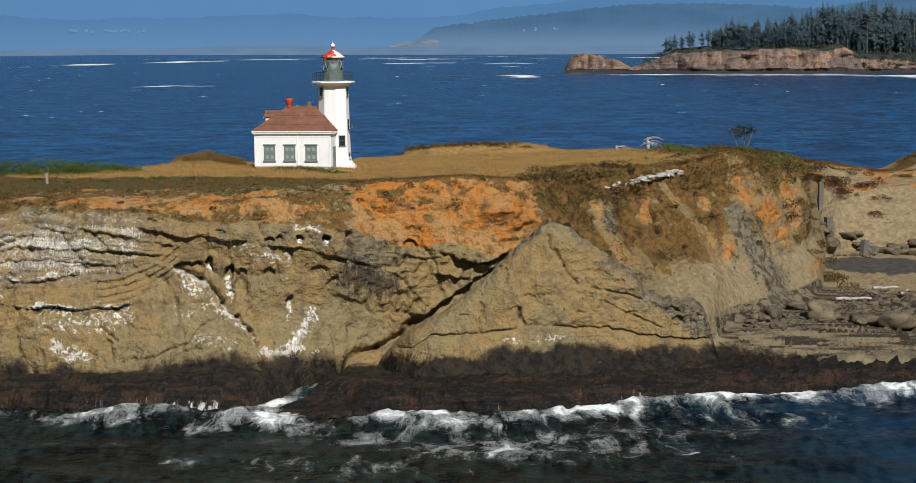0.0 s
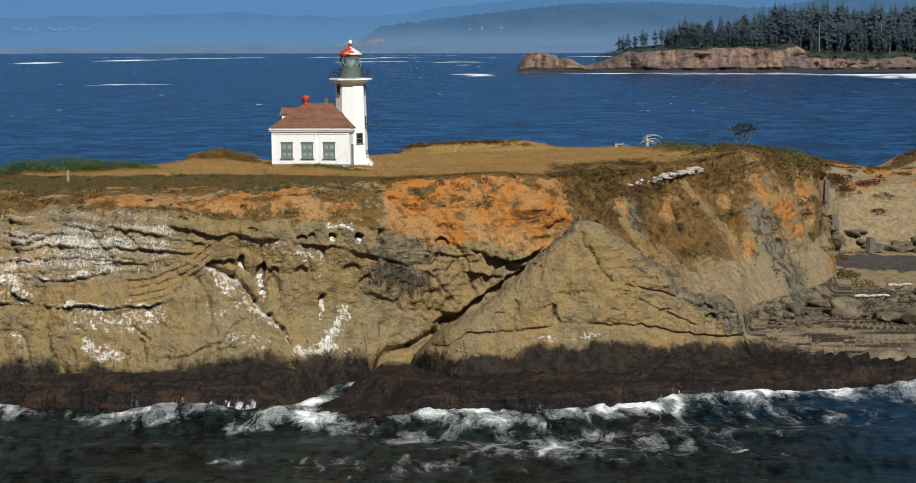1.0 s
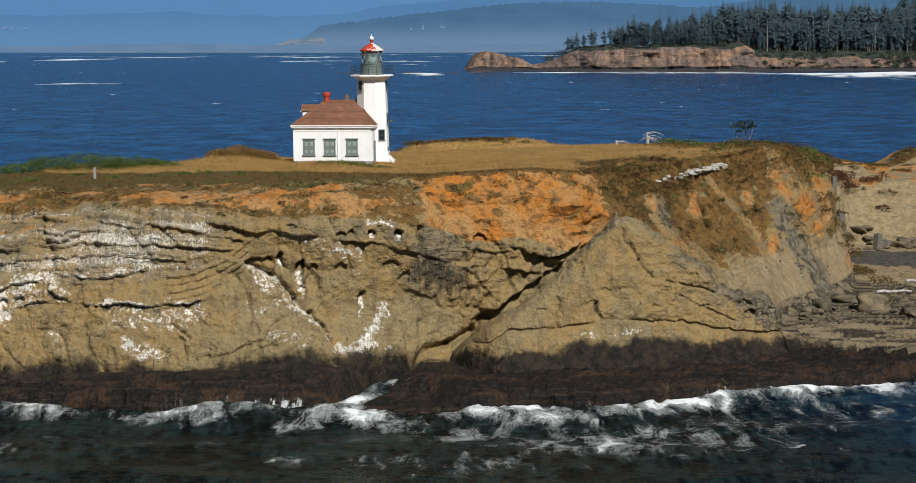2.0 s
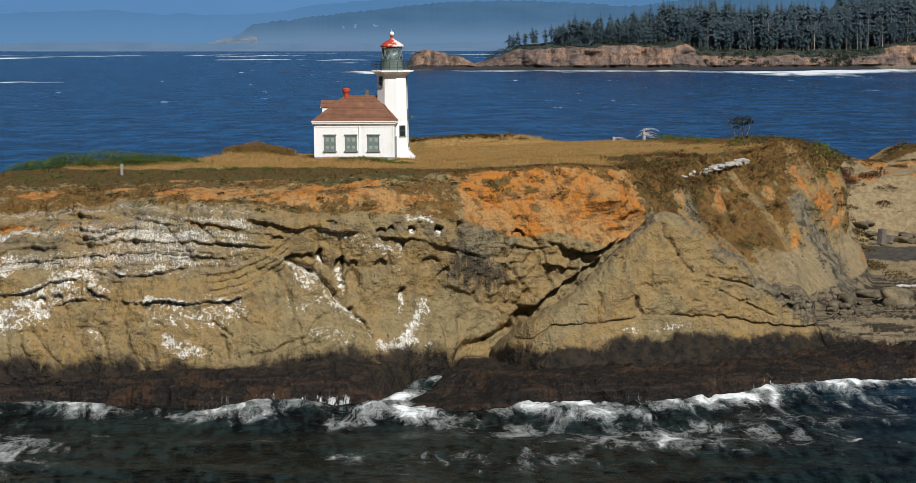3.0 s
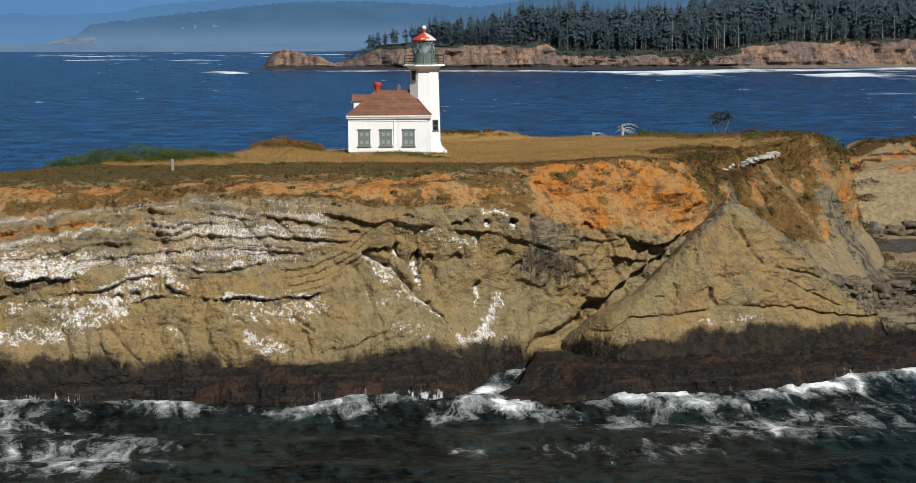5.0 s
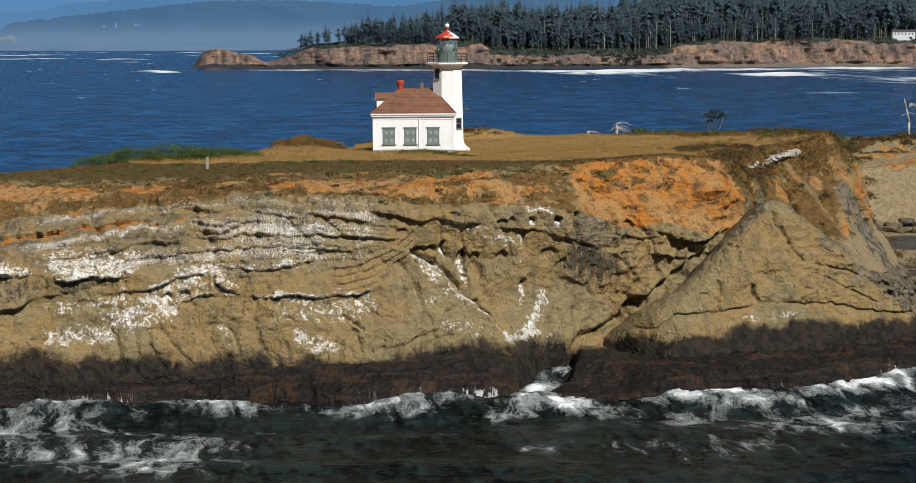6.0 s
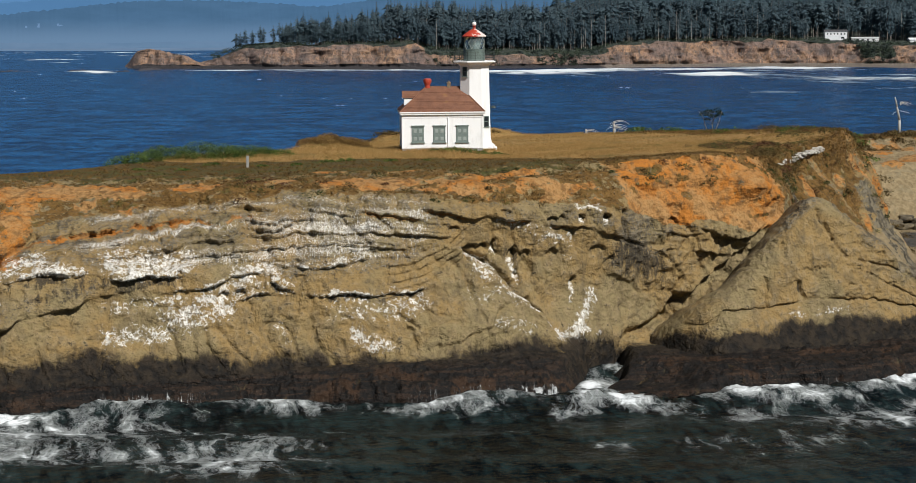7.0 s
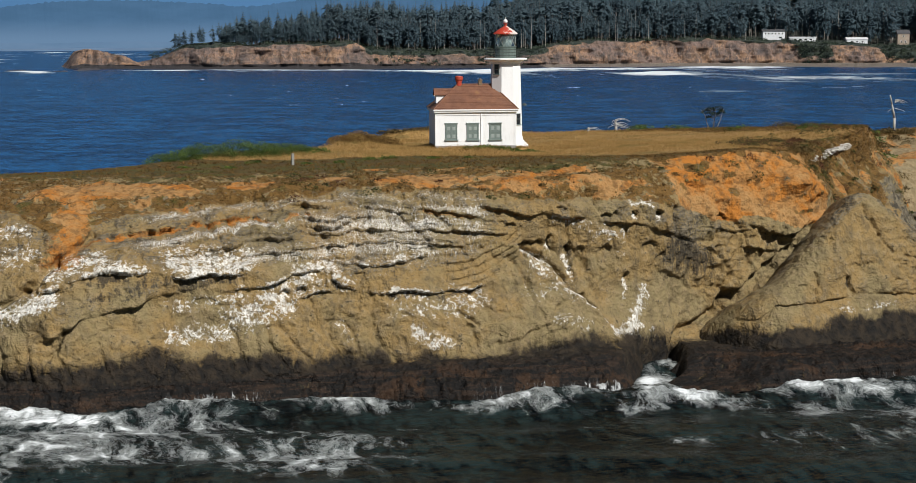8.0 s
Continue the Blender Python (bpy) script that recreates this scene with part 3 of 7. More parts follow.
stain(-44.5, 15.1, 3.0, 0.4, 0.4, -0.12)
stain(-42.5, 7.2, 2.4, 0.6, 0.25)
stain(-90, 11, 3, 1.5, 0.4)

ROCK_TOP = ((-100, 17.2), (-90, 16.8), (-86.8, 15.4), (-84.3, 14.9), (-80.9, 15.8), (-77.4, 16.6), (-70.6, 16.9), (-67.4, 17.2), (-63, 17.5), (-59.5, 17.8), (-52, 17.7), (-48.3, 17.3), (-45, 17.0), (-39.7, 16.8), (-35.5, 16.6), (-33, 16.2),
            (-28.6, 15.9), (-25.5, 15.0), (-24.3, 14.0), (-19.8, 14.2), (-17.1, 13.5), (-14.7, 13.0), (-9, 13.0))


def keyed(x, *keys):
    k = np.array(keys, float)
    return np.interp(x, k[:, 0], k[:, 1])


def ledge_reach(n, points):
    """How strongly a ledge shows at each station along the headland."""
    ends = step(points[0, 0] - 0.6, points[0, 0] + 1.0, XS) * (1 - step(points[-1, 0] - 1.0, points[-1, 0] + 0.6, XS))
    return ends * np.clip(0.85 + 0.6 * vnoise(XS * 0.4, 7.7 * n, 0, 401) + 0.4 * vnoise(XS * 1.6, 7.7 * n, 0, 407), 0.1, 1.3)


# the face's own warped height, so that no line runs ruler-straight
WZ = GZ + 0.26 * vnoise(GX * 0.45, 0, GZ * 0.25, 402) + 0.13 * vnoise(GX * 1.5, 0, GZ * 0.8, 403) + 0.06 * vnoise(GX * 4.0, 0, GZ * 2.0, 404)
WX = GX + 0.30 * vnoise(GX * 0.6, 3, GZ * 0.6, 405) + 0.12 * vnoise(GX * 2.2, 3, GZ * 2.2, 406)


def shape_face(x, y, z, v):
    """Relief of the seaward rock face, as metres proud of its plan."""
    left = 1 - step(-40, -32, x)
    d = 0.60 * fbm(x * 0.12, y * 0.12, z * 0.16, 3, 3) + 0.34 * fbm(x * 0.33, y * 0.3, z * 0.42, 3, 11, 0.5)
    rough = np.clip(0.55 + 0.9 * vnoise(x * 0.13, 0, z * 0.2, 12), 0.15, 1.3)
    d += rough * (0.16 * fbm(x * 0.75 + 0.2 * z, y * 0.7, z * 0.9, 3, 16, 0.55, ridged=True) + 0.05 * fbm(x * 2.4, y * 2.0, z * 2.4, 2, 17, ridged=True))
    # creases between lumps, running down to one side
    d -= rough * 0.55 * (1 - np.abs(vnoise(x * 0.40 + 0.16 * z + 0.3 * vnoise(x * 0.3, 0, z * 0.3, 23), 0, z * 0.20, 18))) ** 6
    d -= rough * 0.30 * (1 - np.abs(vnoise(x * 0.85 - 0.25 * z + 0.3 * vnoise(x * 0.6, 1, z * 0.6, 24), 0, z * 0.45, 21))) ** 5
    d += 0.10 * np.abs(vnoise(x * 1.9, y, z * 1.5, 22)) * rough
    # bowed beds, each one lipped
    bed = WZ + np.where(x < -56, 0.0036 * (x + 56) ** 2, 0.075 * (x + 56))
    low_bed = keyed(x, (-95, 13.4), (-78, 13.2), (-72, 12.8), (-64, 12.4), (-61, 11.7), (-56, 11.8), (-52, 12.8), (-48, 13.9))
    bedded = left * step(-0.5, 0.5, z - low_bed) * (1 - step(-47.5, -44, x))
    show = np.clip(0.7 + 1.1 * vnoise(x * 0.16, 0, z * 0.5, 8), 0, 1.5)
    saw = (bed * 0.95) % 1.0
    d += bedded * show * 0.42 * (step(0.0, 0.12, saw) * (1 - saw) - 0.4)
    saw = (bed * 2.7 + 0.3 * vnoise(x * 0.3, 1, z * 0.3, 13)) % 1.0
    d += bedded * 0.15 * (step(0.0, 0.2, saw) * (1 - saw) - 0.4)
    # sweeping grooves where the beds bend down
    sweep = z - keyed(x, (-54, 9.9), (-51.6, 9.8), (-49.3, 10.1), (-47.2, 10.9), (-45.6, 12.0), (-44.2, 13.0)) + 0.12 * vnoise(x * 0.8, 0, z * 1.5, 14)
    zone = step(-54, -51, x) * (1 - step(-45.2, -44, x)) * step(-0.2, 0.2, sweep) * (1 - step(2.2, 3.0, sweep))
    saw = (sweep * 1.5) % 1.0
    d += zone * (0.35 * (step(0.0, 0.15, saw) * (1 - saw) - 0.4) + 0.12 * ((sweep * 4.5) % 1.0 - 0.5))
    # the smooth bowl
    bowl = np.exp(-(((x + 36.0) / 2.5) ** 2 + ((z - 7.6) / 2.7) ** 2) ** 1.6)
    d = d * (1 - 0.75 * bowl) - 0.85 * bowl
    # flutes that hang under the shelf like teeth
    teeth = WZ - keyed(x, (-32, 10.6), (-29.4, 9.0), (-28, 8.8), (-26, 8.4), (-24.6, 8.3), (-22.5, 9.0)) + 1.1 * (np.abs(vnoise(x * 1.15, 0, 0, 71)) - 0.4)
    hang = step(-31.5, -29.8, x) * (1 - step(-23, -21.8, x)) * (1 - step(12.2, 13.5, z))
    d += hang * (0.40 * step(-0.25, 0.2, teeth) * np.exp(-np.maximum(0, teeth) / 2.6) + step(0, 0.4, teeth) * 0.38 * (np.abs(vnoise(x * 1.5 + 0.1 * z, 0, z * 0.18, 72)) - 0.35))
    # broken rock in the corner under the orange soil
    corner = step(-25.5, -23.5, x) * (1 - step(14.2, 15.2, z)) * step(7, 8.5, z)
    d += corner * (0.55 * fbm(x * 0.55, y * 0.3, z * 0.7, 4, 73, ridged=True) + 0.14 * fbm(x * 1.7, y, z * 1.9, 2, 74))
    # pits
    pits = step(0.32, 0.62, vnoise(x * 1.5, y * 0.5, z * 1.7, 19)) * step(0.0, 0.45, vnoise(x * 0.22, 2, z * 0.3, 20))
    d -= 0.22 * pits * (1 - bowl)
    for n, (pts, proud, fade, under, *_) in enumerate(LEDGES):
        above = WZ - np.interp(XS, pts[:, 0], pts[:, 1])
        reach = ledge_reach(n, pts)
        if proud < 0:
            d -= reach * proud * step(-0.1, 0.25, -above) * np.exp(-np.maximum(0, -above) / fade)
        else:
            d += reach * (proud * step(-0.07, 0.10, above) * np.exp(-np.maximum(0, above) / fade) - 0.7 * under * (1 - step(-0.06, 0.08, above)) * np.exp(np.minimum(0, above) / 0.4))
    for pts, width, depth in CRACKS:
        for (ax, az), (bx, bz) in zip(pts, pts[1:]):
            r, _ = segment_distance(WX, WZ, ax, az, bx, bz)
            d = d - 1.2 * depth * np.exp(-((r / (width + 0.05)) ** 2))
    for nx, nz, w, h, deep, _ in NICHES:
        u = (WX - nx) / w
        fall = nz - 0.6 * h * u * u - WZ
        d -= 1.5 * deep * step(-0.04, 0.12, fall) * np.exp(-np.maximum(0, fall) / h) * (1 - step(0.75, 1.1, np.abs(u)))
    return d


def shape_ground(x, y, z, v):
    """Beds, hollows, cracks and roughness, pushed along the surface's normal."""
    du = np.stack([np.gradient(a, axis=1) / np.gradient(XS) for a in (x, y, z)], -1)
    dv = np.stack([np.gradient(a, axis=0) for a in (x, y, z)], -1)
    n = np.cross(du, dv)
    n /= np.linalg.norm(n, axis=-1, keepdims=True) + 1e-9
    face = step(3.7, 4.3, v) * (1 - step(9.9, 10.6, v))
    soil = step(9.6, 10.2, v) * (1 - step(11.6, 12.0, v))
    lawn = step(11.8, 12.2, v)
    shelf = 1 - step(3.4, 4.2, v)
    sea_side = (1 - step(-13, -9, x)) + step(-13, -9, x) * (1 - step(190, 195, y))
    d = face * (0.08 + 0.92 * sea_side) * shape_face(x, y, z, v)
    d += soil * (0.45 * fbm(x * 0.35, y * 0.35, z * 0.35, 4, 31) + 0.22 * fbm(x * 0.9, y * 0.9, z * 0.9, 4, 37, ridged=True))
    d += lawn * (0.22 * fbm(x * 0.16, y * 0.16, 0, 4, 41) + 0.05 * fbm(x * 1.1, y * 1.1, 0, 3, 43))
    rough_edge = 0.9 + 1.0 * np.exp(-((v - 2.1) / 0.8) ** 2)
    d += shelf * (0.38 * fbm(x * 0.25, y * 0.45, 0, 4, 51) + rough_edge * 0.24 * fbm(x * 0.9, y * 1.2, z, 4, 53, ridged=True) + 0.34 * ((y * 0.42 + 0.05 * x + 0.9 * vnoise(x * 0.08, y * 0.2, 0, 55)) % 1.0) + 0.16 * fbm(x * 2.2, y * 2.2, z, 2, 56, ridged=True))
    tilt = (y * 0.55 + x * 0.12 + 1.2 * vnoise(x * 0.08, y * 0.1, 0, 57)) % 1.0
    d += shelf * step(6, 10, x) * (0.55 * tilt + 0.35 * fbm(x * 0.5, y * 0.5, 0, 4, 58, ridged=True))
    flank = step(-12, -8, x) * step(192, 198, y) * (1 - step(22, 27, x)) * step(4.6, 5.4, v) * (1 - step(11.7, 12.0, v))
    scree = step(1.5, 6, x + 0.9 * (9 - z)) * (1 - step(7, 9.5, z))
    d -= flank * (1 - 0.95 * scree) * (0.95 * (1 - np.abs(vnoise(x * 0.42 + 0.18 * z, 0, z * 0.06, 74))) ** 3 + 0.5 * (1 - np.abs(vnoise(x * 1.0 + 0.3 * z, 0, z * 0.15, 75))) ** 4)
    d += flank * (1 - 0.9 * scree) * (0.45 * fbm(x * 0.5, y * 0.5, z * 0.6, 4, 76, ridged=True) + 0.2 * fbm(x * 1.6, y * 1.6, z * 1.6, 3, 77))
    # a grey rib of harder rock down the hill's seaward end
    rib, _ = segment_distance(x + 0.5 * vnoise(x * 0.6, 0, z * 0.4, 84), z, 12.3, 14.2, 15.4, 6.4)
    d += flank * np.exp(-((rib / 1.5) ** 4)) * (0.6 + 0.5 * fbm(x * 0.9, y * 0.4, z * 0.5, 3, 85, ridged=True))
    wall = step(27, 30, x) * step(4.0, 4.5, v) * (1 - step(10.5, 11, v))
    shelf_ = (z * 0.55 + 0.05 * x + 0.5 * vnoise(x * 0.12, 0, z * 0.2, 78)) % 1.0
    d += wall * (0.45 * shelf_ + 0.35 * fbm(x * 0.2, y * 0.2, z * 0.25, 4, 79, ridged=True) + 0.1 * fbm(x * 0.9, y * 0.9, z, 3, 80))
    # hummocks on the turf
    hump = 0.9 * np.exp(-(((x + 50.5) / 4.5) ** 2 + ((y - 232) / 5) ** 2)) + 0.5 * np.exp(-(((x + 68) / 8) ** 2 + ((y - 222) / 4) ** 2)) + 1.6 * np.exp(-(((x + 19) / 13) ** 2 + ((y - 304) / 3) ** 2) ** 3)
    level = n * (1, 1, 0.25)
    level /= np.linalg.norm(level, axis=-1, keepdims=True) + 1e-9
    n = n + (face * sea_side)[..., None] * (level - n)
    out = np.stack([x, y, z], -1) + n * d[..., None]
    out[..., 2] += lawn * hump
    # the level pad under the building
    pad = np.exp(-(((x + 37) / 7) ** 2 + ((y - 225) / 6) ** 2) ** 3)
    out[..., 2] += pad * (19.62 - out[..., 2])
    # channel through the shelf, and the pools
    r, s = segment_distance(x + 0.9 * vnoise(x * 0.4, y * 0.4, 0, 73), y, -39.2, 168, -29.6, 187)
    chan = np.exp(-((r / (2.7 - 1.2 * s)) ** 4)) * (1 - step(4.05, 4.5, v))
    out[..., 2] = out[..., 2] * (1 - chan) + np.minimum(out[..., 2], 0.2 + 0.5 * s) * chan
    weedy = np.exp(-(((x + 32) / 5.0) ** 2 + ((y - 171.5) / 5.0) ** 2) ** 2) * (v < 3.9)
    out[..., 2] -= weedy * np.maximum(0, out[..., 2] - 1.35 - 0.5 * fbm(x * 0.6, y * 0.6, 0, 3, 82))
    pool = np.exp(-(((x - 20 - 0.15 * (y - 196)) / 13) ** 2 + ((y - 194) / 6.0) ** 2) ** 3) * shelf
    out[..., 2] -= pool * 2.9
    return out


GROUND = shape_ground(GX, GY, GZ, GV)


def paint_ground(p, v):
    x, y, z = p[..., 0], p[..., 1], p[..., 2]
    big = fbm(x * 0.12, y * 0.12, z * 0.12, 3, 81)
    n2 = fbm(x * 0.35, y * 0.35, z * 0.5, 3, 83)
    du = np.gradient(p, axis=1)
    dv = np.gradient(p, axis=0)
    nrm = np.cross(du, dv)
    up = np.abs(nrm[..., 2]) / (np.linalg.norm(nrm, axis=-1) + 1e-9)
    hill = step(-11.5, -9.5, x + 0.3 * (z - 16)) * step(187.5, 189.0, y)
    sea_side = 1 - step(-11, -9.2, x)
    cove = step(22, 28, x) * step(225, 240, y)
    flank_ = step(-12, -8, x) * step(192, 198, y) * (1 - step(22, 27, x)) * step(5, 6, v) * (1 - step(11.4, 11.9, v))
    face_ = step(4.0, 4.6, v) * (1 - step(9.9, 10.6, v))
    on_hill = hill * (1 - cove)
    # soil: everything above the rock's top, bare in patches; the bowl; patches on the hill
    over = step(-0.15, 0.35, WZ - np.interp(GX, *np.array(ROCK_TOP).T) + 0.25 * n2) * sea_side * (v < 12.02)
    bowl = step(-30, -26.5, x + 1.2 * n2 + 0.3 * (z - 17)) * sea_side
    bank = over * (1 - bowl)
    patchy = fbm(x * 0.13, y * 0.30, z * 0.3, 4, 87) + 0.45 * fbm(x * 0.7, y * 0.9, z * 0.9, 3, 88)
    for cx, cy, rx, ry, k in ((-80.5, 195, 4.5, 2.6, 0.9), (-67.6, 193, 2.6, 1.5, 0.8), (-74.5, 193, 2.2, 1.5, 0.7), (-52.8, 189.5, 3.2, 2.6, 0.9), (-60.5, 191, 2.0, 1.2, 0.5), (-45, 187, 5, 1.0, 0.5), (-39, 187, 5, 1.2, 0.3), (-84.5, 188, 1.6, 4, 0.9), (-65, 200, 26, 2.2, -0.7), (-44, 193, 9, 1.6, -0.3)):
        patchy = patchy + k * np.exp(-((((x - cx) / rx) ** 2 + ((y - cy) / ry) ** 2) ** 1.5))
    soil = bank * (0.26 + 0.74 * step(0.0, 0.5, patchy))
    gully = np.exp(-(((x + 85.5 - 0.6 * (z - 13.5)) / 1.5) ** 2)) * step(11.8, 13, z) * (v < 11)
    soil = np.maximum(soil, gully)
    bowl_soil = over * bowl
    soil = np.maximum(soil, bowl_soil)
    patch = np.zeros_like(x)
    warp_x = x + 1.3 * fbm(x * 0.5, y * 0.3, z * 0.35, 3, 86)
    for px, pz, rx, rz in ((20.0, 15.6, 1.5, 2.0), (20.3, 12.6, 1.3, 2.2), (16.4, 13.6, 1.6, 1.6), (18.2, 11.0, 1.4, 1.2), (13.4, 15.4, 1.5, 1.3), (12.9, 17.4, 1.3, 0.7), (8.4, 15.2, 0.9, 0.8), (-4, 16, 0.9, 1.2), (1.5, 15.2, 0.8, 1.4), (10.4, 10.4, 1.0, 1.2), (24.5, 6.6, 2.4, 0.9)):
        patch = np.maximum(patch, 1.0 * np.exp(-(((warp_x - px) / rx) ** 2 + ((z - pz) / rz) ** 2) ** 1.5))
    soil = np.maximum(soil, on_hill * patch)
    soil = np.maximum(soil, cove * 0.8 * step(11.0, 13.0, z + 2 * n2) * step(-0.1, 0.25, n2 + big))
    # turf: a close mat in front, straw behind a line, both ending on the hill
    lawn = step(11.97, 12.03, v) * (1 - step(13.2, 13.6, v))
    straw_y = keyed(x, (-95, 232), (-78, 224), (-69, 216), (-65, 214), (-54, 211.5), (-46, 212), (-41, 213), (-34, 207), (-30, 202), (-27, 197), (-20, 193), (-12, 196), (-2, 212))
    grass = lawn * step(-1.2, 1.2, y - straw_y + 2.5 * n2) * (1 - 0.95 * step(6, 11, x + 0.04 * (y - 230)))
    mat = lawn * (1 - step(-0.8, 1.6, y - straw_y + 2.5 * n2)) * sea_side
    mat = np.maximum(mat, bank * step(11.2, 11.9, v + 0.5 * n2) * (1 - soil))
    scrub = bank * (1 - soil) * (1 - mat) * step(-0.75, -0.35, patchy + 0.4 * step(10.3, 11, v))
    scree = step(1.5, 5, x + 0.9 * (10 - z)) * (1 - step(8.0, 10.5, z - 0.35 * np.maximum(0, 6 - x) + 1.5 * big)) + step(16, 18, x) * (1 - step(8, 9.5, z + n2))
    scree = np.clip(scree, 0, 1) * on_hill
    earth = step(0.02, 0.36, fbm(x * 0.5 + 0.35 * z, y * 0.05, z * 0.12, 4, 96) - 0.03 * (z - 14)) * on_hill
    soil = np.maximum(soil, 0.46 * earth * step(9, 11, z))
    bald = np.clip(patch * 1.2 + scree + 0.7 * earth, 0, 1)
    scrub = np.maximum(scrub, on_hill * (1 - bald) * step(-0.5, -0.1, n2 + 0.3 * (z - 11) / 6 + 0.2 * (x < 2)))
    scrub = np.maximum(scrub, step(6, 11, x + 0.04 * (y - 230)) * step(11.6, 12.0, v) * (1 - cove * step(0.0, 0.3, n2)))
    clumps = 0.6 * vnoise(x * 0.7, y * 0.4, z * 1.3, 89) + 0.4 * vnoise(x * 2.1, y, z * 2.6, 90)
    scrub = np.maximum(scrub, 0.7 * bowl_soil * step(0.25, 0.6, clumps + 0.08 * (z - 17.5)))
    scrub = np.maximum(scrub, bowl_soil * step(11.75, 11.95, v + 0.15 * n2))
    upper_grey = step(-0.6, 0.6, z - keyed(x, (-95, 13.0), (-78, 12.8), (-72, 12.6), (-64, 12.2), (-61, 11.2), (-54, 11.2), (-50, 12.0), (-44, 14.6), (-34, 14.3), (-28, 13)) + 0.5 * n2)
    grey = sea_side * upper_grey * (0.42 - 0.14 * step(-50, -44, x))
    grey = grey + 0.5 * np.exp(-(((x + 27.5) / 4.0) ** 2 + ((z - 12.4) / 2.6) ** 2)) + 0.35 * np.exp(-(((x + 80.5) / 8) ** 2 + ((z - 10.4 - 0.25 * (x + 80)) / 1.2) ** 2))
    rib, _ = segment_distance(warp_x, z, 12.3, 14.2, 15.8, 6.0)
    slab = 0.85 * np.exp(-((rib / (1.3 + 0.12 * (14 - z))) ** 2)) + 0.7 * np.exp(-(((x + 3) / 1.0) ** 2 + ((z - 14.5) / 2.0) ** 2))
    slab = slab * step(200, 205, y) * on_hill
    grey = grey + 0.3 * on_hill * step(8, 10, z) * (1 - patch)
    scrub = scrub * (1 - slab * on_hill)
    soil = soil * (1 - slab * on_hill)
    wet_line = keyed(x, (-100, 4.8), (-91, 5.0), (-80, 5.5), (-72, 5.1), (-66, 5.0), (-60, 4.6), (-54, 4.2), (-48, 4.1), (-45, 4.5), (-40, 5.0), (-36, 4.8), (-30, 3.8), (-27, 3.2), (-23, 4.8), (-15, 5.3), (0, 5.2), (8, 3.0))
    wet = 1 - step(-1.5, 1.3, z - wet_line + 1.0 * n2 + 0.8 * big)
    wet = np.maximum(wet, (1 - step(3.75, 4.1, v)) * (1 - step(2, 6, x) * step(195, 199, y + 1.5 * n2)))
    wet = wet * (1 - step(200, 208, y)) * np.where((x > 6.5) & (y > 198) & (y < 230), 0.25, 1.0)
    # droppings, stains and the darker bands just below ledges
    white, black, notch = np.zeros_like(x), np.zeros_like(x), np.zeros_like(x)
    lumps = 0.5 + 0.5 * vnoise(GX * 1.1, 5, GZ * 1.6, 94)
    for n, (pts, proud, fade, under, w_, rim_, dark, drop, strip) in enumerate(LEDGES):
        above, reach = WZ - np.interp(XS, pts[:, 0], pts[:, 1]), ledge_reach(n, pts)
        if w_:
            white = np.maximum(white, w_ * reach * step(-0.10, 0.02, above) * np.exp(-((np.maximum(0, above) / (rim_ * (0.5 + lumps))) ** 2)))
            white = np.maximum(white, 0.5 * w_ * reach * (above < 0) * np.exp(np.minimum(0, above) / 0.45) * step(0.1, 0.5, vnoise(GX * 2.4, 0, GZ * 0.3, 93)))
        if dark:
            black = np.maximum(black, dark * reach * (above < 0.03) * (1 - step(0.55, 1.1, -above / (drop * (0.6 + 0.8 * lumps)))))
        if strip:
            notch = np.maximum(notch, strip * np.clip(reach, 0, 1) * np.exp(-(((above + 0.10) / 0.17) ** 2)))
    for half, k, line in SPLASHES:
        for (ax, az), (bx, bz) in zip(line, line[1:]):
            r, _ = segment_distance(WX, WZ, ax, az, bx, bz)
            white = np.maximum(white, (k + 0.10 * (ax < -47)) * np.exp(-((r / ((1.6 if ax < -47 else 1.35) * half + 0.06)) ** 2)))
    for nx, nz, w, h, deep, w_ in NICHES:
        if w_:
            white = np.maximum(white, w_ * np.exp(-(((WX - nx) / (0.75 * w)) ** 2 + ((WZ - nz + 1.2 * h) / (0.5 * h)) ** 2)))
    for sx, sz, rx, rz, k, lean in STAINS:
        black = np.maximum(black, k * np.exp(-((((GX - sx + 0.8 * n2) / rx) ** 2 + ((GZ - sz - lean * (GX - sx) + 0.5 * n2) / rz) ** 2) ** 2)))
    soil = np.maximum(soil, notch * (v < 10.5))
    beds_ = WZ + np.where(GX < -56, 0.0036 * (GX + 56) ** 2, 0.075 * (GX + 56))
    rain = upper_grey * (1 - over) * step(-84, -76, x) * (1 - step(-48.5, -46, x + 1.2 * n2))
    rain = rain * np.clip(0.50 + 0.75 * vnoise(x * 0.07, 0, beds_ * 1.5, 97) + 0.30 * np.exp(-(((x + 57) / 8) ** 2 + ((z - 12.7) / 0.9) ** 2)) + 0.3 * n2, 0, 1) * (1 - 0.7 * notch)
    rain = np.maximum(rain, 0.7 * np.exp(-((WZ - np.interp(GX, *np.array(ROCK_TOP).T) + 0.35) / 0.35) ** 2) * step(-72, -66, x) * (1 - step(-49, -46, x)))
    rain = rain * (v > 3.9) * (v < 10.5)
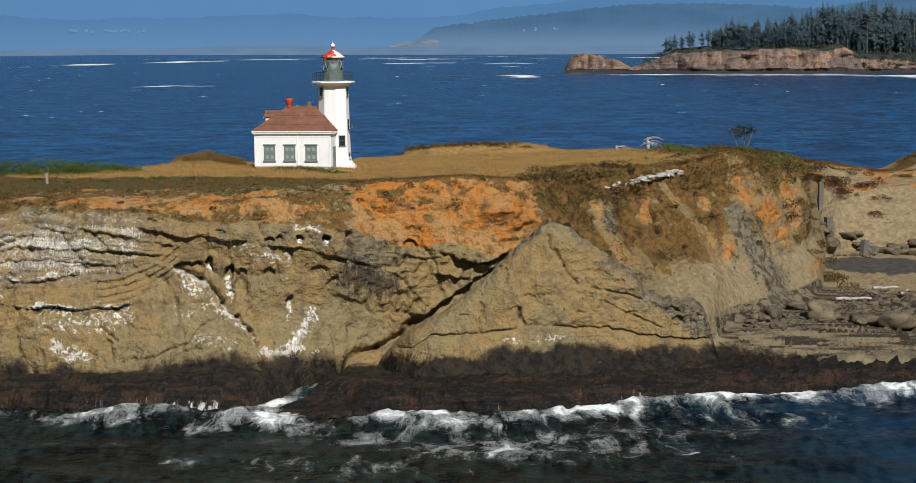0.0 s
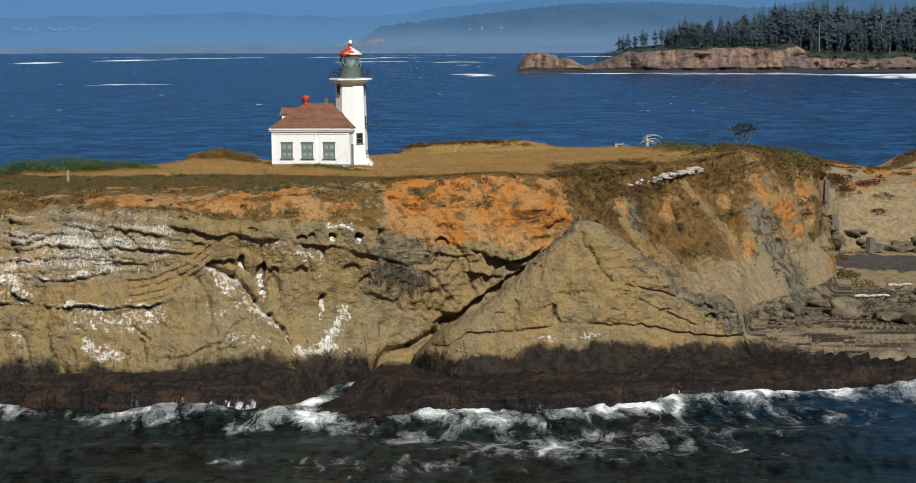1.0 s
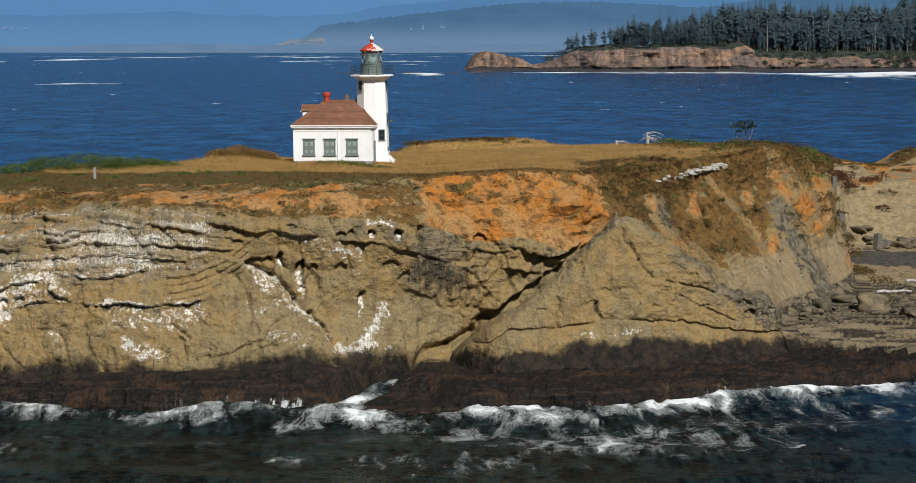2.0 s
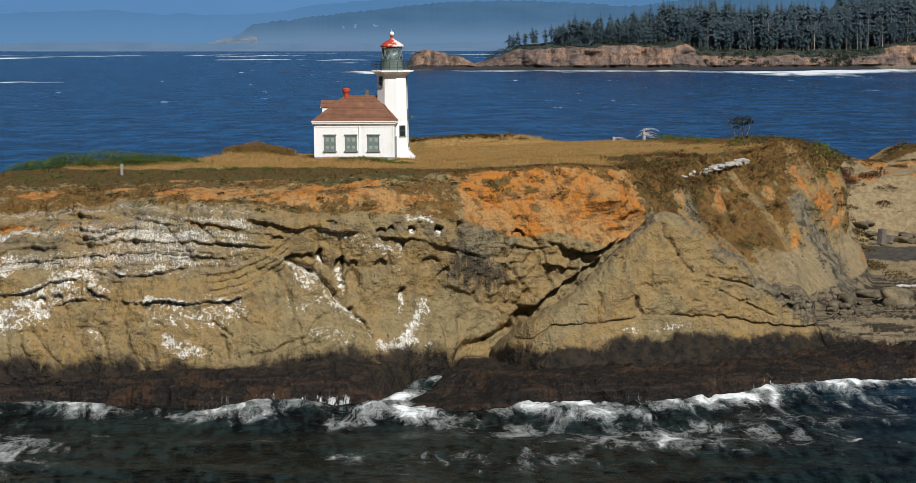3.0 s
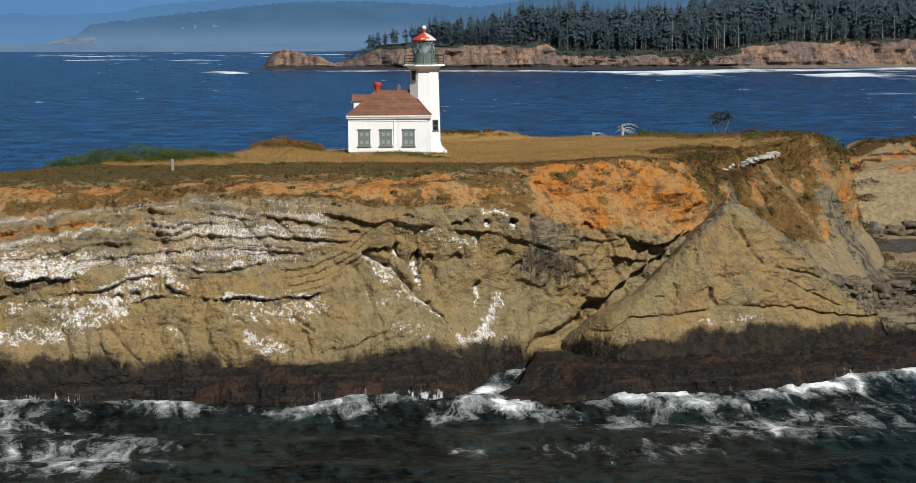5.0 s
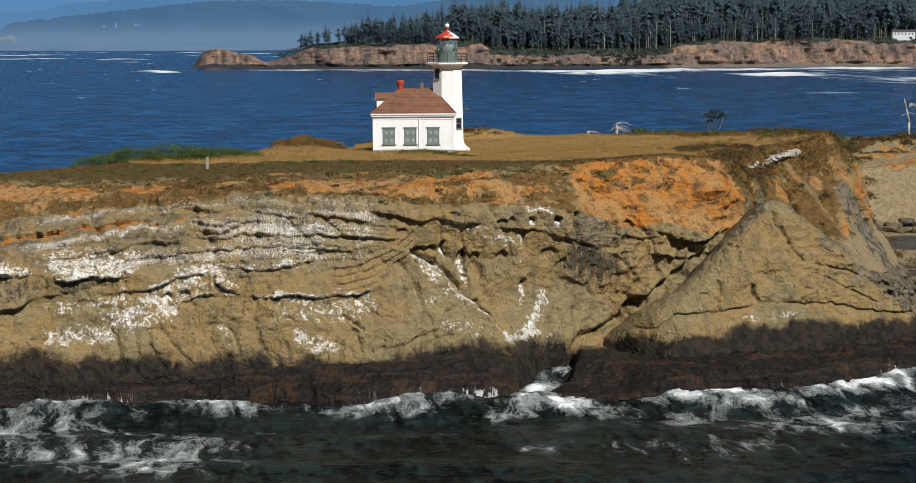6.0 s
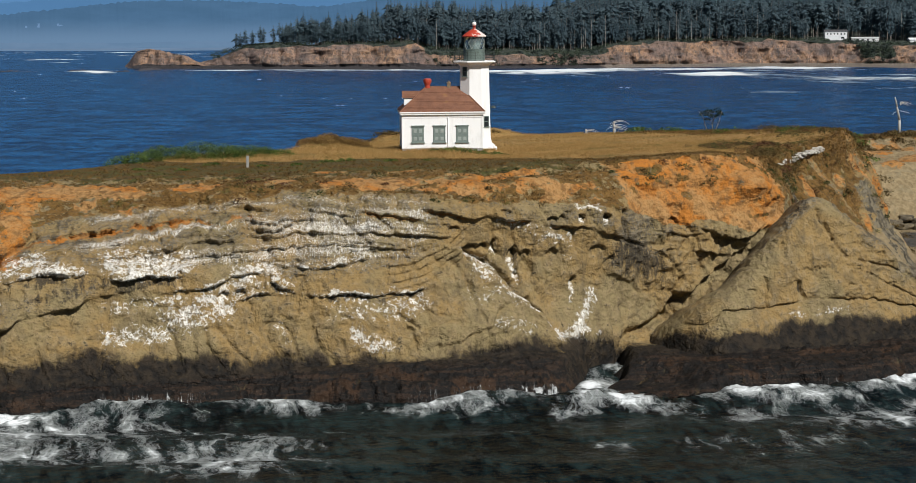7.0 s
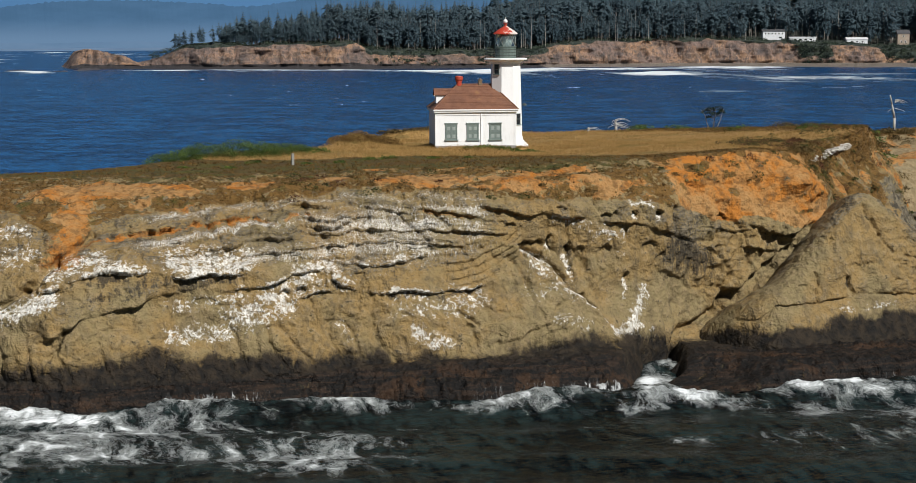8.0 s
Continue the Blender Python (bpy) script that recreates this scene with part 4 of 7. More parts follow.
    black = black * face_ + cove * 0.25 * step(0.1, 0.5, vnoise(x * 0.12, 1, z * 0.7, 99)) + 0.35 * flank_ * (1 - scree) * step(0.0, 0.35, vnoise(x * 0.7 + 0.25 * z, 0, z * 0.12, 98))
    white *= 0.92 * (v > 3.9) * (v < 10.5) * np.clip(0.5 + 0.9 * up, 0, 1.15)
    sandy = np.maximum(cove * (1 - step(15.5, 17, z)), 0.9 * scree)
    plates = step(5.5, 7.5, x) * (1 - step(4.8, 6.2, z)) * step(195, 200, y + 1.5 * n2) * (1 - step(228, 236, y))
    mud = np.exp(-(((x - 34) / 8) ** 2 + ((y - 253) / 9) ** 2) ** 3)
    spill = np.exp(-(((v - 1.5) / 0.7) ** 2)) * np.clip(0.15 + 0.9 * fbm(x * 0.12, 0, 0, 3, 95), 0, 0.7) * (x < 12)
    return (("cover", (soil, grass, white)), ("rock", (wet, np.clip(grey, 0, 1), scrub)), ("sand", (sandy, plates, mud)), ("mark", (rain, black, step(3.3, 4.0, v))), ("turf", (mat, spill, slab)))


PAINT = {name: np.stack(abc, -1) for name, abc in paint_ground(GROUND, GV)}
_cover, _rock, _turf = PAINT["cover"], PAINT["rock"], PAINT["turf"]
me = mesh_of("ground", GROUND.reshape(-1, 3), grid_faces(*GX.shape), MAT_GROUND)
for name, abc in PAINT.items():
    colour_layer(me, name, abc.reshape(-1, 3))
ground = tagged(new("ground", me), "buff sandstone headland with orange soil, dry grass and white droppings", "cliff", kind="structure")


def build_spur():
    """The smooth buff spur that leans against the hill: a face, a sharp crest and a back that falls away behind it."""
    xs = np.arange(-26.2, 6.2, 0.11)
    crest = curve(xs, (-26.2, 3.2), (-25, 5.0), (-23.4, 6.9), (-22.3, 7.5), (-20.9, 8.2), (-18.8, 9.4), (-16.6, 11.0), (-14.6, 12.7), (-12.9, 14.4), (-10.6, 16.2), (-9.6, 16.3), (-7.8, 15.7), (-6.0, 14.5), (-4.1, 13.2), (-1.9, 11.7), (-0.9, 10.1), (1.2, 9.1), (4.0, 8.7), (5.1, 7.9), (5.7, 6.0), (6.2, 3.0), soft=0.22)
    crest = crest + (0.30 * fbm(xs * 0.5, 0, 0, 4, 201, 0.6) + 0.22 * np.abs(vnoise(xs * 1.3, 0, 0, 202))) * step(-24, -20, xs)
    base = curve(xs, (-26.2, 187), (-24.6, 182.5), (-22.6, 180.2), (-20, 179.8), (-14, 181.2), (-8, 182.4), (0, 184.4), (4.5, 185.8), (6, 188), soft=0.5)
    lean = curve(xs, (-26, 0.5), (-20, 0.35), (-10, 0.24), (0, 0.26), (6, 0.5))
    rows = []
    for f in np.linspace(0, 1, 120):
        z = 1.6 + (crest - 1.6) * f
        rows.append((base + lean * (z - 4.5) + 1.6 * np.maximum(0, f - 0.9) ** 2 / 0.01, z))
    for f in np.linspace(0, 1, 26)[1:]:
        rows.append((rows[119][0] + 9 * f, crest - 1.2 * f - 3.5 * f * f))
    y, z = np.array([r[0] for r in rows]), np.array([r[1] for r in rows])
    x = np.broadcast_to(xs, y.shape).copy()
    front_ = np.zeros_like(y)
    front_[:120] = 1
    wz = z + 0.12 * vnoise(x * 1.3, 0, z, 203) + 0.05 * vnoise(x * 4.0, 0, z * 2, 204)
    wx = x + 0.25 * vnoise(x * 0.9, z * 0.9, 3, 213) + 0.10 * vnoise(x * 3.0, z * 3.0, 5, 216)
    # the slab below the long crack stands out under it
    line = curve(xs, (-26, 5.0), (-22.8, 5.5), (-21, 6.7), (-16.3, 6.8), (-13, 7.0), (-12.2, 7.3), (-8.5, 7.1), (-5, 6.9), (-3.8, 6.7), (-0.5, 5.9), (2.8, 5.4), (6, 5.2), soft=0.25)
    gap = wz - line
    below = 1 - step(-0.10, 0.06, gap)
    y = y - front_ * below * (0.30 + 0.15 * np.maximum(0, line - z) ** 1.2)
    d = 0.55 * fbm(x * 0.15, y * 0.1, z * 0.2, 3, 205) + 0.22 * fbm(x * 0.5 + 0.2 * z, y * 0.3, z * 0.6, 4, 207, 0.55) + 0.14 * np.clip(0.5 + vnoise(x * 0.2, 0, z * 0.2, 208), 0, 1) * fbm(x * 1.3, y, z * 1.5, 3, 209, ridged=True)
    d -= 0.55 * np.exp(-((gap / 0.09) ** 2)) * front_ * np.clip(0.75 + 0.7 * vnoise(xs * 0.35, 0, 0, 206), 0.25, 1)
    # long shallow ribs that run down from the crest
    run = vnoise(x * 0.55 + 0.32 * z, 0, z * 0.08, 211)
    d += front_ * (1 - below) * 0.10 * (1 - np.abs(run)) ** 2
    # weathered holes, hooded
    for hx, hz, w, h, deep in ((-14.9, 13.0, 0.4, 0.5, 0.6), (-14.2, 12.6, 0.35, 0.6, 0.6), (-15.4, 12.2, 0.3, 0.4, 0.4), (-13.2, 9.2, 0.5, 0.3, 0.3), (-7.2, 8.6, 0.5, 0.35, 0.4), (-10.4, 10.4, 0.4, 0.4, 0.3), (-5.0, 9.2, 0.6, 0.35, 0.35), (-2.4, 8.4, 0.5, 0.4, 0.4), (-18.0, 8.6, 0.5, 0.4, 0.3), (2.0, 7.6, 0.6, 0.5, 0.5)):
        u = (wx - hx) / w
        fall = hz - 0.5 * h * u * u - wz
        d -= front_ * deep * step(-0.03, 0.1, fall) * np.exp(-np.maximum(0, fall) / h) * (1 - step(0.7, 1.1, np.abs(u)))
    # broken, lichen-dark rock along the crest and round the seaward end
    depth_below = crest - z
    broken = np.exp(-((depth_below / (0.7 + 0.9 * step(-9, -4, x))) ** 2)) * step(-18, -12, x) + step(1.0, 4.0, x + 0.5 * (z - 7)) * (1 - below)
    broken = np.clip(broken, 0, 1) * front_
    d += broken * (0.55 * fbm(x * 0.9, y * 0.5, z * 1.1, 3, 215, ridged=True) + 0.16 * fbm(x * 2.4, y, z * 2.6, 2, 217))
    for ax, az, bx, bz, cw, cd in ((-16.3, 9.6, -16.5, 6.9, 0.10, 0.45), (-12.9, 8.8, -12.6, 7.4, 0.20, 0.5), (-10.2, 15.4, -8.8, 12.6, 0.2, 0.4), (-8.8, 12.6, -7.4, 11.0, 0.14, 0.3), (-6, 10.6, -1.5, 9.4, 0.12, 0.3), (-5.2, 9.4, 0.6, 6.6, 0.10, 0.25), (1.5, 9.0, 2.6, 7.0, 0.25, 0.5)):
        r, _ = segment_distance(wx, wz, ax, az, bx, bz)
        d -= front_ * cd * np.exp(-((r / cw) ** 2))
    y = y - d * (0.35 + 0.65 * front_)
    z = z + 0.5 * d * (1 - front_)
    n2 = fbm(x * 0.35, y * 0.35, z * 0.5, 3, 83)
    wet_line = keyed(xs, (-26, 4.4), (-23, 4.8), (-15, 5.3), (-6, 5.4), (0, 5.2), (6, 4.6))
    wet = (1 - step(-1.0, 0.8, z - wet_line + 0.9 * n2)) * front_
    grey = 0.55 * broken + 0.35 * (1 - front_) + 0.10 * (n2 > 0.1)
    # darkest at two upright cracks, then over the broken rock
    black = 0.9 * np.exp(-(((x + 12.8) / 0.3) ** 2 + ((z - 8.2) / 0.8) ** 2)) + 0.6 * broken * step(-0.35, 0.25, n2) + 0.3 * np.exp(-(((x + 16) / 0.5) ** 2 + ((z - 8) / 1.5) ** 2))
    zero = np.zeros_like(x)
    me = mesh_of("ground_spur", np.stack([x, y, z], -1).reshape(-1, 3), grid_faces(*x.shape), MAT_GROUND)
    pale = 0.45 * np.exp(-(((x + 9.5) / 2.2) ** 2 + ((z - 6.2) / 0.5) ** 2)) + 0.35 * np.exp(-(((x + 13.4) / 1.0) ** 2 + ((z - 6.2) / 0.5) ** 2))
    for name, abc in (("cover", (zero, zero, pale)), ("rock", (wet, np.clip(grey, 0, 1), 0.9 * (1 - front_) * step(-10, -6, x))), ("sand", (zero, zero, zero)), ("mark", (zero, np.clip(black, 0, 1), zero + 1)), ("turf", (zero, zero, zero))):
        colour_layer(me, name, np.stack(abc, -1).reshape(-1, 3))
    return tagged(new("ground_spur", me), "smooth buff sandstone spur with a sharp crest and a long crack", "cliff", kind="structure")


build_spur()


def sea_material():
    s = Nodes("sea_water", 0.12)
    w = s.place()
    m = s.mask("foam")
    s.bsdf.inputs["IOR"].default_value = 1.33
    s.bsdf.inputs["Specular IOR Level"].default_value = 0.13
    slow = s.noise(s.place((0.07, 0.07, 1), (0, 0, 6)), 1.0, 6, 0.66, 0.4)
    quick = s.noise(s.place((0.30, 0.11, 1), (0, 0, -5)), 1.0, 6, 0.68)
    # light and dark of the wave slopes, painted into the water's colour
    wave_shading = s.math("ADD", s.math("MULTIPLY", slow, 0.6), s.math("MULTIPLY", quick, 0.4))
    deep = s.mix(s.ramp(wave_shading, 0.45, 0.57), (0.001, 0.020, 0.070), (0.006, 0.068, 0.190))
    # small wave highlights, painted into the near water's colour
    chop = s.noise(s.place((1.1, 0.40, 1), (0, 0, 7)), 1.0, 4, 0.6, 0.3)
    green = s.mix(s.ramp(s.math("ADD", s.math("MULTIPLY", wave_shading, 0.5), s.math("MULTIPLY", chop, 0.5)), 0.42, 0.60), (0.0015, 0.0032, 0.0040), (0.013, 0.024, 0.024))
    c = s.mix(m[1], deep, green)
    # foam: solid where it is thick, drawn out into lace where it thins
    turn = s.node("ShaderNodeTexNoise")
    s.put(turn.inputs["Vector"], w)
    turn.inputs["Scale"].default_value, turn.inputs["Detail"].default_value = 0.16, 4
    scaled = s.node("ShaderNodeVectorMath", operation="SCALE")
    s.put(scaled.inputs[0], turn.outputs["Color"])
    scaled.inputs["Scale"].default_value = 4.0
    swirl = s.node("ShaderNodeVectorMath", operation="ADD")
    s.put(swirl.inputs[0], s.place((0.85, 0.36, 0.85)))
    s.put(swirl.inputs[1], scaled.outputs[0])
    wide = s.noise(s.place((0.05, 0.012, 1), (0, 0, -8)), 1.0, 8, 0.72, 0.7)
    far = s.ramp(m[2], 0.2, 0.6)
    near = s.math("SUBTRACT", 1.0, far)
    lace = s.noise(swirl.outputs[0], 0.7, 6, 0.60, 0.5)
    lace = s.math("ADD", s.math("MULTIPLY", lace, near), s.math("MULTIPLY", wide, far))
    thread = []
    for size, width in ((0.9, 0.030), (1.9, 0.040), (3.6, 0.05)):
        n = s.noise(swirl.outputs[0], size, 4, 0.6, 0.4)
        thread.append(s.ramp(s.math("ABSOLUTE", s.math("SUBTRACT", n, 0.5)), width, 0.0))
    threads = s.math("MAXIMUM", s.math("MAXIMUM", thread[0], thread[1]), s.math("MULTIPLY", thread[2], 0.8))
    f = s.math("ADD", m[0], s.math("MULTIPLY", s.math("SUBTRACT", lace, 0.5), 2.1))
    solid = s.ramp(f, 0.45, 0.96, 0.0, 0.95)
    veil = s.math("MULTIPLY", s.math("MULTIPLY", s.ramp(f, 0.18, 0.6), s.ramp(m[0], 0.08, 0.4)), s.math("MULTIPLY", s.math("MULTIPLY", threads, 0.38), near))
    haze = s.math("MULTIPLY", s.math("MULTIPLY", s.ramp(f, 0.30, 0.62), s.ramp(m[0], 0.1, 0.4)), 0.13)
    caps = s.noise(s.place((0.11, 0.035, 1), (0, 0, 3)), 1.0, 5, 0.7, 0.3)
    caps = s.math("MULTIPLY", s.ramp(s.math("ADD", caps, s.math("MULTIPLY", slow, 0.25)), 0.80, 0.87), m[2])
    c = s.mix(s.ramp(f, 0.35, 0.7, 0.0, 0.6), c, s.mix(m[1], (0.03, 0.10, 0.16), (0.045, 0.062, 0.042)))
    foam = s.math("MAXIMUM", s.math("MAXIMUM", solid, caps), s.math("MAXIMUM", veil, haze))
    c = s.mix(foam, c, (0.80, 0.83, 0.84))
    wave = s.place((0.28, 0.7, 1), (0, 0, 8))
    h = s.math("ADD", s.noise(wave, 0.6, 6, 0.62), s.math("MULTIPLY", s.noise(w, 2.2, 4, 0.6), 0.16))
    h = s.math("ADD", h, s.math("MULTIPLY", slow, 2.2))
    return s.done(c, s.math("ADD", 0.22, s.math("MULTIPLY", foam, 0.7)), h, 1.0, 0.6)


MAT_SEA = sea_material()
SEA = 0.8


# lines of surf across the bay and along the far point: ends, half width, strength
FAR_SURF = ((-507, 2214, -444, 2330, 34, 0.95), (-444, 2330, -329, 2575, 40, 0.95), (-329, 2560, -140, 2560, 40, 0.8), (-113, 2152, -12, 2122, 26, 0.9), (-66, 2046, 79, 2061, 26, 0.9), (-120, 2420, 240, 2380, 36, 0.85),
            (-26, 1468, -4, 1456, 9, 0.95), (61, 1400, 149, 1396, 16, 0.85), (114, 1437, 293, 1423, 24, 0.9), (293, 1400, 371, 1264, 50, 0.95), (319, 1291, 376, 1162, 55, 0.9), (376, 1162, 450, 1040, 60, 0.85), (335, 1069, 370, 1027, 34, 0.8), (300, 880, 372, 915, 20, 0.6))


def build_sea(name, xs, ys):
    """A sheet of water over the given stations."""
    x, y = np.meshgrid(xs, ys)
    near = step(110, 140, y) * (1 - step(196, 215, y)) * step(-140, -110, x) * (1 - step(45, 70, x))
    shore = np.interp(x, XS, front) - y          # metres off the shelf's edge
    swell = 0.22 * np.sin((y + 0.25 * x + 6 * vnoise(x * 0.03, y * 0.03, 0, 3)) * 0.55) + 0.30 * fbm(x * 0.10, y * 0.22, 0, 4, 5)
    chop = 0.10 * fbm(x * 0.5, y * 0.9, 0, 3, 7)
    surge = np.exp(-((shore - 1.5) / 3.0) ** 2) * (0.4 + 0.9 * fbm(x * 0.13, y * 0.1, 1, 3, 9)) + np.exp(-((shore - 1) / 4.5) ** 2) * 0.25 * fbm(x * 0.8, y * 0.7, 2, 3, 13, ridged=True)
    z = SEA + (swell + chop) * (0.25 + 0.75 * near) * (1 - step(300, 900, y)) + near * surge
    band = np.exp(-((shore - 1.4 + 2.6 * fbm(x * 0.12, y * 0.12, 0, 3, 17)) / 3.4) ** 2)
    r, s = segment_distance(x, y, -39.6, 167, -29.2, 187.5)
    z = z + near * np.exp(-((r / 2.4) ** 4)) * (0.3 + 0.6 * s + 0.25 * fbm(x * 0.7, y * 0.7, 0, 3, 14))
    # breakers where the swell meets the shelf: place along it, half length, strength
    breaker = 0.26 + 0.35 * fbm(x * 0.15, y * 0.08, 0, 3, 15)
    for bx, half, k in ((-89, 6, 0.75), (-76, 4, 0.5), (-64, 4, 0.6), (-50, 4, 0.35), (-35, 4, 0.55), (-23, 5, 0.75), (-8, 7, 0.8), (8, 7, 0.75), (24, 7, 0.6)):
        breaker = breaker + 0.8 * k * np.exp(-(((x - bx) / half) ** 4))
    foam = near * np.clip(band * breaker, 0, 1.05)
    z = z + near * np.clip(band * breaker, 0, 1) * (0.5 + 0.32 * fbm(x * 0.8, y * 0.6, 3, 4, 26, 0.55, ridged=True))
    foam = np.maximum(foam, 0.66 * near * np.exp(-((r / 2.6) ** 4)) * (0.85 + 0.9 * fbm(x * 0.4, y * 0.4, 0, 3, 16)))
    # spent foam that drifts off the shelf
    streak = fbm(x * 0.06 + 0.04 * y, y * 0.06, 0, 4, 19)
    drift = 0.30 * step(0.0, 0.5, streak) * step(0, 4, shore) * (1 - step(12, 30, shore))
    for cx, cy, rx, ry, k in ((-82, 169, 12, 10, 0.72), (-70, 160, 10, 8, 0.56), (-92, 156, 11, 10, 0.56), (-12, 160, 15, 6, 0.50), (6, 166, 12, 8, 0.58), (-26, 163, 8, 4, 0.40), (-18, 167, 8, 4, 0.5), (-48, 162, 10, 4, 0.24)):
        drift = np.maximum(drift, k * np.exp(-((((x - cx + 3 * streak) / rx) ** 2 + ((y - cy + 4 * streak) / ry) ** 2))) * (0.8 + 0.9 * streak))
    foam = np.maximum(foam, near * drift)
    # surf on the far shore
    for ax, ay, bx, by, hw, k in ((80, 1500, 200, 1425, 34, 0.72), (170, 1425, 320, 1400, 40, 0.82), (260, 1395, 520, 1360, 45, 0.85), (310, 1310, 640, 1250, 75, 0.84), (370, 1170, 690, 1080, 80, 0.76), (400, 1020, 680, 950, 55, 0.6),
                                  (-30, 1512, 30, 1490, 8, 0.75), (60, 1535, 90, 1510, 7, 0.7), (-520, 2380, -380, 2390, 22, 0.6), (-600, 2800, 300, 2500, 36, 0.6), (-150, 2300, 260, 2250, 24, 0.55), (-240, 1290, -200, 1300, 7, 0.7), (-330, 1320, -310, 1330, 6, 0.6),
                                  (100, 2150, 300, 2180, 20, 0.55), (-420, 1950, -250, 1980, 12, 0.6), (-80, 1900, 20, 1890, 14, 0.6)) + FAR_SURF:
        r, _ = segment_distance(x + 20 * vnoise(x * 0.01, y * 0.01, 0, 23), y + 28 * vnoise(x * 0.012, y * 0.012, 4, 24), ax, ay, bx, by)
        foam = np.maximum(foam, k * np.exp(-((r / hw) ** 2)) * (0.62 + 0.9 * vnoise(x * 0.018, y * 0.014, 0, 25)))
    z = z + step(850, 950, y) * 0.9 * np.clip(foam - 0.15, 0, 1) * np.maximum(0, 0.35 + vnoise(x * 0.035, y * 0.02, 0, 29) + 0.5 * vnoise(x * 0.11, y * 0.05, 0, 30))
    green = (1 - step(205, 235, y)) * (1 + 0 * shore)
    green = np.maximum(green, near * 0.8 * band) * (1 - 0.22 * near * step(-8, 22, x - 0.3 * (172 - y) + 10 * fbm(x * 0.04, y * 0.06, 0, 3, 27)))
    me = mesh_of(name, np.stack([x, y, z], -1).reshape(-1, 3), grid_faces(*x.shape), MAT_SEA)
    colour_layer(me, "foam", np.stack([foam, green, step(700, 1100, y) * (1 - 0.5 * step(2000, 2600, y))], -1).reshape(-1, 3))
    return tagged(new(name, me), "dark blue sea with swell and white surf", "sea", kind="structure")


build_sea("water", np.concatenate([-np.geomspace(140, 900, 14)[::-1], np.arange(-139.5, 60, 0.42), np.geomspace(60, 900, 24)]), np.concatenate([np.arange(40, 130, 1.2), np.arange(130, 215.1, 0.28)]))
build_sea("water_bay", np.concatenate([-np.geomspace(300, 2600, 24)[::-1], np.arange(-296, 800, 3.2), np.geomspace(800, 3200, 20)]), np.concatenate([np.arange(215.1, 1720, 5.0), np.geomspace(1720, 3400, 50)]))


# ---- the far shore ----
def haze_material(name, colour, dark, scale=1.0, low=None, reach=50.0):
    """Distance lost in sea haze: air light is painted in as a glowing colour."""
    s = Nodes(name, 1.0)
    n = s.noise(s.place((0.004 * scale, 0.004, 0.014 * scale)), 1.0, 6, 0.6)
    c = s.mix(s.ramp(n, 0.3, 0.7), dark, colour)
    # paler low down: mist at the hills' feet, put into the same glow
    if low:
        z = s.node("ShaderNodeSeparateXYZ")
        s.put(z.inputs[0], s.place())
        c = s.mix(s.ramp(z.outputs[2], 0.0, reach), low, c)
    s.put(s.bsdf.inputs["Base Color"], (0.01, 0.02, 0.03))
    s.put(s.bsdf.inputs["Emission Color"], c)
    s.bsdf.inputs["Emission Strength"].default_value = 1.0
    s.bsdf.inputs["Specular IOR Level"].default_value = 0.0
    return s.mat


def ridge(name, x0, x1, y, heights, material, label, rough=14.0, seed=0, depth=120, jag=0.35, soft=None):
    xs = np.linspace(x0, x1, 1400)
    top = curve(xs, *heights, soft=soft or (x1 - x0) / 90)
    top = top + rough * fbm(xs * 0.010, 0, 0, 5, seed, 0.65) + jag * rough * np.abs(vnoise(xs * 0.13, 0, 0, seed + 9))
    rows = []
    for f in np.linspace(0, 1, 10):
        rows.append(np.stack([xs, (y(xs) if callable(y) else y) + depth * f + 0 * xs, -30 + (top + 30) * f**0.7], -1))
    me = mesh_of(name, np.concatenate(rows), grid_faces(10, len(xs)), material)
    return tagged(new(name, me), label, "hills", kind="structure")


# backdrop surfaces glow in hazed colours, so the air is part of their paint
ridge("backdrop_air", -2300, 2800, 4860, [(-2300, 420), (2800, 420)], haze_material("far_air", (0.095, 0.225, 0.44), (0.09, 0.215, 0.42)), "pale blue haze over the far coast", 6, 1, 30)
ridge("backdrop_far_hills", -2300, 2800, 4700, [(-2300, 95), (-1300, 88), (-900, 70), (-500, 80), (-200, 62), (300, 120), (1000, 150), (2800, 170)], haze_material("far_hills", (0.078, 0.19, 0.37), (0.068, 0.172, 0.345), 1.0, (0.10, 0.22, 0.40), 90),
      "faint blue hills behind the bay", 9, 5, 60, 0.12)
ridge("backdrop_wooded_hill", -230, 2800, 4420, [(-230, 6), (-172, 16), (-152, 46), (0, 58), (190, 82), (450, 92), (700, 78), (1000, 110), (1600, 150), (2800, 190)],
      haze_material("hazed_woods", (0.062, 0.135, 0.245), (0.050, 0.114, 0.21), 2.5, (0.125, 0.210, 0.335), 58), "hazy blue-green wooded hill above the bay", 6, 15, 60, 0.6, 14)
ridge("backdrop_bluff", -244, -138, 4400, [(-244, 4), (-228, 8), (-208, 13), (-180, 14), (-150, 19), (-138, 13)], haze_material("hazed_bluff_sand", (0.24, 0.27, 0.32), (0.11, 0.165, 0.24), 9), "pale sandy bluff under the woods", 3, 25, 20, 0.6, 3)
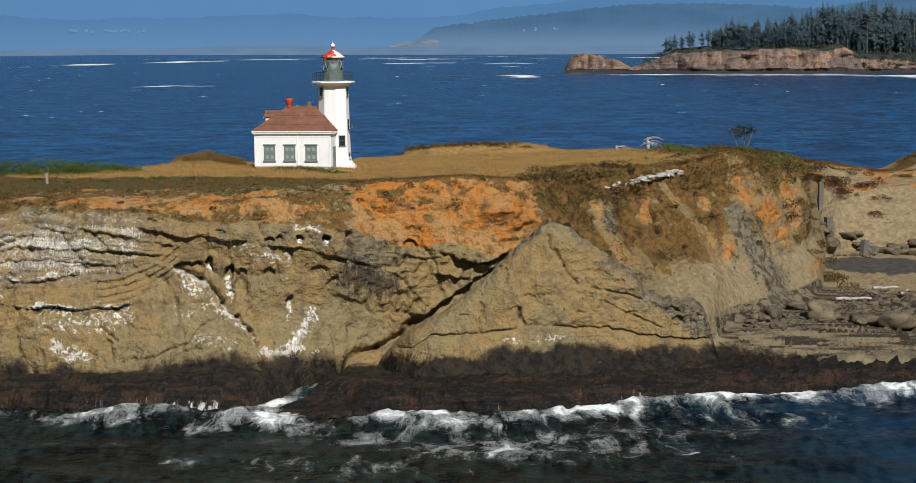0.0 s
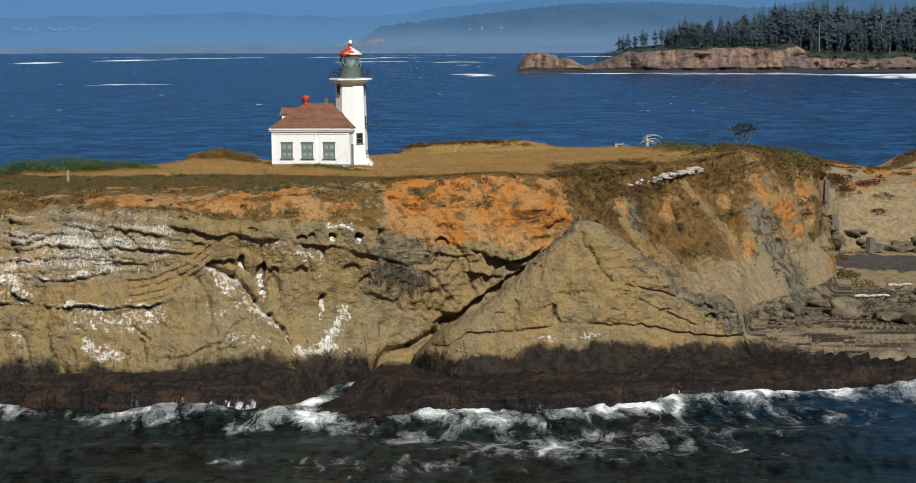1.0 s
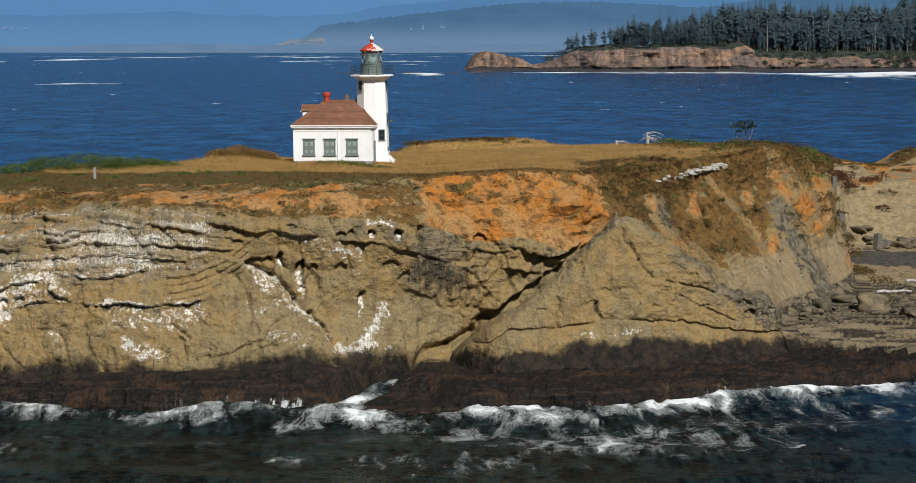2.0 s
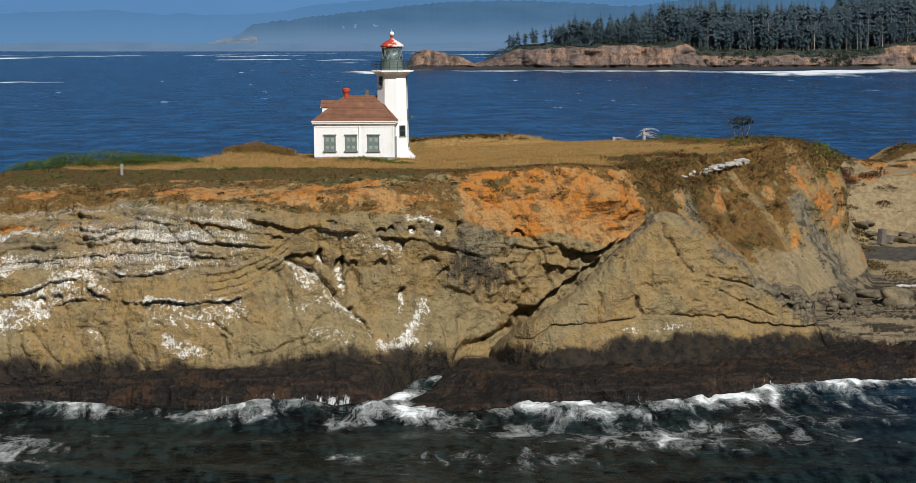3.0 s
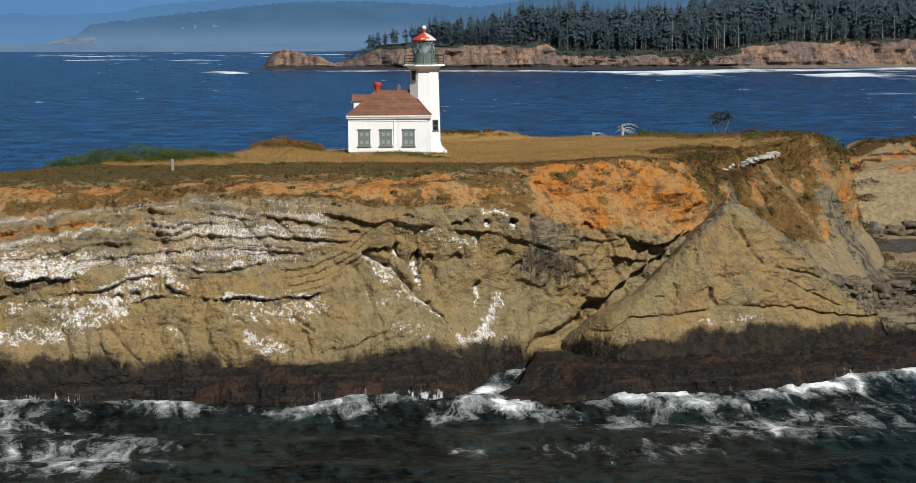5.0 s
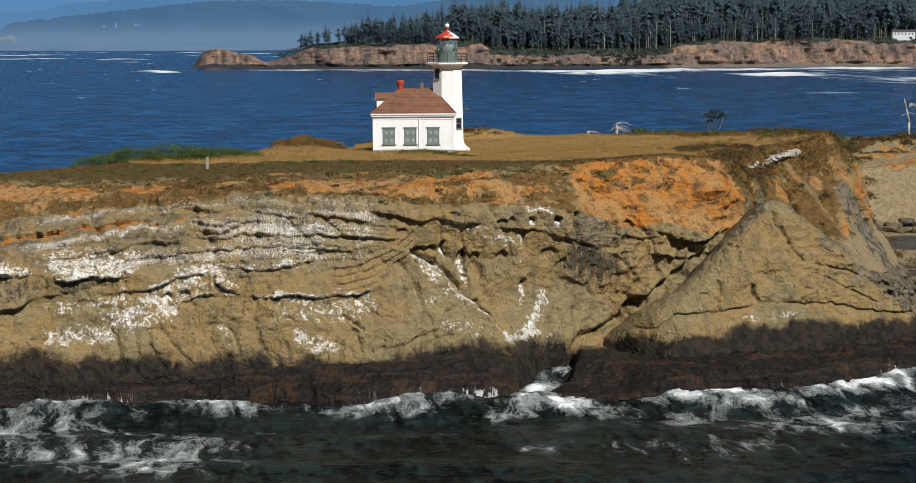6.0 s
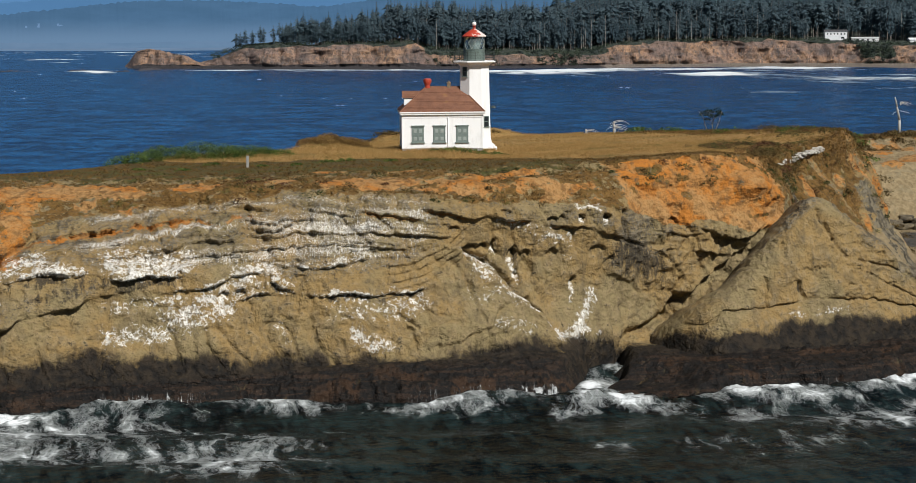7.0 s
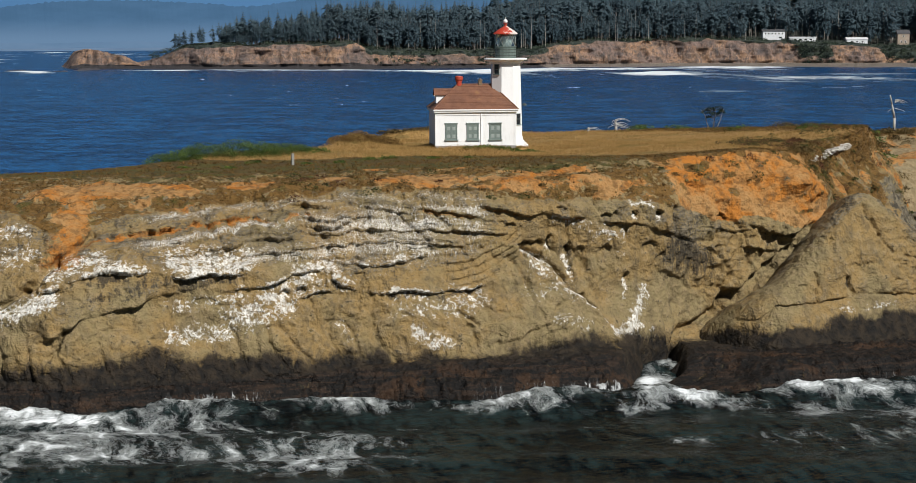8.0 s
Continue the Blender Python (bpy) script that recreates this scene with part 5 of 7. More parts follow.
ridge("backdrop_dunes", -2300, 1500, lambda x: np.interp(x, (-2300, -730, 30, 200, 1500), (3700, 3460, 2840, 2760, 2700)), [(-2300, 9), (-560, 10), (-500, 13), (-350, 15), (-200, 12), (0, 11), (1500, 11)], haze_material("hazed_dune_grass", (0.135, 0.215, 0.335), (0.110, 0.190, 0.305), 4), "hazy dune grass behind the beach", 2, 27, 40, 0.5, 20)
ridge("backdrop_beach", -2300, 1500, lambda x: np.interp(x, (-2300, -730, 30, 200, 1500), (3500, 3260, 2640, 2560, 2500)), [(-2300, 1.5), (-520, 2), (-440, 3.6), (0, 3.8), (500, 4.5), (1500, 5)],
      haze_material("hazed_sand", (0.155, 0.225, 0.33), (0.115, 0.185, 0.295), 3), "long pale beach across the bay", 0.7, 29, 200, 0.3, 20)


def coast_material():
    s = Nodes("far_cliff", 0.95)
    w = s.place()
    m = s.mask("cover")
    n, big = s.noise(s.place((0.25, 0.25, 0.22)), 0.5, 6, 0.65, 0.6), s.noise(s.place((1, 1, 2.5)), 0.035, 4)
    c = s.mix(s.ramp(big, 0.38, 0.62), (0.27, 0.185, 0.15), (0.46, 0.275, 0.165))
    c = s.mix(s.ramp(n, 0.35, 0.6), s.mix(0.75, c, (0.08, 0.068, 0.064)), c)
    crag = s.noise(s.place((0.34, 0.34, 0.10), (0, 6, 0)), 1.0, 6, 0.72, 0.4)
    c = s.mix(s.ramp(crag, 0.50, 0.60, 0.0, 0.8), c, (0.13, 0.11, 0.105))
    c = s.mix(s.ramp(s.noise(s.place((0.02, 0.02, 0.5), (0, 2, 0)), 1.0, 5, 0.65), 0.60, 0.72, 0.0, 0.45), c, (0.40, 0.30, 0.20))
    green = s.mix(s.ramp(s.noise(w, 0.2, 5, 0.7), 0.35, 0.65), (0.026, 0.04, 0.036), (0.055, 0.068, 0.045))
    c = s.mix(s.ramp(s.math("ADD", m[0], s.math("MULTIPLY", s.math("SUBTRACT", n, 0.5), 0.9)), 0.35, 0.6), c, green)
    c = s.mix(s.ramp(s.math("ADD", m[1], s.math("MULTIPLY", s.math("SUBTRACT", n, 0.5), 0.6)), 0.35, 0.6), c, (0.045, 0.04, 0.042))
    c = s.mix(s.ramp(m[2], 0.4, 0.6), c, s.mix(s.ramp(n, 0.3, 0.7), (0.21, 0.17, 0.135), (0.27, 0.225, 0.18)))
    return s.done(c, None, s.math("ADD", n, crag), 1.0, 4.0)


def far_line(xs, *keys, soft=8.0):
    return curve(xs, *keys, soft=soft)


FX = np.arange(-40, 900, 1.0)
far_foot = far_line(FX, (-40, 1640), (36, 1600), (60, 1580), (90, 1562), (140, 1500), (230, 1456), (320, 1450), (420, 1440), (480, 1432), (540, 1412), (580, 1385), (640, 1350), (720, 1320), (900, 1290))
far_shore = far_line(FX, (-40, 1600), (36, 1585), (60, 1566), (90, 1548), (140, 1488), (230, 1444), (320, 1438), (420, 1426), (480, 1412), (520, 1388), (550, 1352), (575, 1310), (620, 1250), (720, 1190), (900, 1120))
far_top = far_line(FX, (-40, -1), (28, -1), (42, 0), (45, 7), (49, 13.4), (58, 14.2), (71, 13.8), (74, 12.0), (84, 11.0), (90, 6.5), (95, 4.5), (104, 8), (120, 16), (135, 18), (220, 19), (240, 20), (252, 15), (300, 13), (380, 13), (395, 17), (420, 19), (520, 20.5), (560, 19), (600, 16), (640, 13), (700, 15), (900, 16), soft=0.9)


def build_coast():
    jag = 5 * fbm(FX * 0.05, 0, 0, 4, 33) + 1.6 * fbm(FX * 0.3, 0, 0, 3, 34)
    top = np.maximum(far_top + 2.0 * fbm(FX * 0.07, 0, 0, 4, 35) * step(6, 12, far_top), -1)
    wood = step(118, 150, FX)
    one = np.ones_like(FX)
    levels = [(far_shore - 30, -3 * one, 6), (far_shore, 0.9 * one, 12), (far_foot + jag, np.minimum(2.8, top), 16), (far_foot + jag + 7, top * 0.62 + 0.8, 14), (far_foot + jag + 13, top, 12),
              (far_foot + 38, top + 2.5 * wood, 10), (far_foot + 130, (top + 9) * step(170, 260, FX) - 2, 10), (far_foot + 420, (top + 44) * step(330, 520, FX) - 4, 0)]
    y, z, v = swept(levels)
    x = np.broadcast_to(FX, y.shape).copy()
    v = np.broadcast_to(v[:, None], y.shape)
    face = step(1.9, 2.3, v) * (1 - step(3.9, 4.3, v))
    y = y - face * (5.0 * fbm(x * 0.07, y * 0.02, z * 0.10, 4, 36, ridged=True) + 3.0 * fbm(x * 0.22, y * 0.05, z * 0.05, 4, 37, ridged=True) + 0.9 * ((z * 0.22 + 0.6 * vnoise(x * 0.05, 0, z * 0.1, 45)) % 1.0))
    y = y + face * (4.5 * np.maximum(0, vnoise(x * 0.035, 0, 0, 38)) + 5 * (1 - np.abs(vnoise(x * 0.06, 0, z * 0.02, 46))) ** 6)
    z = z + step(3.9, 4.5, v) * 1.2 * fbm(x * 0.08, y * 0.08, 0, 3, 39)
    n = fbm(x * 0.06, y * 0.06, z * 0.1, 3, 40)
    green = step(3.75, 4.2, v + 0.5 * n) * step(100, 125, x)
    green = np.maximum(green, step(245, 252, x) * (1 - step(385, 392, x)) * step(3.1, 3.5, v + 0.5 * n))
    green = np.maximum(green, face * (step(568, 576, x) * (1 - step(588, 596, x)) + step(622, 630, x) * (1 - step(650, 660, x))) * step(2.4, 3.0, v + n))
    dark = (1 - step(2.0, 2.35, v + 0.3 * n)) * (1 - step(360, 400, x))
    sand = (1 - step(1.95, 2.1, v)) * step(360, 400, x)
    me = mesh_of("far_coast", np.stack([x, y, z], -1).reshape(-1, 3), grid_faces(*x.shape), coast_material())
    colour_layer(me, "cover", np.stack([green, dark, sand], -1).reshape(-1, 3))
    return tagged(new("far_coast", me), "buff and orange sea cliffs with a wooded top", "cliff", kind="structure")


build_coast()


def leaf_material(name, dark, light, scale=0.6, rough=0.85, thin_share=0.0):
    s = Nodes(name, rough)
    n = s.noise(s.place(), scale, 4)
    isle = s.node("ShaderNodeNewGeometry").outputs["Random Per Island"]
    c = s.mix(s.ramp(n, 0.35, 0.65), dark, light)
    c = s.mix(s.math("MULTIPLY", isle, 0.25), c, tuple(0.45 * v for v in dark))
    s.bsdf.inputs["Specular IOR Level"].default_value = 0.15
    s.done(c)
    if thin_share:
        thin, both = s.node("ShaderNodeBsdfTranslucent"), s.node("ShaderNodeMixShader")
        s.put(thin.inputs["Color"], c)
        s.put(both.inputs[0], thin_share)
        s.put(both.inputs[1], s.bsdf.outputs[0])
        s.put(both.inputs[2], thin.outputs[0])
        s.put(s.tree.nodes["Material Output"].inputs["Surface"], both.outputs[0])
    return s.mat


# pale and bluish: haze over the far forest is put into the needle colour
MAT_NEEDLE = leaf_material("hazed_needles", (0.080, 0.124, 0.150), (0.112, 0.162, 0.185), 0.05, thin_share=0.5)
MAT_TRUNK = plain("grey_bark", (0.16, 0.14, 0.125), 0.9, grain=2.0, vary=0.4)
MAT_DEAD = plain("bleached_wood", (0.46, 0.43, 0.39), 0.85, grain=3.0, vary=0.3)


def conifer(rng, height, spread, bare=0.25, tiers=17, wind=0.0):
    """Points and triangles of a spruce: drooping, ragged branches round a mast."""
    pts, tris = [], []
    for k in range(tiers):
        f = k / (tiers - 1)
        z = height * (bare + (1 - bare) * f)
        r = spread * min(1.0, 0.3 + 1.5 * (1 - f)) * min(1.0, 3.2 * (1 - f) + 0.08) * (0.45 + 1.6 * f if f < 0.35 else 1.0) * rng.uniform(0.35, 1.1)
        count = 6 if f < 0.8 else 4
        turn = rng.uniform(0, 6.28)
        for j in range(count):
            a = turn + 6.283 * j / count + rng.uniform(-0.4, 0.4)
            reach = r * rng.uniform(0.55, 1.2) * (1 + wind * math.cos(a))
            drop = reach * rng.uniform(0.05, 0.45) - 0.04 * height * f
            ca, sa = math.cos(a), math.sin(a)
            half = reach * rng.uniform(0.14, 0.30)
            lift = height * rng.uniform(0.02, 0.055)
            b = len(pts)
            pts += [(0, 0, z + lift), (ca * reach * 0.55 - sa * half, sa * reach * 0.55 + ca * half, z - 0.4 * drop), (ca * reach, sa * reach, z - drop),
                    (ca * reach * 0.55 + sa * half, sa * reach * 0.55 - ca * half, z - 0.4 * drop), (ca * reach * 0.5, sa * reach * 0.5, z + lift * 0.7)]
            tris += [(b, b + 1, b + 4), (b + 1, b + 2, b + 4), (b + 2, b + 3, b + 4), (b + 3, b, b + 4)]
    return np.array(pts), np.array(tris)


def mast(rng, height, r, sides=5):
    pts, tris = [], []
    bend = rng.uniform(-0.02, 0.02) * height
    for f in (0.0, 0.5, 1.0):
        for k in range(sides):
            a = 6.283 * k / sides
            pts.append((math.cos(a) * r * (1 - 0.85 * f) + bend * f * f, math.sin(a) * r * (1 - 0.85 * f), height * f))
    for q in range(2):
        for k in range(sides):
            a, b = q * sides + k, q * sides + (k + 1) % sides
            tris += [(a, b, b + sides), (a, b + sides, a + sides)]
    return np.array(pts), np.array(tris)


def gather(pieces):
    verts, faces, base = [], [], 0
    for p, t in pieces:
        verts.append(p)
        faces.append(t + base)
        base += len(p)
    return np.concatenate(verts), np.concatenate(faces)


def placed(piece, x, y, z, size, turn):
    p, t = piece
    c, s = math.cos(turn), math.sin(turn)
    q = np.stack([p[:, 0] * c - p[:, 1] * s, p[:, 0] * s + p[:, 1] * c, p[:, 2]], -1) * size
    return q + (x, y, z), t


def far_ground(x, d):
    """Ground height d metres behind the far cliff's foot."""
    top, k1, k2 = np.interp(x, FX, far_top), float(step(170, 260, x)), float(step(330, 520, x))
    return float(np.interp(d, (13, 38, 130, 420), (top, top + 2.5, (top + 9) * k1 - 2, (top + 44) * k2 - 4)))


def build_forest():
    rng = random.Random(5)
    kinds = [conifer(rng, 1.0, rng.uniform(0.13, 0.22), rng.uniform(0.05, 0.35), 24, rng.uniform(0, 0.35)) for _ in range(14)]
    masts = [mast(rng, 0.97, 0.010) for _ in range(4)]
    poles = [mast(rng, 0.97, 0.007) for _ in range(4)]
    crowns, trunks, dead = [], [], []
    for _ in range(3300):
        x = 155 + 645 * rng.random() ** 1.15
        d = 22 + 260 * rng.random() ** 1.9
        if 545 < x < 700 and d < 52:
            continue
        if (x < 200 and d > 60) or (x < 420 and d > 125):
            continue
        h = rng.uniform(17, 37) * (0.5 + 0.5 * min(1, (x - 150) / 110)) * (0.72 if d < 34 else 1)
        y, z = float(np.interp(x, FX, far_foot)) + d, far_ground(x, d) - 0.6
        turn = rng.uniform(0, 6.28)
        crowns.append(placed(rng.choice(kinds), x, y, z, h, turn))
        trunks.append(placed(rng.choice(masts), x, y, z, h, turn))
    for _ in range(300):
        x, d = 250 + 510 * rng.random() ** 0.8, rng.uniform(18, 46)
        if 545 < x < 660 and d < 50:
            d += 35
        dead.append(placed(rng.choice(poles), x, float(np.interp(x, FX, far_foot)) + d, far_ground(x, d), rng.uniform(9, 26), 0))
    wood = tagged(new("forest"), "dense dark spruce forest on the far cliff top", "forest", kind="stuff")
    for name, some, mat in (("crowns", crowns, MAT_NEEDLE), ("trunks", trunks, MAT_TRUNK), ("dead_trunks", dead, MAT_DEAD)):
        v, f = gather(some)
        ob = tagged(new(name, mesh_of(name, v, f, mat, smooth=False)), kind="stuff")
        ob.parent = wood


build_forest()


def build_far_tree(x, d, h, spread, bare, seed):
    rng = random.Random(seed)
    tree = tagged(new("far_tree"), "lone dark spruce with a bare lower trunk on the far cliff", "tree", group="trees on the far point")
    tree.matrix_basis = Matrix.Translation((x, float(np.interp(x, FX, far_foot)) + d, far_ground(x, d) - 0.3))
    p, t = conifer(rng, h, spread, bare, 15)
    new("crown", mesh_of("crown", p, t, MAT_NEEDLE, smooth=False)).parent = tree
    p, t = mast(rng, h * 0.97, 0.2)
    new("trunk", mesh_of("trunk", p, t, MAT_TRUNK)).parent = tree


for n, (tx, td, th, ts, tb) in enumerate(((119, 23, 12, 2.6, 0.1), (122, 25, 11, 2.4, 0.12), (125, 24, 13, 2.8, 0.22), (130, 26, 11, 2.5, 0.2), (135, 22, 14, 3.2, 0.3), (138, 30, 12, 2.6, 0.2), (144, 24, 14, 2.8, 0.12),
                                         (149, 28, 16, 3.4, 0.12), (154, 26, 12, 2.6, 0.15), (161, 24, 20, 3.6, 0.25), (166, 28, 22, 3.4, 0.3), (171, 24, 21, 3.6, 0.3))):
    build_far_tree(tx, td, th * 1.1, ts * 1.6, tb * 0.7, 100 + n)

MAT_BUSH = leaf_material("shore_scrub", (0.03, 0.046, 0.04), (0.065, 0.085, 0.055), 0.2)


def tuft_cloud(rng, centres, leaf, count):
    """Many small leaf blades about each (x, y, z, rx, ry, rz)."""
    pts, tris = [], []
    for cx, cy, cz, rx, ry, rz in centres:
        for _ in range(count):
            u, w, r = rng.uniform(0, 6.283), rng.uniform(-0.15, 1), rng.uniform(0.6, 1.05)
            k = math.sqrt(max(0, 1 - w * w)) * r
            p = Vector((cx + rx * k * math.cos(u), cy + ry * k * math.sin(u), cz + rz * w * r))
            a = Vector((rng.uniform(-1, 1), rng.uniform(-1, 1), rng.uniform(-0.4, 1))).normalized() * leaf * rng.uniform(0.6, 1.3)
            b = Vector((rng.uniform(-1, 1), rng.uniform(-1, 1), rng.uniform(-0.5, 0.5))).normalized() * leaf * rng.uniform(0.3, 0.7)
            q = len(pts)
            pts += [p - b, p + b, p + a]
            tris.append((q, q + 1, q + 2))
    return np.array([tuple(v) for v in pts]), np.array(tris)


def build_far_scrub():
    rng = random.Random(8)
    centres = []
    for _ in range(520):
        x = rng.uniform(104, 780)
        d = rng.uniform(14, 36)
        r = rng.uniform(1.2, 3.0)
        centres.append((x, float(np.interp(x, FX, far_foot)) + d, far_ground(x, d), r * 1.5, r, r * rng.uniform(0.5, 1.0)))
    for _ in range(330):
        x = rng.choice((rng.uniform(248, 390), rng.uniform(248, 390), rng.uniform(570, 594), rng.uniform(624, 656)))
        d, top = rng.uniform(0, 13), float(np.interp(x, FX, far_top))
        r = rng.uniform(0.9, 2.0)
        centres.append((x, float(np.interp(x, FX, far_foot)) + d - 2, float(np.interp(d, (0, 7, 13), (2.8, 0.62 * top + 0.8, top))) - 0.3, r * 1.5, r, r))
    v, f = tuft_cloud(rng, centres, 0.8, 60)
    tagged(new("far_scrub", mesh_of("far_scrub", v, f, MAT_BUSH, smooth=False)), "dark green scrub along the far cliff edge", "scrub", kind="stuff")


build_far_scrub()


def build_reef():
    """Low dark rocks that run out from the far point."""
    xs, fs = np.arange(-60, 62, 0.8), np.linspace(-1, 1, 22)
    x, f = np.meshgrid(xs, fs)
    y = np.interp(x, (-60, -20, 30, 62), (1530, 1520, 1490, 1545)) + 16 * f
    z = -1.5 + 4.2 * (1 - f * f) * (0.55 + 0.6 * fbm(x * 0.06, y * 0.05, 0, 4, 301)) + 0.9 * fbm(x * 0.3, y * 0.2, 0, 3, 303, ridged=True)
    me = mesh_of("far_reef", np.stack([x, y, z], -1).reshape(-1, 3), grid_faces(*x.shape), MAT_REEF)
    return tagged(new("far_reef", me), "low dark reef of rocks running out from the far point", "reef", kind="structure")


MAT_REEF = plain("reef_rock", (0.055, 0.05, 0.055), 0.9, grain=0.4, vary=0.4)
build_reef()


# ---- the lighthouse ----
def white_paint():
    s = Nodes("white_paint", 0.55)
    w = s.place()
    boards = s.noise(s.place((0.2, 0.2, 7.0)), 1.0, 2)
    grime = s.noise(s.place((1.2, 1.2, 0.35)), 1.3, 6, 0.65)
    fine = s.noise(w, 9, 5)
    c = s.mix(s.ramp(grime, 0.5, 0.8), (0.86, 0.86, 0.85), (0.70, 0.69, 0.66))
    c = s.mix(s.ramp(fine, 0.3, 0.55), s.mix(0.12, c, (0.5, 0.48, 0.44)), c)
    return s.done(c, None, s.math("ADD", boards, s.math("MULTIPLY", fine, 0.3)), 0.25, 0.02)


def shingle_paint():
    s = Nodes("roof_shingle", 0.9)
    w = s.place()
    course = s.noise(s.place((2.2, 2.2, 0.4)), 4.0, 3)
    n, fine = s.noise(w, 0.9, 5, 0.65), s.noise(w, 12, 3)
    c = s.mix(s.ramp(n, 0.35, 0.65), (0.140, 0.060, 0.034), (0.225, 0.100, 0.054))
    c = s.mix(s.ramp(course, 0.4, 0.7), c, (0.20, 0.095, 0.06))
    c = s.mix(s.ramp(s.noise(w, 0.45, 4, 0.6), 0.6, 0.74), c, (0.30, 0.165, 0.055))
    c = s.mix(s.ramp(fine, 0.62, 0.8), c, (0.34, 0.2, 0.14))
    return s.done(c, None, fine, 0.4, 0.02)


def stained_red():
    """Red paint, streaked white by birds on one side."""
    s = Nodes("stained_red_paint", 0.5)
    n = s.noise(s.place((1.2, 1.2, 0.5)), 1.6, 5, 0.6)
    sep = s.node("ShaderNodeSeparateXYZ")
    s.put(sep.inputs[0], s.place())
    side = s.math("ADD", s.math("MULTIPLY", s.math("SUBTRACT", sep.outputs[0], 8.2), 0.22), s.math("MULTIPLY", s.math("SUBTRACT", sep.outputs[2], 12.6), 0.12))
    f = s.ramp(s.math("ADD", n, side), 0.52, 0.62)
    return s.done(s.mix(f, (0.44, 0.05, 0.025), (0.72, 0.62, 0.58)), None, n, 0.2, 0.02)


MAT_WHITE, MAT_SHINGLE, MAT_STAIN = white_paint(), shingle_paint(), stained_red()
MAT_RED = plain("red_paint", (0.46, 0.06, 0.03), 0.5)
MAT_SHUTTER = plain("grey_green_paint", (0.17, 0.215, 0.195), 0.6, vary=0.2)
MAT_PANEL = plain("light_shutter_panel", (0.30, 0.34, 0.315), 0.6, vary=0.15)
MAT_IRON = plain("green_iron", (0.13, 0.17, 0.15), 0.5, 0.0, vary=0.35)
MAT_RAIL = plain("dark_rail", (0.05, 0.06, 0.055), 0.5, 0.4)
MAT_DARK = plain("dark_opening", (0.022, 0.027, 0.03), 0.25)
MAT_BRICK = plain("old_brick", (0.25, 0.17, 0.10), 0.9, vary=0.5)
MAT_STONE = plain("weathered_concrete", (0.30, 0.29, 0.27), 0.9, vary=0.35)


def glass():
    s = Nodes("lantern_glass", 0.03)
    s.bsdf.inputs["Transmission Weight"].default_value = 0.9
    s.bsdf.inputs["IOR"].default_value = 1.2
    return s.done((0.55, 0.66, 0.66))


MAT_GLASS = glass()

HOUSE = pose(-41.97, 222.61, 19.6, 0, 0, -10.24)
W, D = 8.81, 7.82
lighthouse = tagged(new("lighthouse"), "white lighthouse with a red lantern roof and a red-brown hipped cottage", "lighthouse")
lighthouse.matrix_basis = HOUSE


def lh(name, bm, mat, parent=None, label="", smooth=False):
    return part(name, bm, mat, parent or lighthouse, label, smooth)


bm = bmesh.new()
box(bm, 0, W, 0, D, -0.6, 3.93)
house_wall = lh("house_wall", bm, MAT_WHITE, label="white painted house walls")
bm = bmesh.new()
box(bm, -0.04, W + 0.04, -0.04, D + 0.04, -0.6, 0.12, 0.015)
lh("plinth", bm, MAT_STONE, house_wall)
for x in (0.03, W - 0.03):
    bm = bmesh.new()
    box(bm, x - 0.09, x + 0.09, -0.05, 0.06, 0.1, 3.75, 0.01)
    lh("corner_board", bm, MAT_WHITE, house_wall)
bm = bmesh.new()
box(bm, -0.03, W + 0.03, -0.05, 0.0, 3.45, 3.72, 0.01)
lh("frieze", bm, MAT_WHITE, house_wall)

OX0, OX1, OY0, OY1, EAVE, TOP = -0.24, W + 0.24, -0.26, D + 0.26, 4.08, 6.68
RA, RB, RY = 2.8, 6.62, 3.91
bm = bmesh.new()
box(bm, OX0 + 0.02, OX1 - 0.02, OY0 + 0.02, OY1 - 0.02, 3.78, EAVE)
lh("eave_board", bm, MAT_WHITE)
bm = bmesh.new()
box(bm, OX0 - 0.06, OX1 + 0.06, OY0 - 0.08, OY0 + 0.03, 3.97, 4.1, 0.02)
gutter = lh("gutter", bm, MAT_WHITE, label="white gutter along the eave")
bm = bmesh.new()
rod(bm, (4.98, -0.07, 0.15), (4.98, -0.07, 3.7), 0.045, sides=8)
rod(bm, (4.98, -0.07, 3.68), (4.98, OY0 - 0.02, 4.0), 0.045, sides=8)
lh("downpipe", bm, MAT_WHITE, gutter)


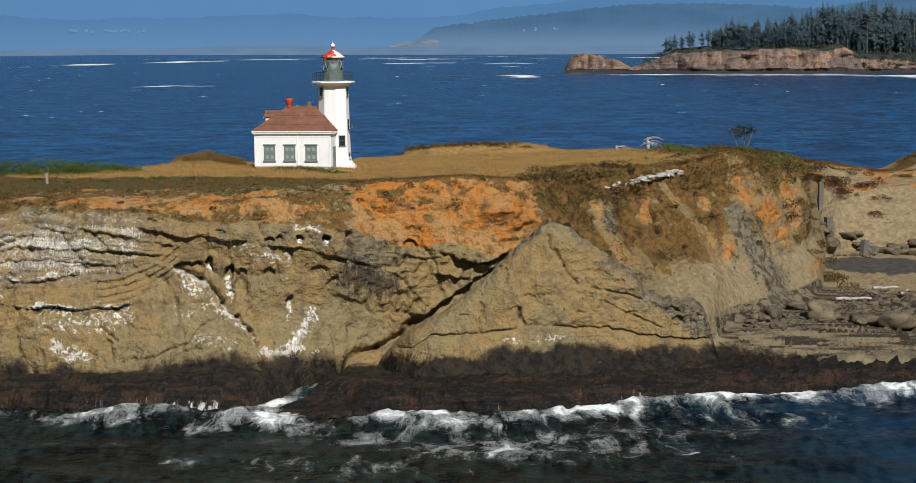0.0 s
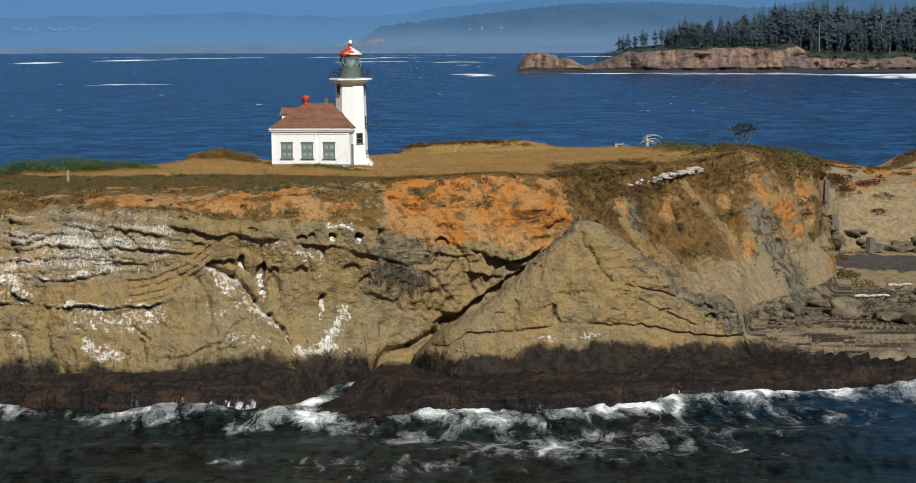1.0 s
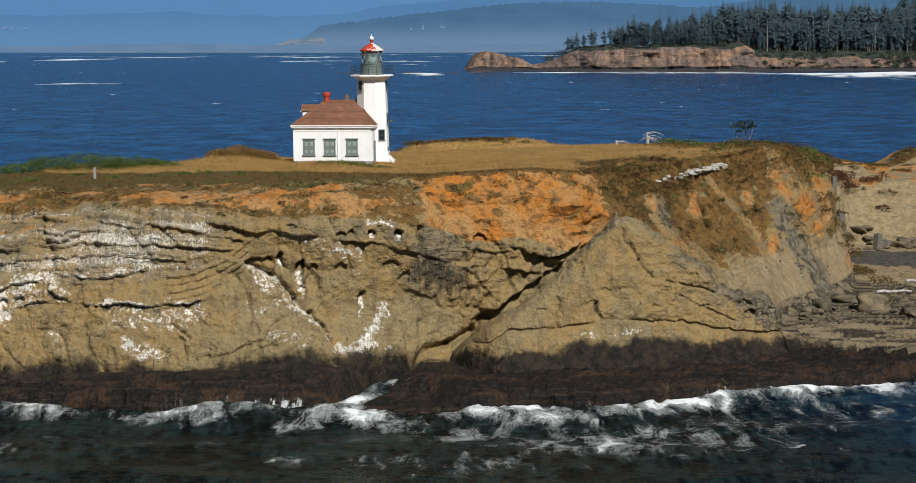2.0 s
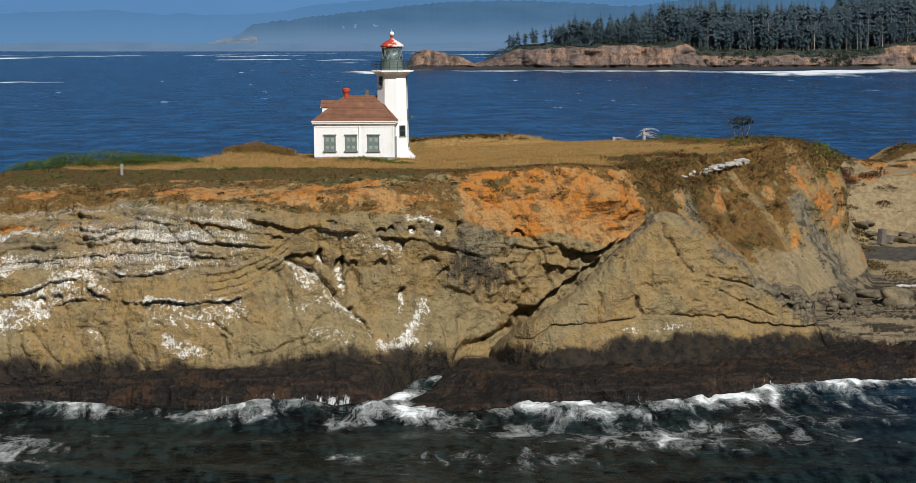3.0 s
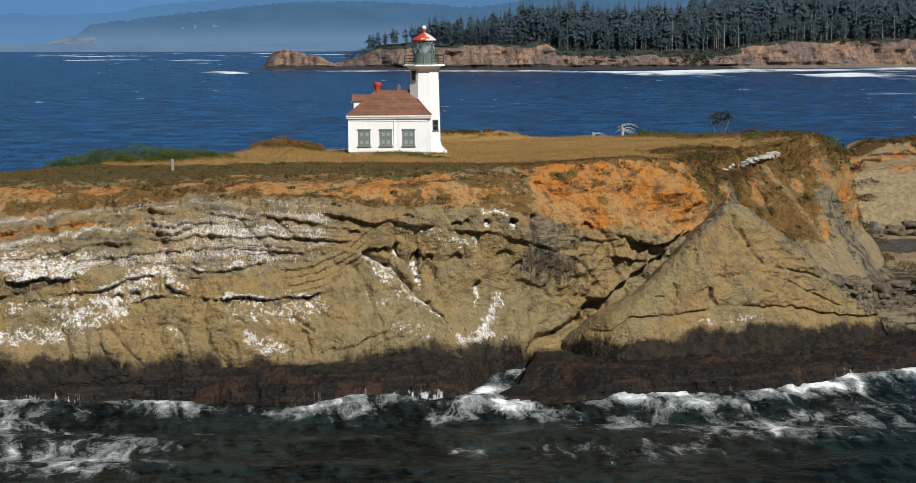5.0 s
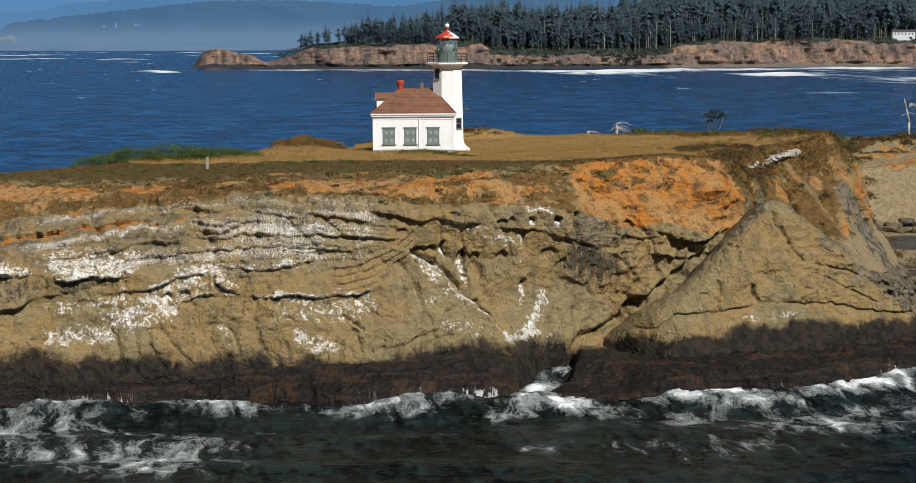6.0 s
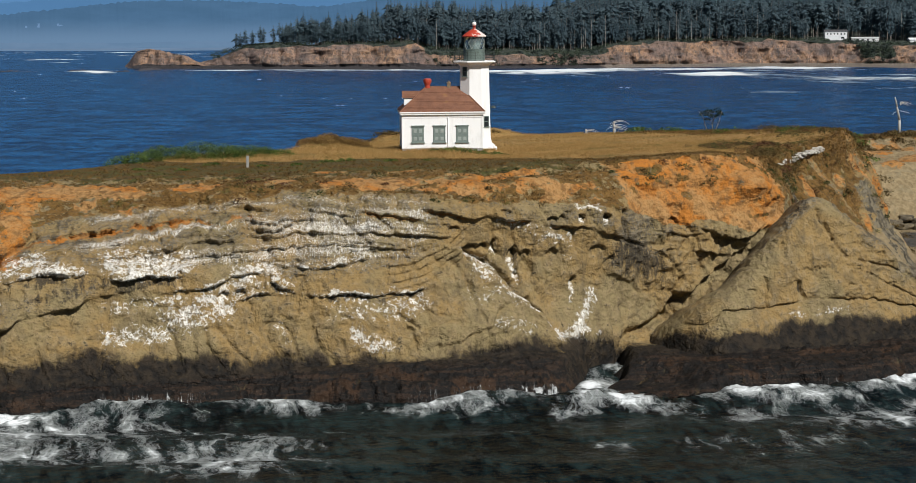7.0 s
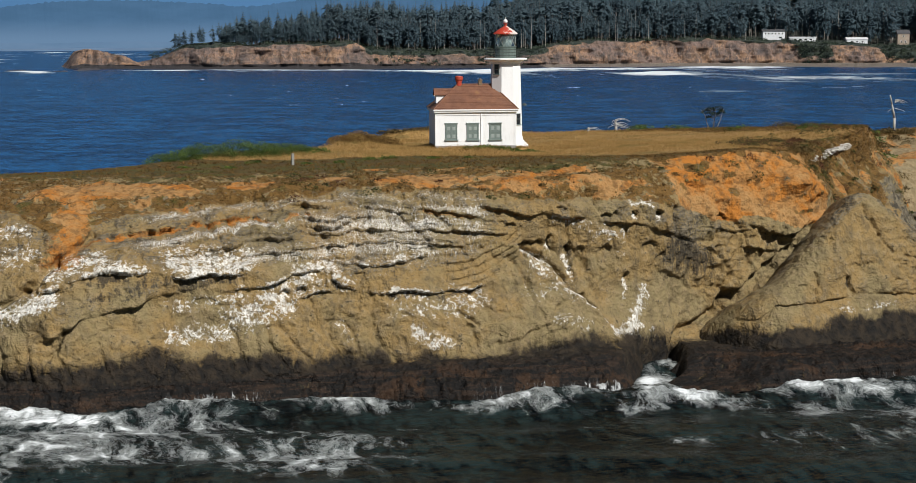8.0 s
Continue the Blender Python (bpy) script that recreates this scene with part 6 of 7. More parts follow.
def courses(parent, a, b, c, d, count, lift=0.03):
    """Rows of shingles from the eave a-b up to the ridge c-d; every course overlaps the next one down."""
    a, b, c, d = (Vector(v) for v in (a, b, c, d))
    n = (b - a).cross(d - a).normalized()
    n = n if n.z > 0 else -n
    for k in range(count):
        f0, f1 = k / count, min(1, (k + 1.15) / count)
        wob = 0.012 * math.sin(k * 2.3)
        p = [a.lerp(d, f0) + n * (lift + wob), b.lerp(c, f0) + n * (lift + wob), b.lerp(c, f1) + n * 0.004, a.lerp(d, f1) + n * 0.004]
        low = [a.lerp(d, f0) - n * 0.01, b.lerp(c, f0) - n * 0.01]
        bm = bmesh.new()
        v = [bm.verts.new(q) for q in p + low]
        bm.faces.new((v[0], v[1], v[2], v[3]))
        bm.faces.new((v[4], v[5], v[1], v[0]))
        part("shingle_course", bm, MAT_SHINGLE, parent)


c0, c1, c2, c3 = (OX0, OY0, EAVE), (OX1, OY0, EAVE), (OX1, OY1, EAVE), (OX0, OY1, EAVE)
r0, r1 = (RA, RY, TOP), (RB, RY, TOP)
bm = bmesh.new()
v = [bm.verts.new(p) for p in (c0, c1, c2, c3, r0, r1)]
for q in ((0, 1, 5, 4), (2, 3, 4, 5), (3, 0, 4), (1, 2, 5), (3, 2, 1, 0)):
    bm.faces.new([v[i] for i in q])
roof = lh("roof", bm, MAT_SHINGLE, label="red-brown shingled hipped roof")
for q in ((c0, c1, r1, r0), (c2, c3, r0, r1), (c3, c0, r0, r0), (c1, c2, r1, r1)):
    courses(roof, *q, 22)
bm = bmesh.new()
for a, b in ((c0, r0), (c1, r1), (c2, r1), (c3, r0), (r0, r1)):
    rod(bm, (a[0], a[1], a[2] + 0.03), (b[0], b[1], b[2] + 0.03), 0.07, sides=6)
lh("hip_cap", bm, MAT_SHINGLE, roof, "ridge and hip caps paler with droppings")

# the small gabled dormer on the side slope
bm = bmesh.new()
box(bm, 0.14, 0.2, RY - 0.86, RY + 0.86, 5.44, 5.54)
dormer = lh("dormer", bm, MAT_WHITE, label="small gabled dormer with white cheeks")
for s in (-1, 1):
    courses(dormer, (0.15, RY + s * 0.85, 5.52), (2.6, RY + s * 0.85, 5.52), (2.6, RY, 6.28), (0.15, RY, 6.28), 6)
bm = bmesh.new()
v = [bm.verts.new(p) for p in ((0.35, RY - 0.72, 4.7), (0.35, RY + 0.72, 4.7), (0.35, RY + 0.72, 5.55), (0.35, RY, 6.2), (0.35, RY - 0.72, 5.55), (2.4, RY - 0.72, 4.7), (2.4, RY + 0.72, 4.7), (2.4, RY + 0.72, 5.55), (2.4, RY, 6.2), (2.4, RY - 0.72, 5.55))]
bm.faces.new(v[:5])
bm.faces.new(v[9:4:-1])
for i in range(5):
    bm.faces.new((v[i], v[(i + 1) % 5], v[5 + (i + 1) % 5], v[5 + i]))
bmesh.ops.recalc_face_normals(bm, faces=bm.faces)
lh("cheek", bm, MAT_WHITE, dormer)

bm = bmesh.new()
lathe(bm, ((0.3, 6.55), (0.3, 6.95), (0.35, 7.0), (0.35, 7.08), (0.42, 7.16), (0.45, 7.28), (0.45, 7.52), (0.40, 7.6), (0.15, 7.64)), 16, centre=(2.98, RY))
lh("roof_vent", bm, MAT_RED, label="red roof vent with a wide cap", smooth=False)
bm = bmesh.new()
box(bm, 5.15, 5.55, RY - 0.2, RY + 0.2, 6.5, 7.1, 0.02)
box(bm, 5.11, 5.59, RY - 0.24, RY + 0.24, 7.1, 7.2, 0.02)
lathe(bm, ((0.12, 7.2), (0.1, 7.34), (0.1, 7.36)), 8, centre=(5.35, RY))
lh("chimney", bm, MAT_BRICK, label="short brown brick chimney")


def shuttered_window(x):
    z0, z1 = 0.8, 2.52
    bm = bmesh.new()
    box(bm, x - 0.66, x - 0.55, -0.075, 0.0, z0, z1, 0.01)
    box(bm, x + 0.55, x + 0.66, -0.075, 0.0, z0, z1, 0.01)
    box(bm, x - 0.66, x + 0.66, -0.075, 0.0, z1 - 0.1, z1, 0.01)
    frame_ob = lh("window", bm, MAT_SHUTTER, label="window closed by grey-green panelled boards")
    bm = bmesh.new()
    box(bm, x - 0.74, x + 0.74, -0.12, 0.0, z1, z1 + 0.11, 0.015)
    lh("lintel", bm, MAT_SHUTTER, frame_ob)
    bm = bmesh.new()
    box(bm, x - 0.76, x + 0.76, -0.14, 0.0, z0 - 0.13, z0, 0.015)
    lh("sill", bm, MAT_SHUTTER, frame_ob)
    bm = bmesh.new()
    box(bm, x - 0.55, x + 0.55, -0.035, 0.0, z0, z1 - 0.1)
    box(bm, x - 0.045, x + 0.045, -0.06, -0.03, z0, z1 - 0.1)
    box(bm, x - 0.55, x + 0.55, -0.055, -0.03, (z0 + z1) / 2 - 0.11, (z0 + z1) / 2 - 0.02)
    lh("shutter", bm, MAT_SHUTTER, frame_ob)
    for px in (x - 0.29, x + 0.29):
        for pz in (z0 + 0.38, z1 - 0.50):
            bm = bmesh.new()
            box(bm, px - 0.17, px + 0.17, -0.052, -0.03, pz - 0.19, pz + 0.19, 0.008)
            box(bm, px - 0.08, px + 0.08, -0.075, -0.045, pz - 0.09, pz + 0.09, 0.008)
            part("panel", bm, MAT_PANEL, frame_ob, "pale raised square panel")


for wx in (1.70, 4.05, 6.55):
    shuttered_window(wx)

# door and lamp on the end wall beside the tower
bm = bmesh.new()
box(bm, W - 0.02, W + 0.05, 0.95, 1.05, -0.1, 2.25)
box(bm, W - 0.02, W + 0.05, 1.95, 2.05, -0.1, 2.25)
box(bm, W - 0.02, W + 0.05, 0.95, 2.05, 2.15, 2.3)
door = lh("door", bm, MAT_SHUTTER, label="grey-green side door beside the tower")
bm = bmesh.new()
box(bm, W - 0.01, W + 0.025, 1.05, 1.95, -0.05, 2.15)
box(bm, W + 0.02, W + 0.045, 1.15, 1.85, 0.2, 0.95)
box(bm, W + 0.02, W + 0.045, 1.15, 1.85, 1.15, 1.95)
lh("leaf", bm, MAT_SHUTTER, door)

TX, TY = 8.2, 3.96
K8 = 1 / math.cos(math.pi / 8)
bm = bmesh.new()
lathe(bm, ((2.0 * K8, -0.8), (1.98 * K8, 0.1), (1.9 * K8, 0.25), (1.78 * K8, 0.9), (1.735 * K8, 1.0), (1.56 * K8, 8.75), (1.56 * K8, 9.0), (1.66 * K8, 9.04), (1.68 * K8, 9.14), (1.95 * K8, 9.3), (2.0 * K8, 9.38)), 8, math.pi / 8, (TX, TY))
tower = lh("tower", bm, MAT_WHITE, label="white eight-sided tapering tower")
bm = bmesh.new()
lathe(bm, ((2.2 * K8, 9.36), (2.28 * K8, 9.4), (2.28 * K8, 9.52), (2.22 * K8, 9.56)), 8, math.pi / 8, (TX, TY))
gallery = lh("gallery", bm, MAT_WHITE, label="overhanging gallery deck with an iron railing")
for k in range(16):
    a = math.pi / 8 + k * math.pi / 8
    r = 2.17 * (K8 if k % 2 == 0 else 1.0)
    bm = bmesh.new()
    rod(bm, (TX + r * math.cos(a), TY + r * math.sin(a), 9.55), (TX + r * math.cos(a), TY + r * math.sin(a), 10.55), 0.028, sides=6)
    lh("railing_post", bm, MAT_RAIL, gallery)
for z in (10.53, 10.2, 9.88):
    bm = bmesh.new()
    for k in range(8):
        a, b = math.pi / 8 + k * math.pi / 4, math.pi / 8 + (k + 1) * math.pi / 4
        r = 2.17 * K8
        rod(bm, (TX + r * math.cos(a), TY + r * math.sin(a), z), (TX + r * math.cos(b), TY + r * math.sin(b), z), 0.022, sides=6)
    lh("rail", bm, MAT_RAIL, gallery)


def tower_window(facet, z0, z1, half, hood=False):
    """A dark sash in one of the tower's eight sides; facet in degrees from the building's own x."""
    a = radians(facet)
    r = 1.735 + (1.56 - 1.735) * ((z0 + z1) / 2 - 1.0) / 7.75
    m = Matrix.Translation((TX, TY, 0)) @ Matrix.Rotation(a, 4, "Z") @ Matrix.Translation((r, 0, 0))
    bm = bmesh.new()
    for x0, x1, q0, q1 in ((-half - 0.07, -half, z0, z1), (half, half + 0.07, z0, z1), (-half - 0.07, half + 0.07, z1, z1 + 0.07)):
        box(bm, -0.1, 0.05, x0, x1, q0, q1)
    box(bm, -0.1, 0.13, -half - 0.12, half + 0.12, z0 - 0.09, z0, 0.01)
    ob = lh("tower_window", bm, MAT_SHUTTER, label="narrow dark tower window with a grey-green sill")
    ob.matrix_basis = m
    bm = bmesh.new()
    box(bm, -0.1, 0.015, -half, half, z0, z1)
    part("pane", bm, MAT_DARK, ob)
    bm = bmesh.new()
    box(bm, 0.0, 0.035, -half, half, (z0 + z1) / 2 - 0.025, (z0 + z1) / 2 + 0.025)
    part("sash_bar", bm, MAT_SHUTTER, ob)
    if hood:
        bm = bmesh.new()
        rod(bm, (0, 0, z0 + 0.35), (0.4, 0, z0 + 0.35), 0.04)
        lathe(bm, ((0.3, z0 + 0.2), (0.24, z0 + 0.32), (0.06, z0 + 0.5)), 12, centre=(0.45, 0))
        part("lamp_hood", bm, MAT_RAIL, ob, "dark lamp hood on a bracket")


tower_window(-135, 7.85, 8.85, 0.27)
tower_window(0, 7.85, 8.85, 0.27)
tower_window(-45, 2.3, 3.4, 0.36)
tower_window(0, 4.1, 5.2, 0.3, hood=True)
tower_window(0, 0.75, 1.4, 0.25)
bm = bmesh.new()
for k in range(3):
    box(bm, TX + 1.5, TX + 2.45 - 0.2 * k, TY - 0.6, TY + 0.6, -0.6 + 0.2 * k, 0.02 + 0.2 * k, 0.02)
lh("step", bm, MAT_WHITE, tower, "white steps at the tower's foot")

bm = bmesh.new()
lathe(bm, ((1.22, 9.56), (1.22, 9.66), (1.17, 9.7), (1.17, 10.72), (1.23, 10.76), (1.23, 10.86)), 20, 0, (TX, TY))
lantern = lh("lantern", bm, MAT_IRON, label="green iron lantern room", smooth=False)
bm = bmesh.new()
lathe(bm, ((1.12, 10.86), (1.12, 12.2)), 20, 0, (TX, TY))
pane = lh("glazing", bm, MAT_GLASS, lantern, "lantern glass", smooth=True)
pane.visible_shadow = False
for s in (-1, 1):
    for k in range(10):
        bm = bmesh.new()
        a, b = k * math.pi / 5, k * math.pi / 5 + s * math.pi / 5
        m = (a + b) / 2
        p = [(TX + 1.14 * math.cos(q), TY + 1.14 * math.sin(q), z) for q, z in ((a, 10.86), (m, 11.53), (b, 12.2))]
        rod(bm, p[0], p[1], 0.022, sides=5)
        rod(bm, p[1], p[2], 0.022, sides=5)
        lh("glazing_bar", bm, MAT_PANEL, lantern)
bm = bmesh.new()
lathe(bm, ((0.3, 10.6), (0.5, 10.9), (0.62, 11.2), (0.66, 11.5), (0.6, 11.85), (0.4, 12.1), (0.2, 12.2)), 16, 0, (TX, TY))
lh("lens", bm, plain("lens_glass", (0.30, 0.36, 0.36), 0.15), lantern, "grey glass lens inside the lantern", smooth=True)
bm = bmesh.new()
lathe(bm, ((1.2, 12.16), (1.34, 12.2), (1.36, 12.28), (0.95, 12.6), (0.55, 12.86), (0.28, 13.0), (0.22, 13.06)), 20, 0, (TX, TY))
cap = lh("lantern_roof", bm, MAT_STAIN, lantern, "red conical lantern roof streaked white")
bm = bmesh.new()
lathe(bm, ((0.2, 13.0), (0.16, 13.15), (0.16, 13.34), (0.24, 13.38), (0.24, 13.42)), 14, 0, (TX, TY))
lh("vent_neck", bm, MAT_RED, lantern)
bm = bmesh.new()
bmesh.ops.create_uvsphere(bm, u_segments=16, v_segments=10, radius=0.25, matrix=Matrix.Translation((TX, TY, 13.6)))
rod(bm, (TX, TY, 13.8), (TX, TY, 14.05), 0.02)
lh("vent_ball", bm, MAT_WHITE, lantern, "white ball vent", smooth=True)


# ---- plants and loose things on the headland ----
_gx, _gy, _gz = GROUND[..., 0], GROUND[..., 1], GROUND[..., 2]


def ground_at(x, y):
    """Height of the ground at a place on the turf or the shelf: the highest point nearby."""
    d = (_gx - x) ** 2 + (_gy - y) ** 2
    k = np.argsort(d, axis=None)[:4]
    return float(_gz.ravel()[k].max())


def sample_ground(rng, weight, count):
    """Random points of the ground, drawn by weight and by area."""
    du = np.linalg.norm(np.gradient(GROUND, axis=1), axis=-1)
    dv = np.linalg.norm(np.gradient(GROUND, axis=0), axis=-1)
    p = (weight * du * dv).ravel()
    k = rng.choice(p.size, size=count, p=p / p.sum())
    pts = GROUND.reshape(-1, 3)[k]
    return pts + rng.uniform(-0.12, 0.12, pts.shape) * (1, 1, 0)


def blades(rng, roots, height, width, per, lean=0.35):
    """Upright narrow triangles, several to a root."""
    n = len(roots) * per
    base = np.repeat(roots, per, axis=0) + rng.normal(0, 1, (n, 3)) * (0.10, 0.10, 0)
    h = height * rng.uniform(0.55, 1.25, (n, 1))
    a = rng.uniform(0, 6.283, n)
    side = np.stack([np.cos(a), np.sin(a), 0 * a], -1) * width * rng.uniform(0.6, 1.3, (n, 1))
    tip = base + np.concatenate([rng.normal(0, lean, (n, 2)) * h, h], 1)
    base = base - (0, 0, 0.05)
    v = np.stack([base - side, base + side, tip], 1).reshape(-1, 3)
    return v, np.arange(3 * n).reshape(-1, 3)


def blade_material(name, low, high, green=None, scale=0.25):
    s = Nodes(name, 0.8)
    isle = s.node("ShaderNodeNewGeometry").outputs["Random Per Island"]
    n = s.noise(s.place(), scale, 4, 0.6)
    c = s.mix(isle, low, high)
    if green:
        c = s.mix(s.ramp(n, 0.52, 0.68), c, green)
    s.bsdf.inputs["Specular IOR Level"].default_value = 0.2
    return s.done(c)


nrng = np.random.default_rng(12)
_n3 = fbm(_gx * 0.2, _gy * 0.2, 0, 3, 101)
_lawn = step(11.9, 12.3, GV) * (1 - step(12.97, 13.02, GV)) * (_gz > 13)
_rim = step(12.7, 12.97, GV) * (1 - step(12.97, 13.02, GV))
near_lawn = _lawn * _cover[..., 1] * (1 - 0.8 * step(215, 260, _gy)) * (0.4 + step(-0.2, 0.4, _n3))
v, f = blades(nrng, sample_ground(nrng, near_lawn + 0.4 * _rim * _cover[..., 1], 40000), 0.30, 0.022, 4, 0.5)
tagged(new("dry_grass", mesh_of("dry_grass", v, f, blade_material("dry_grass", (0.225, 0.128, 0.040), (0.42, 0.27, 0.10), (0.185, 0.135, 0.043)), smooth=False)), "tall straw-coloured dry grass on the headland", "grass", kind="stuff")
low_scrub = (_rock[..., 2] + 0.35 * _turf[..., 0]) * step(9.3, 10.2, GV) * (1 - step(12.7, 12.95, GV)) * (1 - _cover[..., 1])
v, f = blades(nrng, sample_ground(nrng, low_scrub, 30000), 0.17, 0.05, 4, 0.9)
tagged(new("low_scrub", mesh_of("low_scrub", v, f, blade_material("low_scrub", (0.070, 0.040, 0.011), (0.190, 0.106, 0.030), (0.085, 0.080, 0.020)), smooth=False)), "low brown and olive scrub on the banks and the hill", "scrub", kind="stuff")

MAT_GREEN = leaf_material("green_leaves", (0.038, 0.066, 0.014), (0.11, 0.155, 0.032), 1.2)
MAT_OLIVE = leaf_material("olive_leaves", (0.06, 0.043, 0.016), (0.14, 0.095, 0.034), 1.2)
MAT_DUSK = leaf_material("dull_green_leaves", (0.028, 0.036, 0.012), (0.07, 0.078, 0.024), 1.2)
MAT_RUST = leaf_material("rusty_leaves", (0.06, 0.025, 0.014), (0.13, 0.06, 0.03), 1.2)


def bush(name, label, centres, leaf, count, mat, seed, group=""):
    """centres: x, y, half width, half depth, height of each mound of leaves; it stands on the ground there."""
    rng = random.Random(seed)
    mounds = [(x, y, ground_at(x, y) - 0.1, rx, ry, h) for x, y, rx, ry, h in centres]
    v, f = tuft_cloud(rng, mounds, leaf, count)
    return tagged(new(name, mesh_of(name, v, f, mat, smooth=False)), label, "bush", group)


rng = random.Random(21)
bush("bush", "broad low bright green bush at the rim of the headland", [(-75 + 1.25 * k + rng.uniform(-0.4, 0.4), 214.5 + 0.42 * k + rng.uniform(-1, 1), rng.uniform(1.4, 2.2), rng.uniform(1.2, 1.8), rng.uniform(1.6, 2.2) * (1 - abs(k - 8) / 13)) for k in range(16)],
     0.13, 1500, MAT_GREEN, 22)
bush("bush", "low green bush along the foot of the white wall", [(-39 + 0.75 * k, 220.8 - 0.13 * k + rng.uniform(-0.3, 0.2), 0.7, 0.5, rng.uniform(0.25, 0.5)) for k in range(12)], 0.13, 240, MAT_GREEN, 23)
bush("bush", "brown grassy hummock beside the house", [(-52 + 1.1 * k, 230 + rng.uniform(-1, 1), 1.6, 1.6, rng.uniform(0.7, 1.1)) for k in range(7)], 0.13, 2200, blade_material("hummock_grass", (0.12, 0.070, 0.020), (0.23, 0.14, 0.045)), 24)
bush("bush", "rusty dark bush standing in dry grass", [(-3.0, 214.8, 1.0, 0.7, 0.8), (-2.2, 215.0, 0.7, 0.6, 0.6)], 0.16, 420, MAT_RUST, 25)
for n, (bx, by, br) in enumerate(((-53, 208.6, 0.8), (-51, 208.8, 0.9), (-64.4, 210.5, 0.8), (-56.3, 207.2, 0.6), (-60, 206, 0.6), (-47, 206, 0.7), (-68, 204, 0.7), (-43, 207, 0.5), (-72, 207, 0.6))):
    bush("bush", "small green bush in the turf", [(bx, by, br, br * 0.7, br * 0.5), (bx + br * 0.7, by + 0.2, br * 0.7, br * 0.6, br * 0.4)], 0.14, 200, MAT_GREEN, 30 + n, "small bushes in the turf")
bush("bush", "dark green mat along the crumbling edge", [(-12.5 + 1.1 * k, 195.5 + 1.55 * k, 1.0, 0.8, rng.uniform(0.3, 0.6)) for k in range(11)], 0.16, 220, MAT_OLIVE, 41)
bush("bush", "dark olive brush on the hill's back slope", [(rng.uniform(12, 27), 228 + 2.2 * (k % 12) + rng.uniform(0, 8), rng.uniform(1.0, 2.2), 1.2, rng.uniform(0.4, 1.0)) for k in range(44)], 0.22, 170, MAT_OLIVE, 42)
bush("bush", "green brush on top of the hill", [(rng.uniform(8, 27), rng.uniform(233, 300), rng.uniform(1.2, 2.4), 1.4, rng.uniform(0.4, 0.9)) for k in range(26)], 0.24, 170, MAT_GREEN, 43)
bush("bush", "olive brush round a white ruin at the cove's far edge", [(rng.uniform(48, 62), rng.uniform(298, 308), rng.uniform(1.0, 1.8), 1.4, rng.uniform(0.4, 0.9)) for k in range(22)], 0.26, 200, MAT_OLIVE, 44)

bush("bush", "dark low hedge along a grassy bank at the rim", [(-32 + 1.0 * k, 302.5 + rng.uniform(-0.4, 0.4), 0.9, 0.7, rng.uniform(0.35, 0.7)) for k in range(23)], 0.2, 150, MAT_OLIVE, 45)
bush("bush", "brown dry brush on the cove's cliff", [(rng.uniform(29, 40), rng.uniform(274, 284), rng.uniform(0.9, 1.8), 1.0, rng.uniform(0.5, 1.0)) for k in range(22)], 0.24, 170, MAT_RUST, 46)
bush("bush", "olive brush along the top of the cove's cliff", [(30 + 1.3 * k + rng.uniform(-0.5, 0.5), 287 + 0.5 * k + rng.uniform(-2, 2), rng.uniform(0.8, 1.5), 1.2, rng.uniform(0.3, 0.6)) for k in range(26)], 0.2, 170, MAT_OLIVE, 47)


def slope_bushes():
    """Clumps on the steep side of the hill, each one a plant."""
    pick = np.random.default_rng(77)
    w = step(-13, -8, _gx) * (1 - step(18, 22, _gx)) * step(190, 196, _gy) * (_gz > 9.5) * (GV < 12.2) * (0.15 + _rock[..., 2])
    w = w + 0.22 * (_gx < -13) * (_gx > -70) * (_gz > 15.5) * (GV > 9.4) * (GV < 11.9)
    spots = sample_ground(pick, w * (1 + 2.5 * (1 - step(-2, 2, _gx)) * step(14, 15.5, _gz)), 330)
    r = random.Random(78)
    for n, p in enumerate(spots):
        size = r.uniform(0.35, 1.0)
        v, f = tuft_cloud(r, [(0, 0, -0.1, size, size, size * 0.7)], 0.15, 110)
        kind = (MAT_DUSK, MAT_RUST, MAT_OLIVE, MAT_DUSK, MAT_OLIVE)[n % 5]
        ob = tagged(new("shrub", mesh_of("shrub", v, f, kind, smooth=False)), ("green shrub clinging to the slope", "rusty brown shrub clinging to the slope", "olive-brown shrub clinging to the slope", "green shrub clinging to the slope", "olive-brown shrub clinging to the slope")[n % 5], "shrub", "shrubs on the hillside")
        ob.location = p


slope_bushes()


def limb(bm, pts, r0, r1):
    for k, (a, b) in enumerate(zip(pts, pts[1:])):
        f0, f1 = k / (len(pts) - 1), (k + 1) / (len(pts) - 1)
        rod(bm, a, b, r0 + (r1 - r0) * f0, r0 + (r1 - r0) * f1, 6)


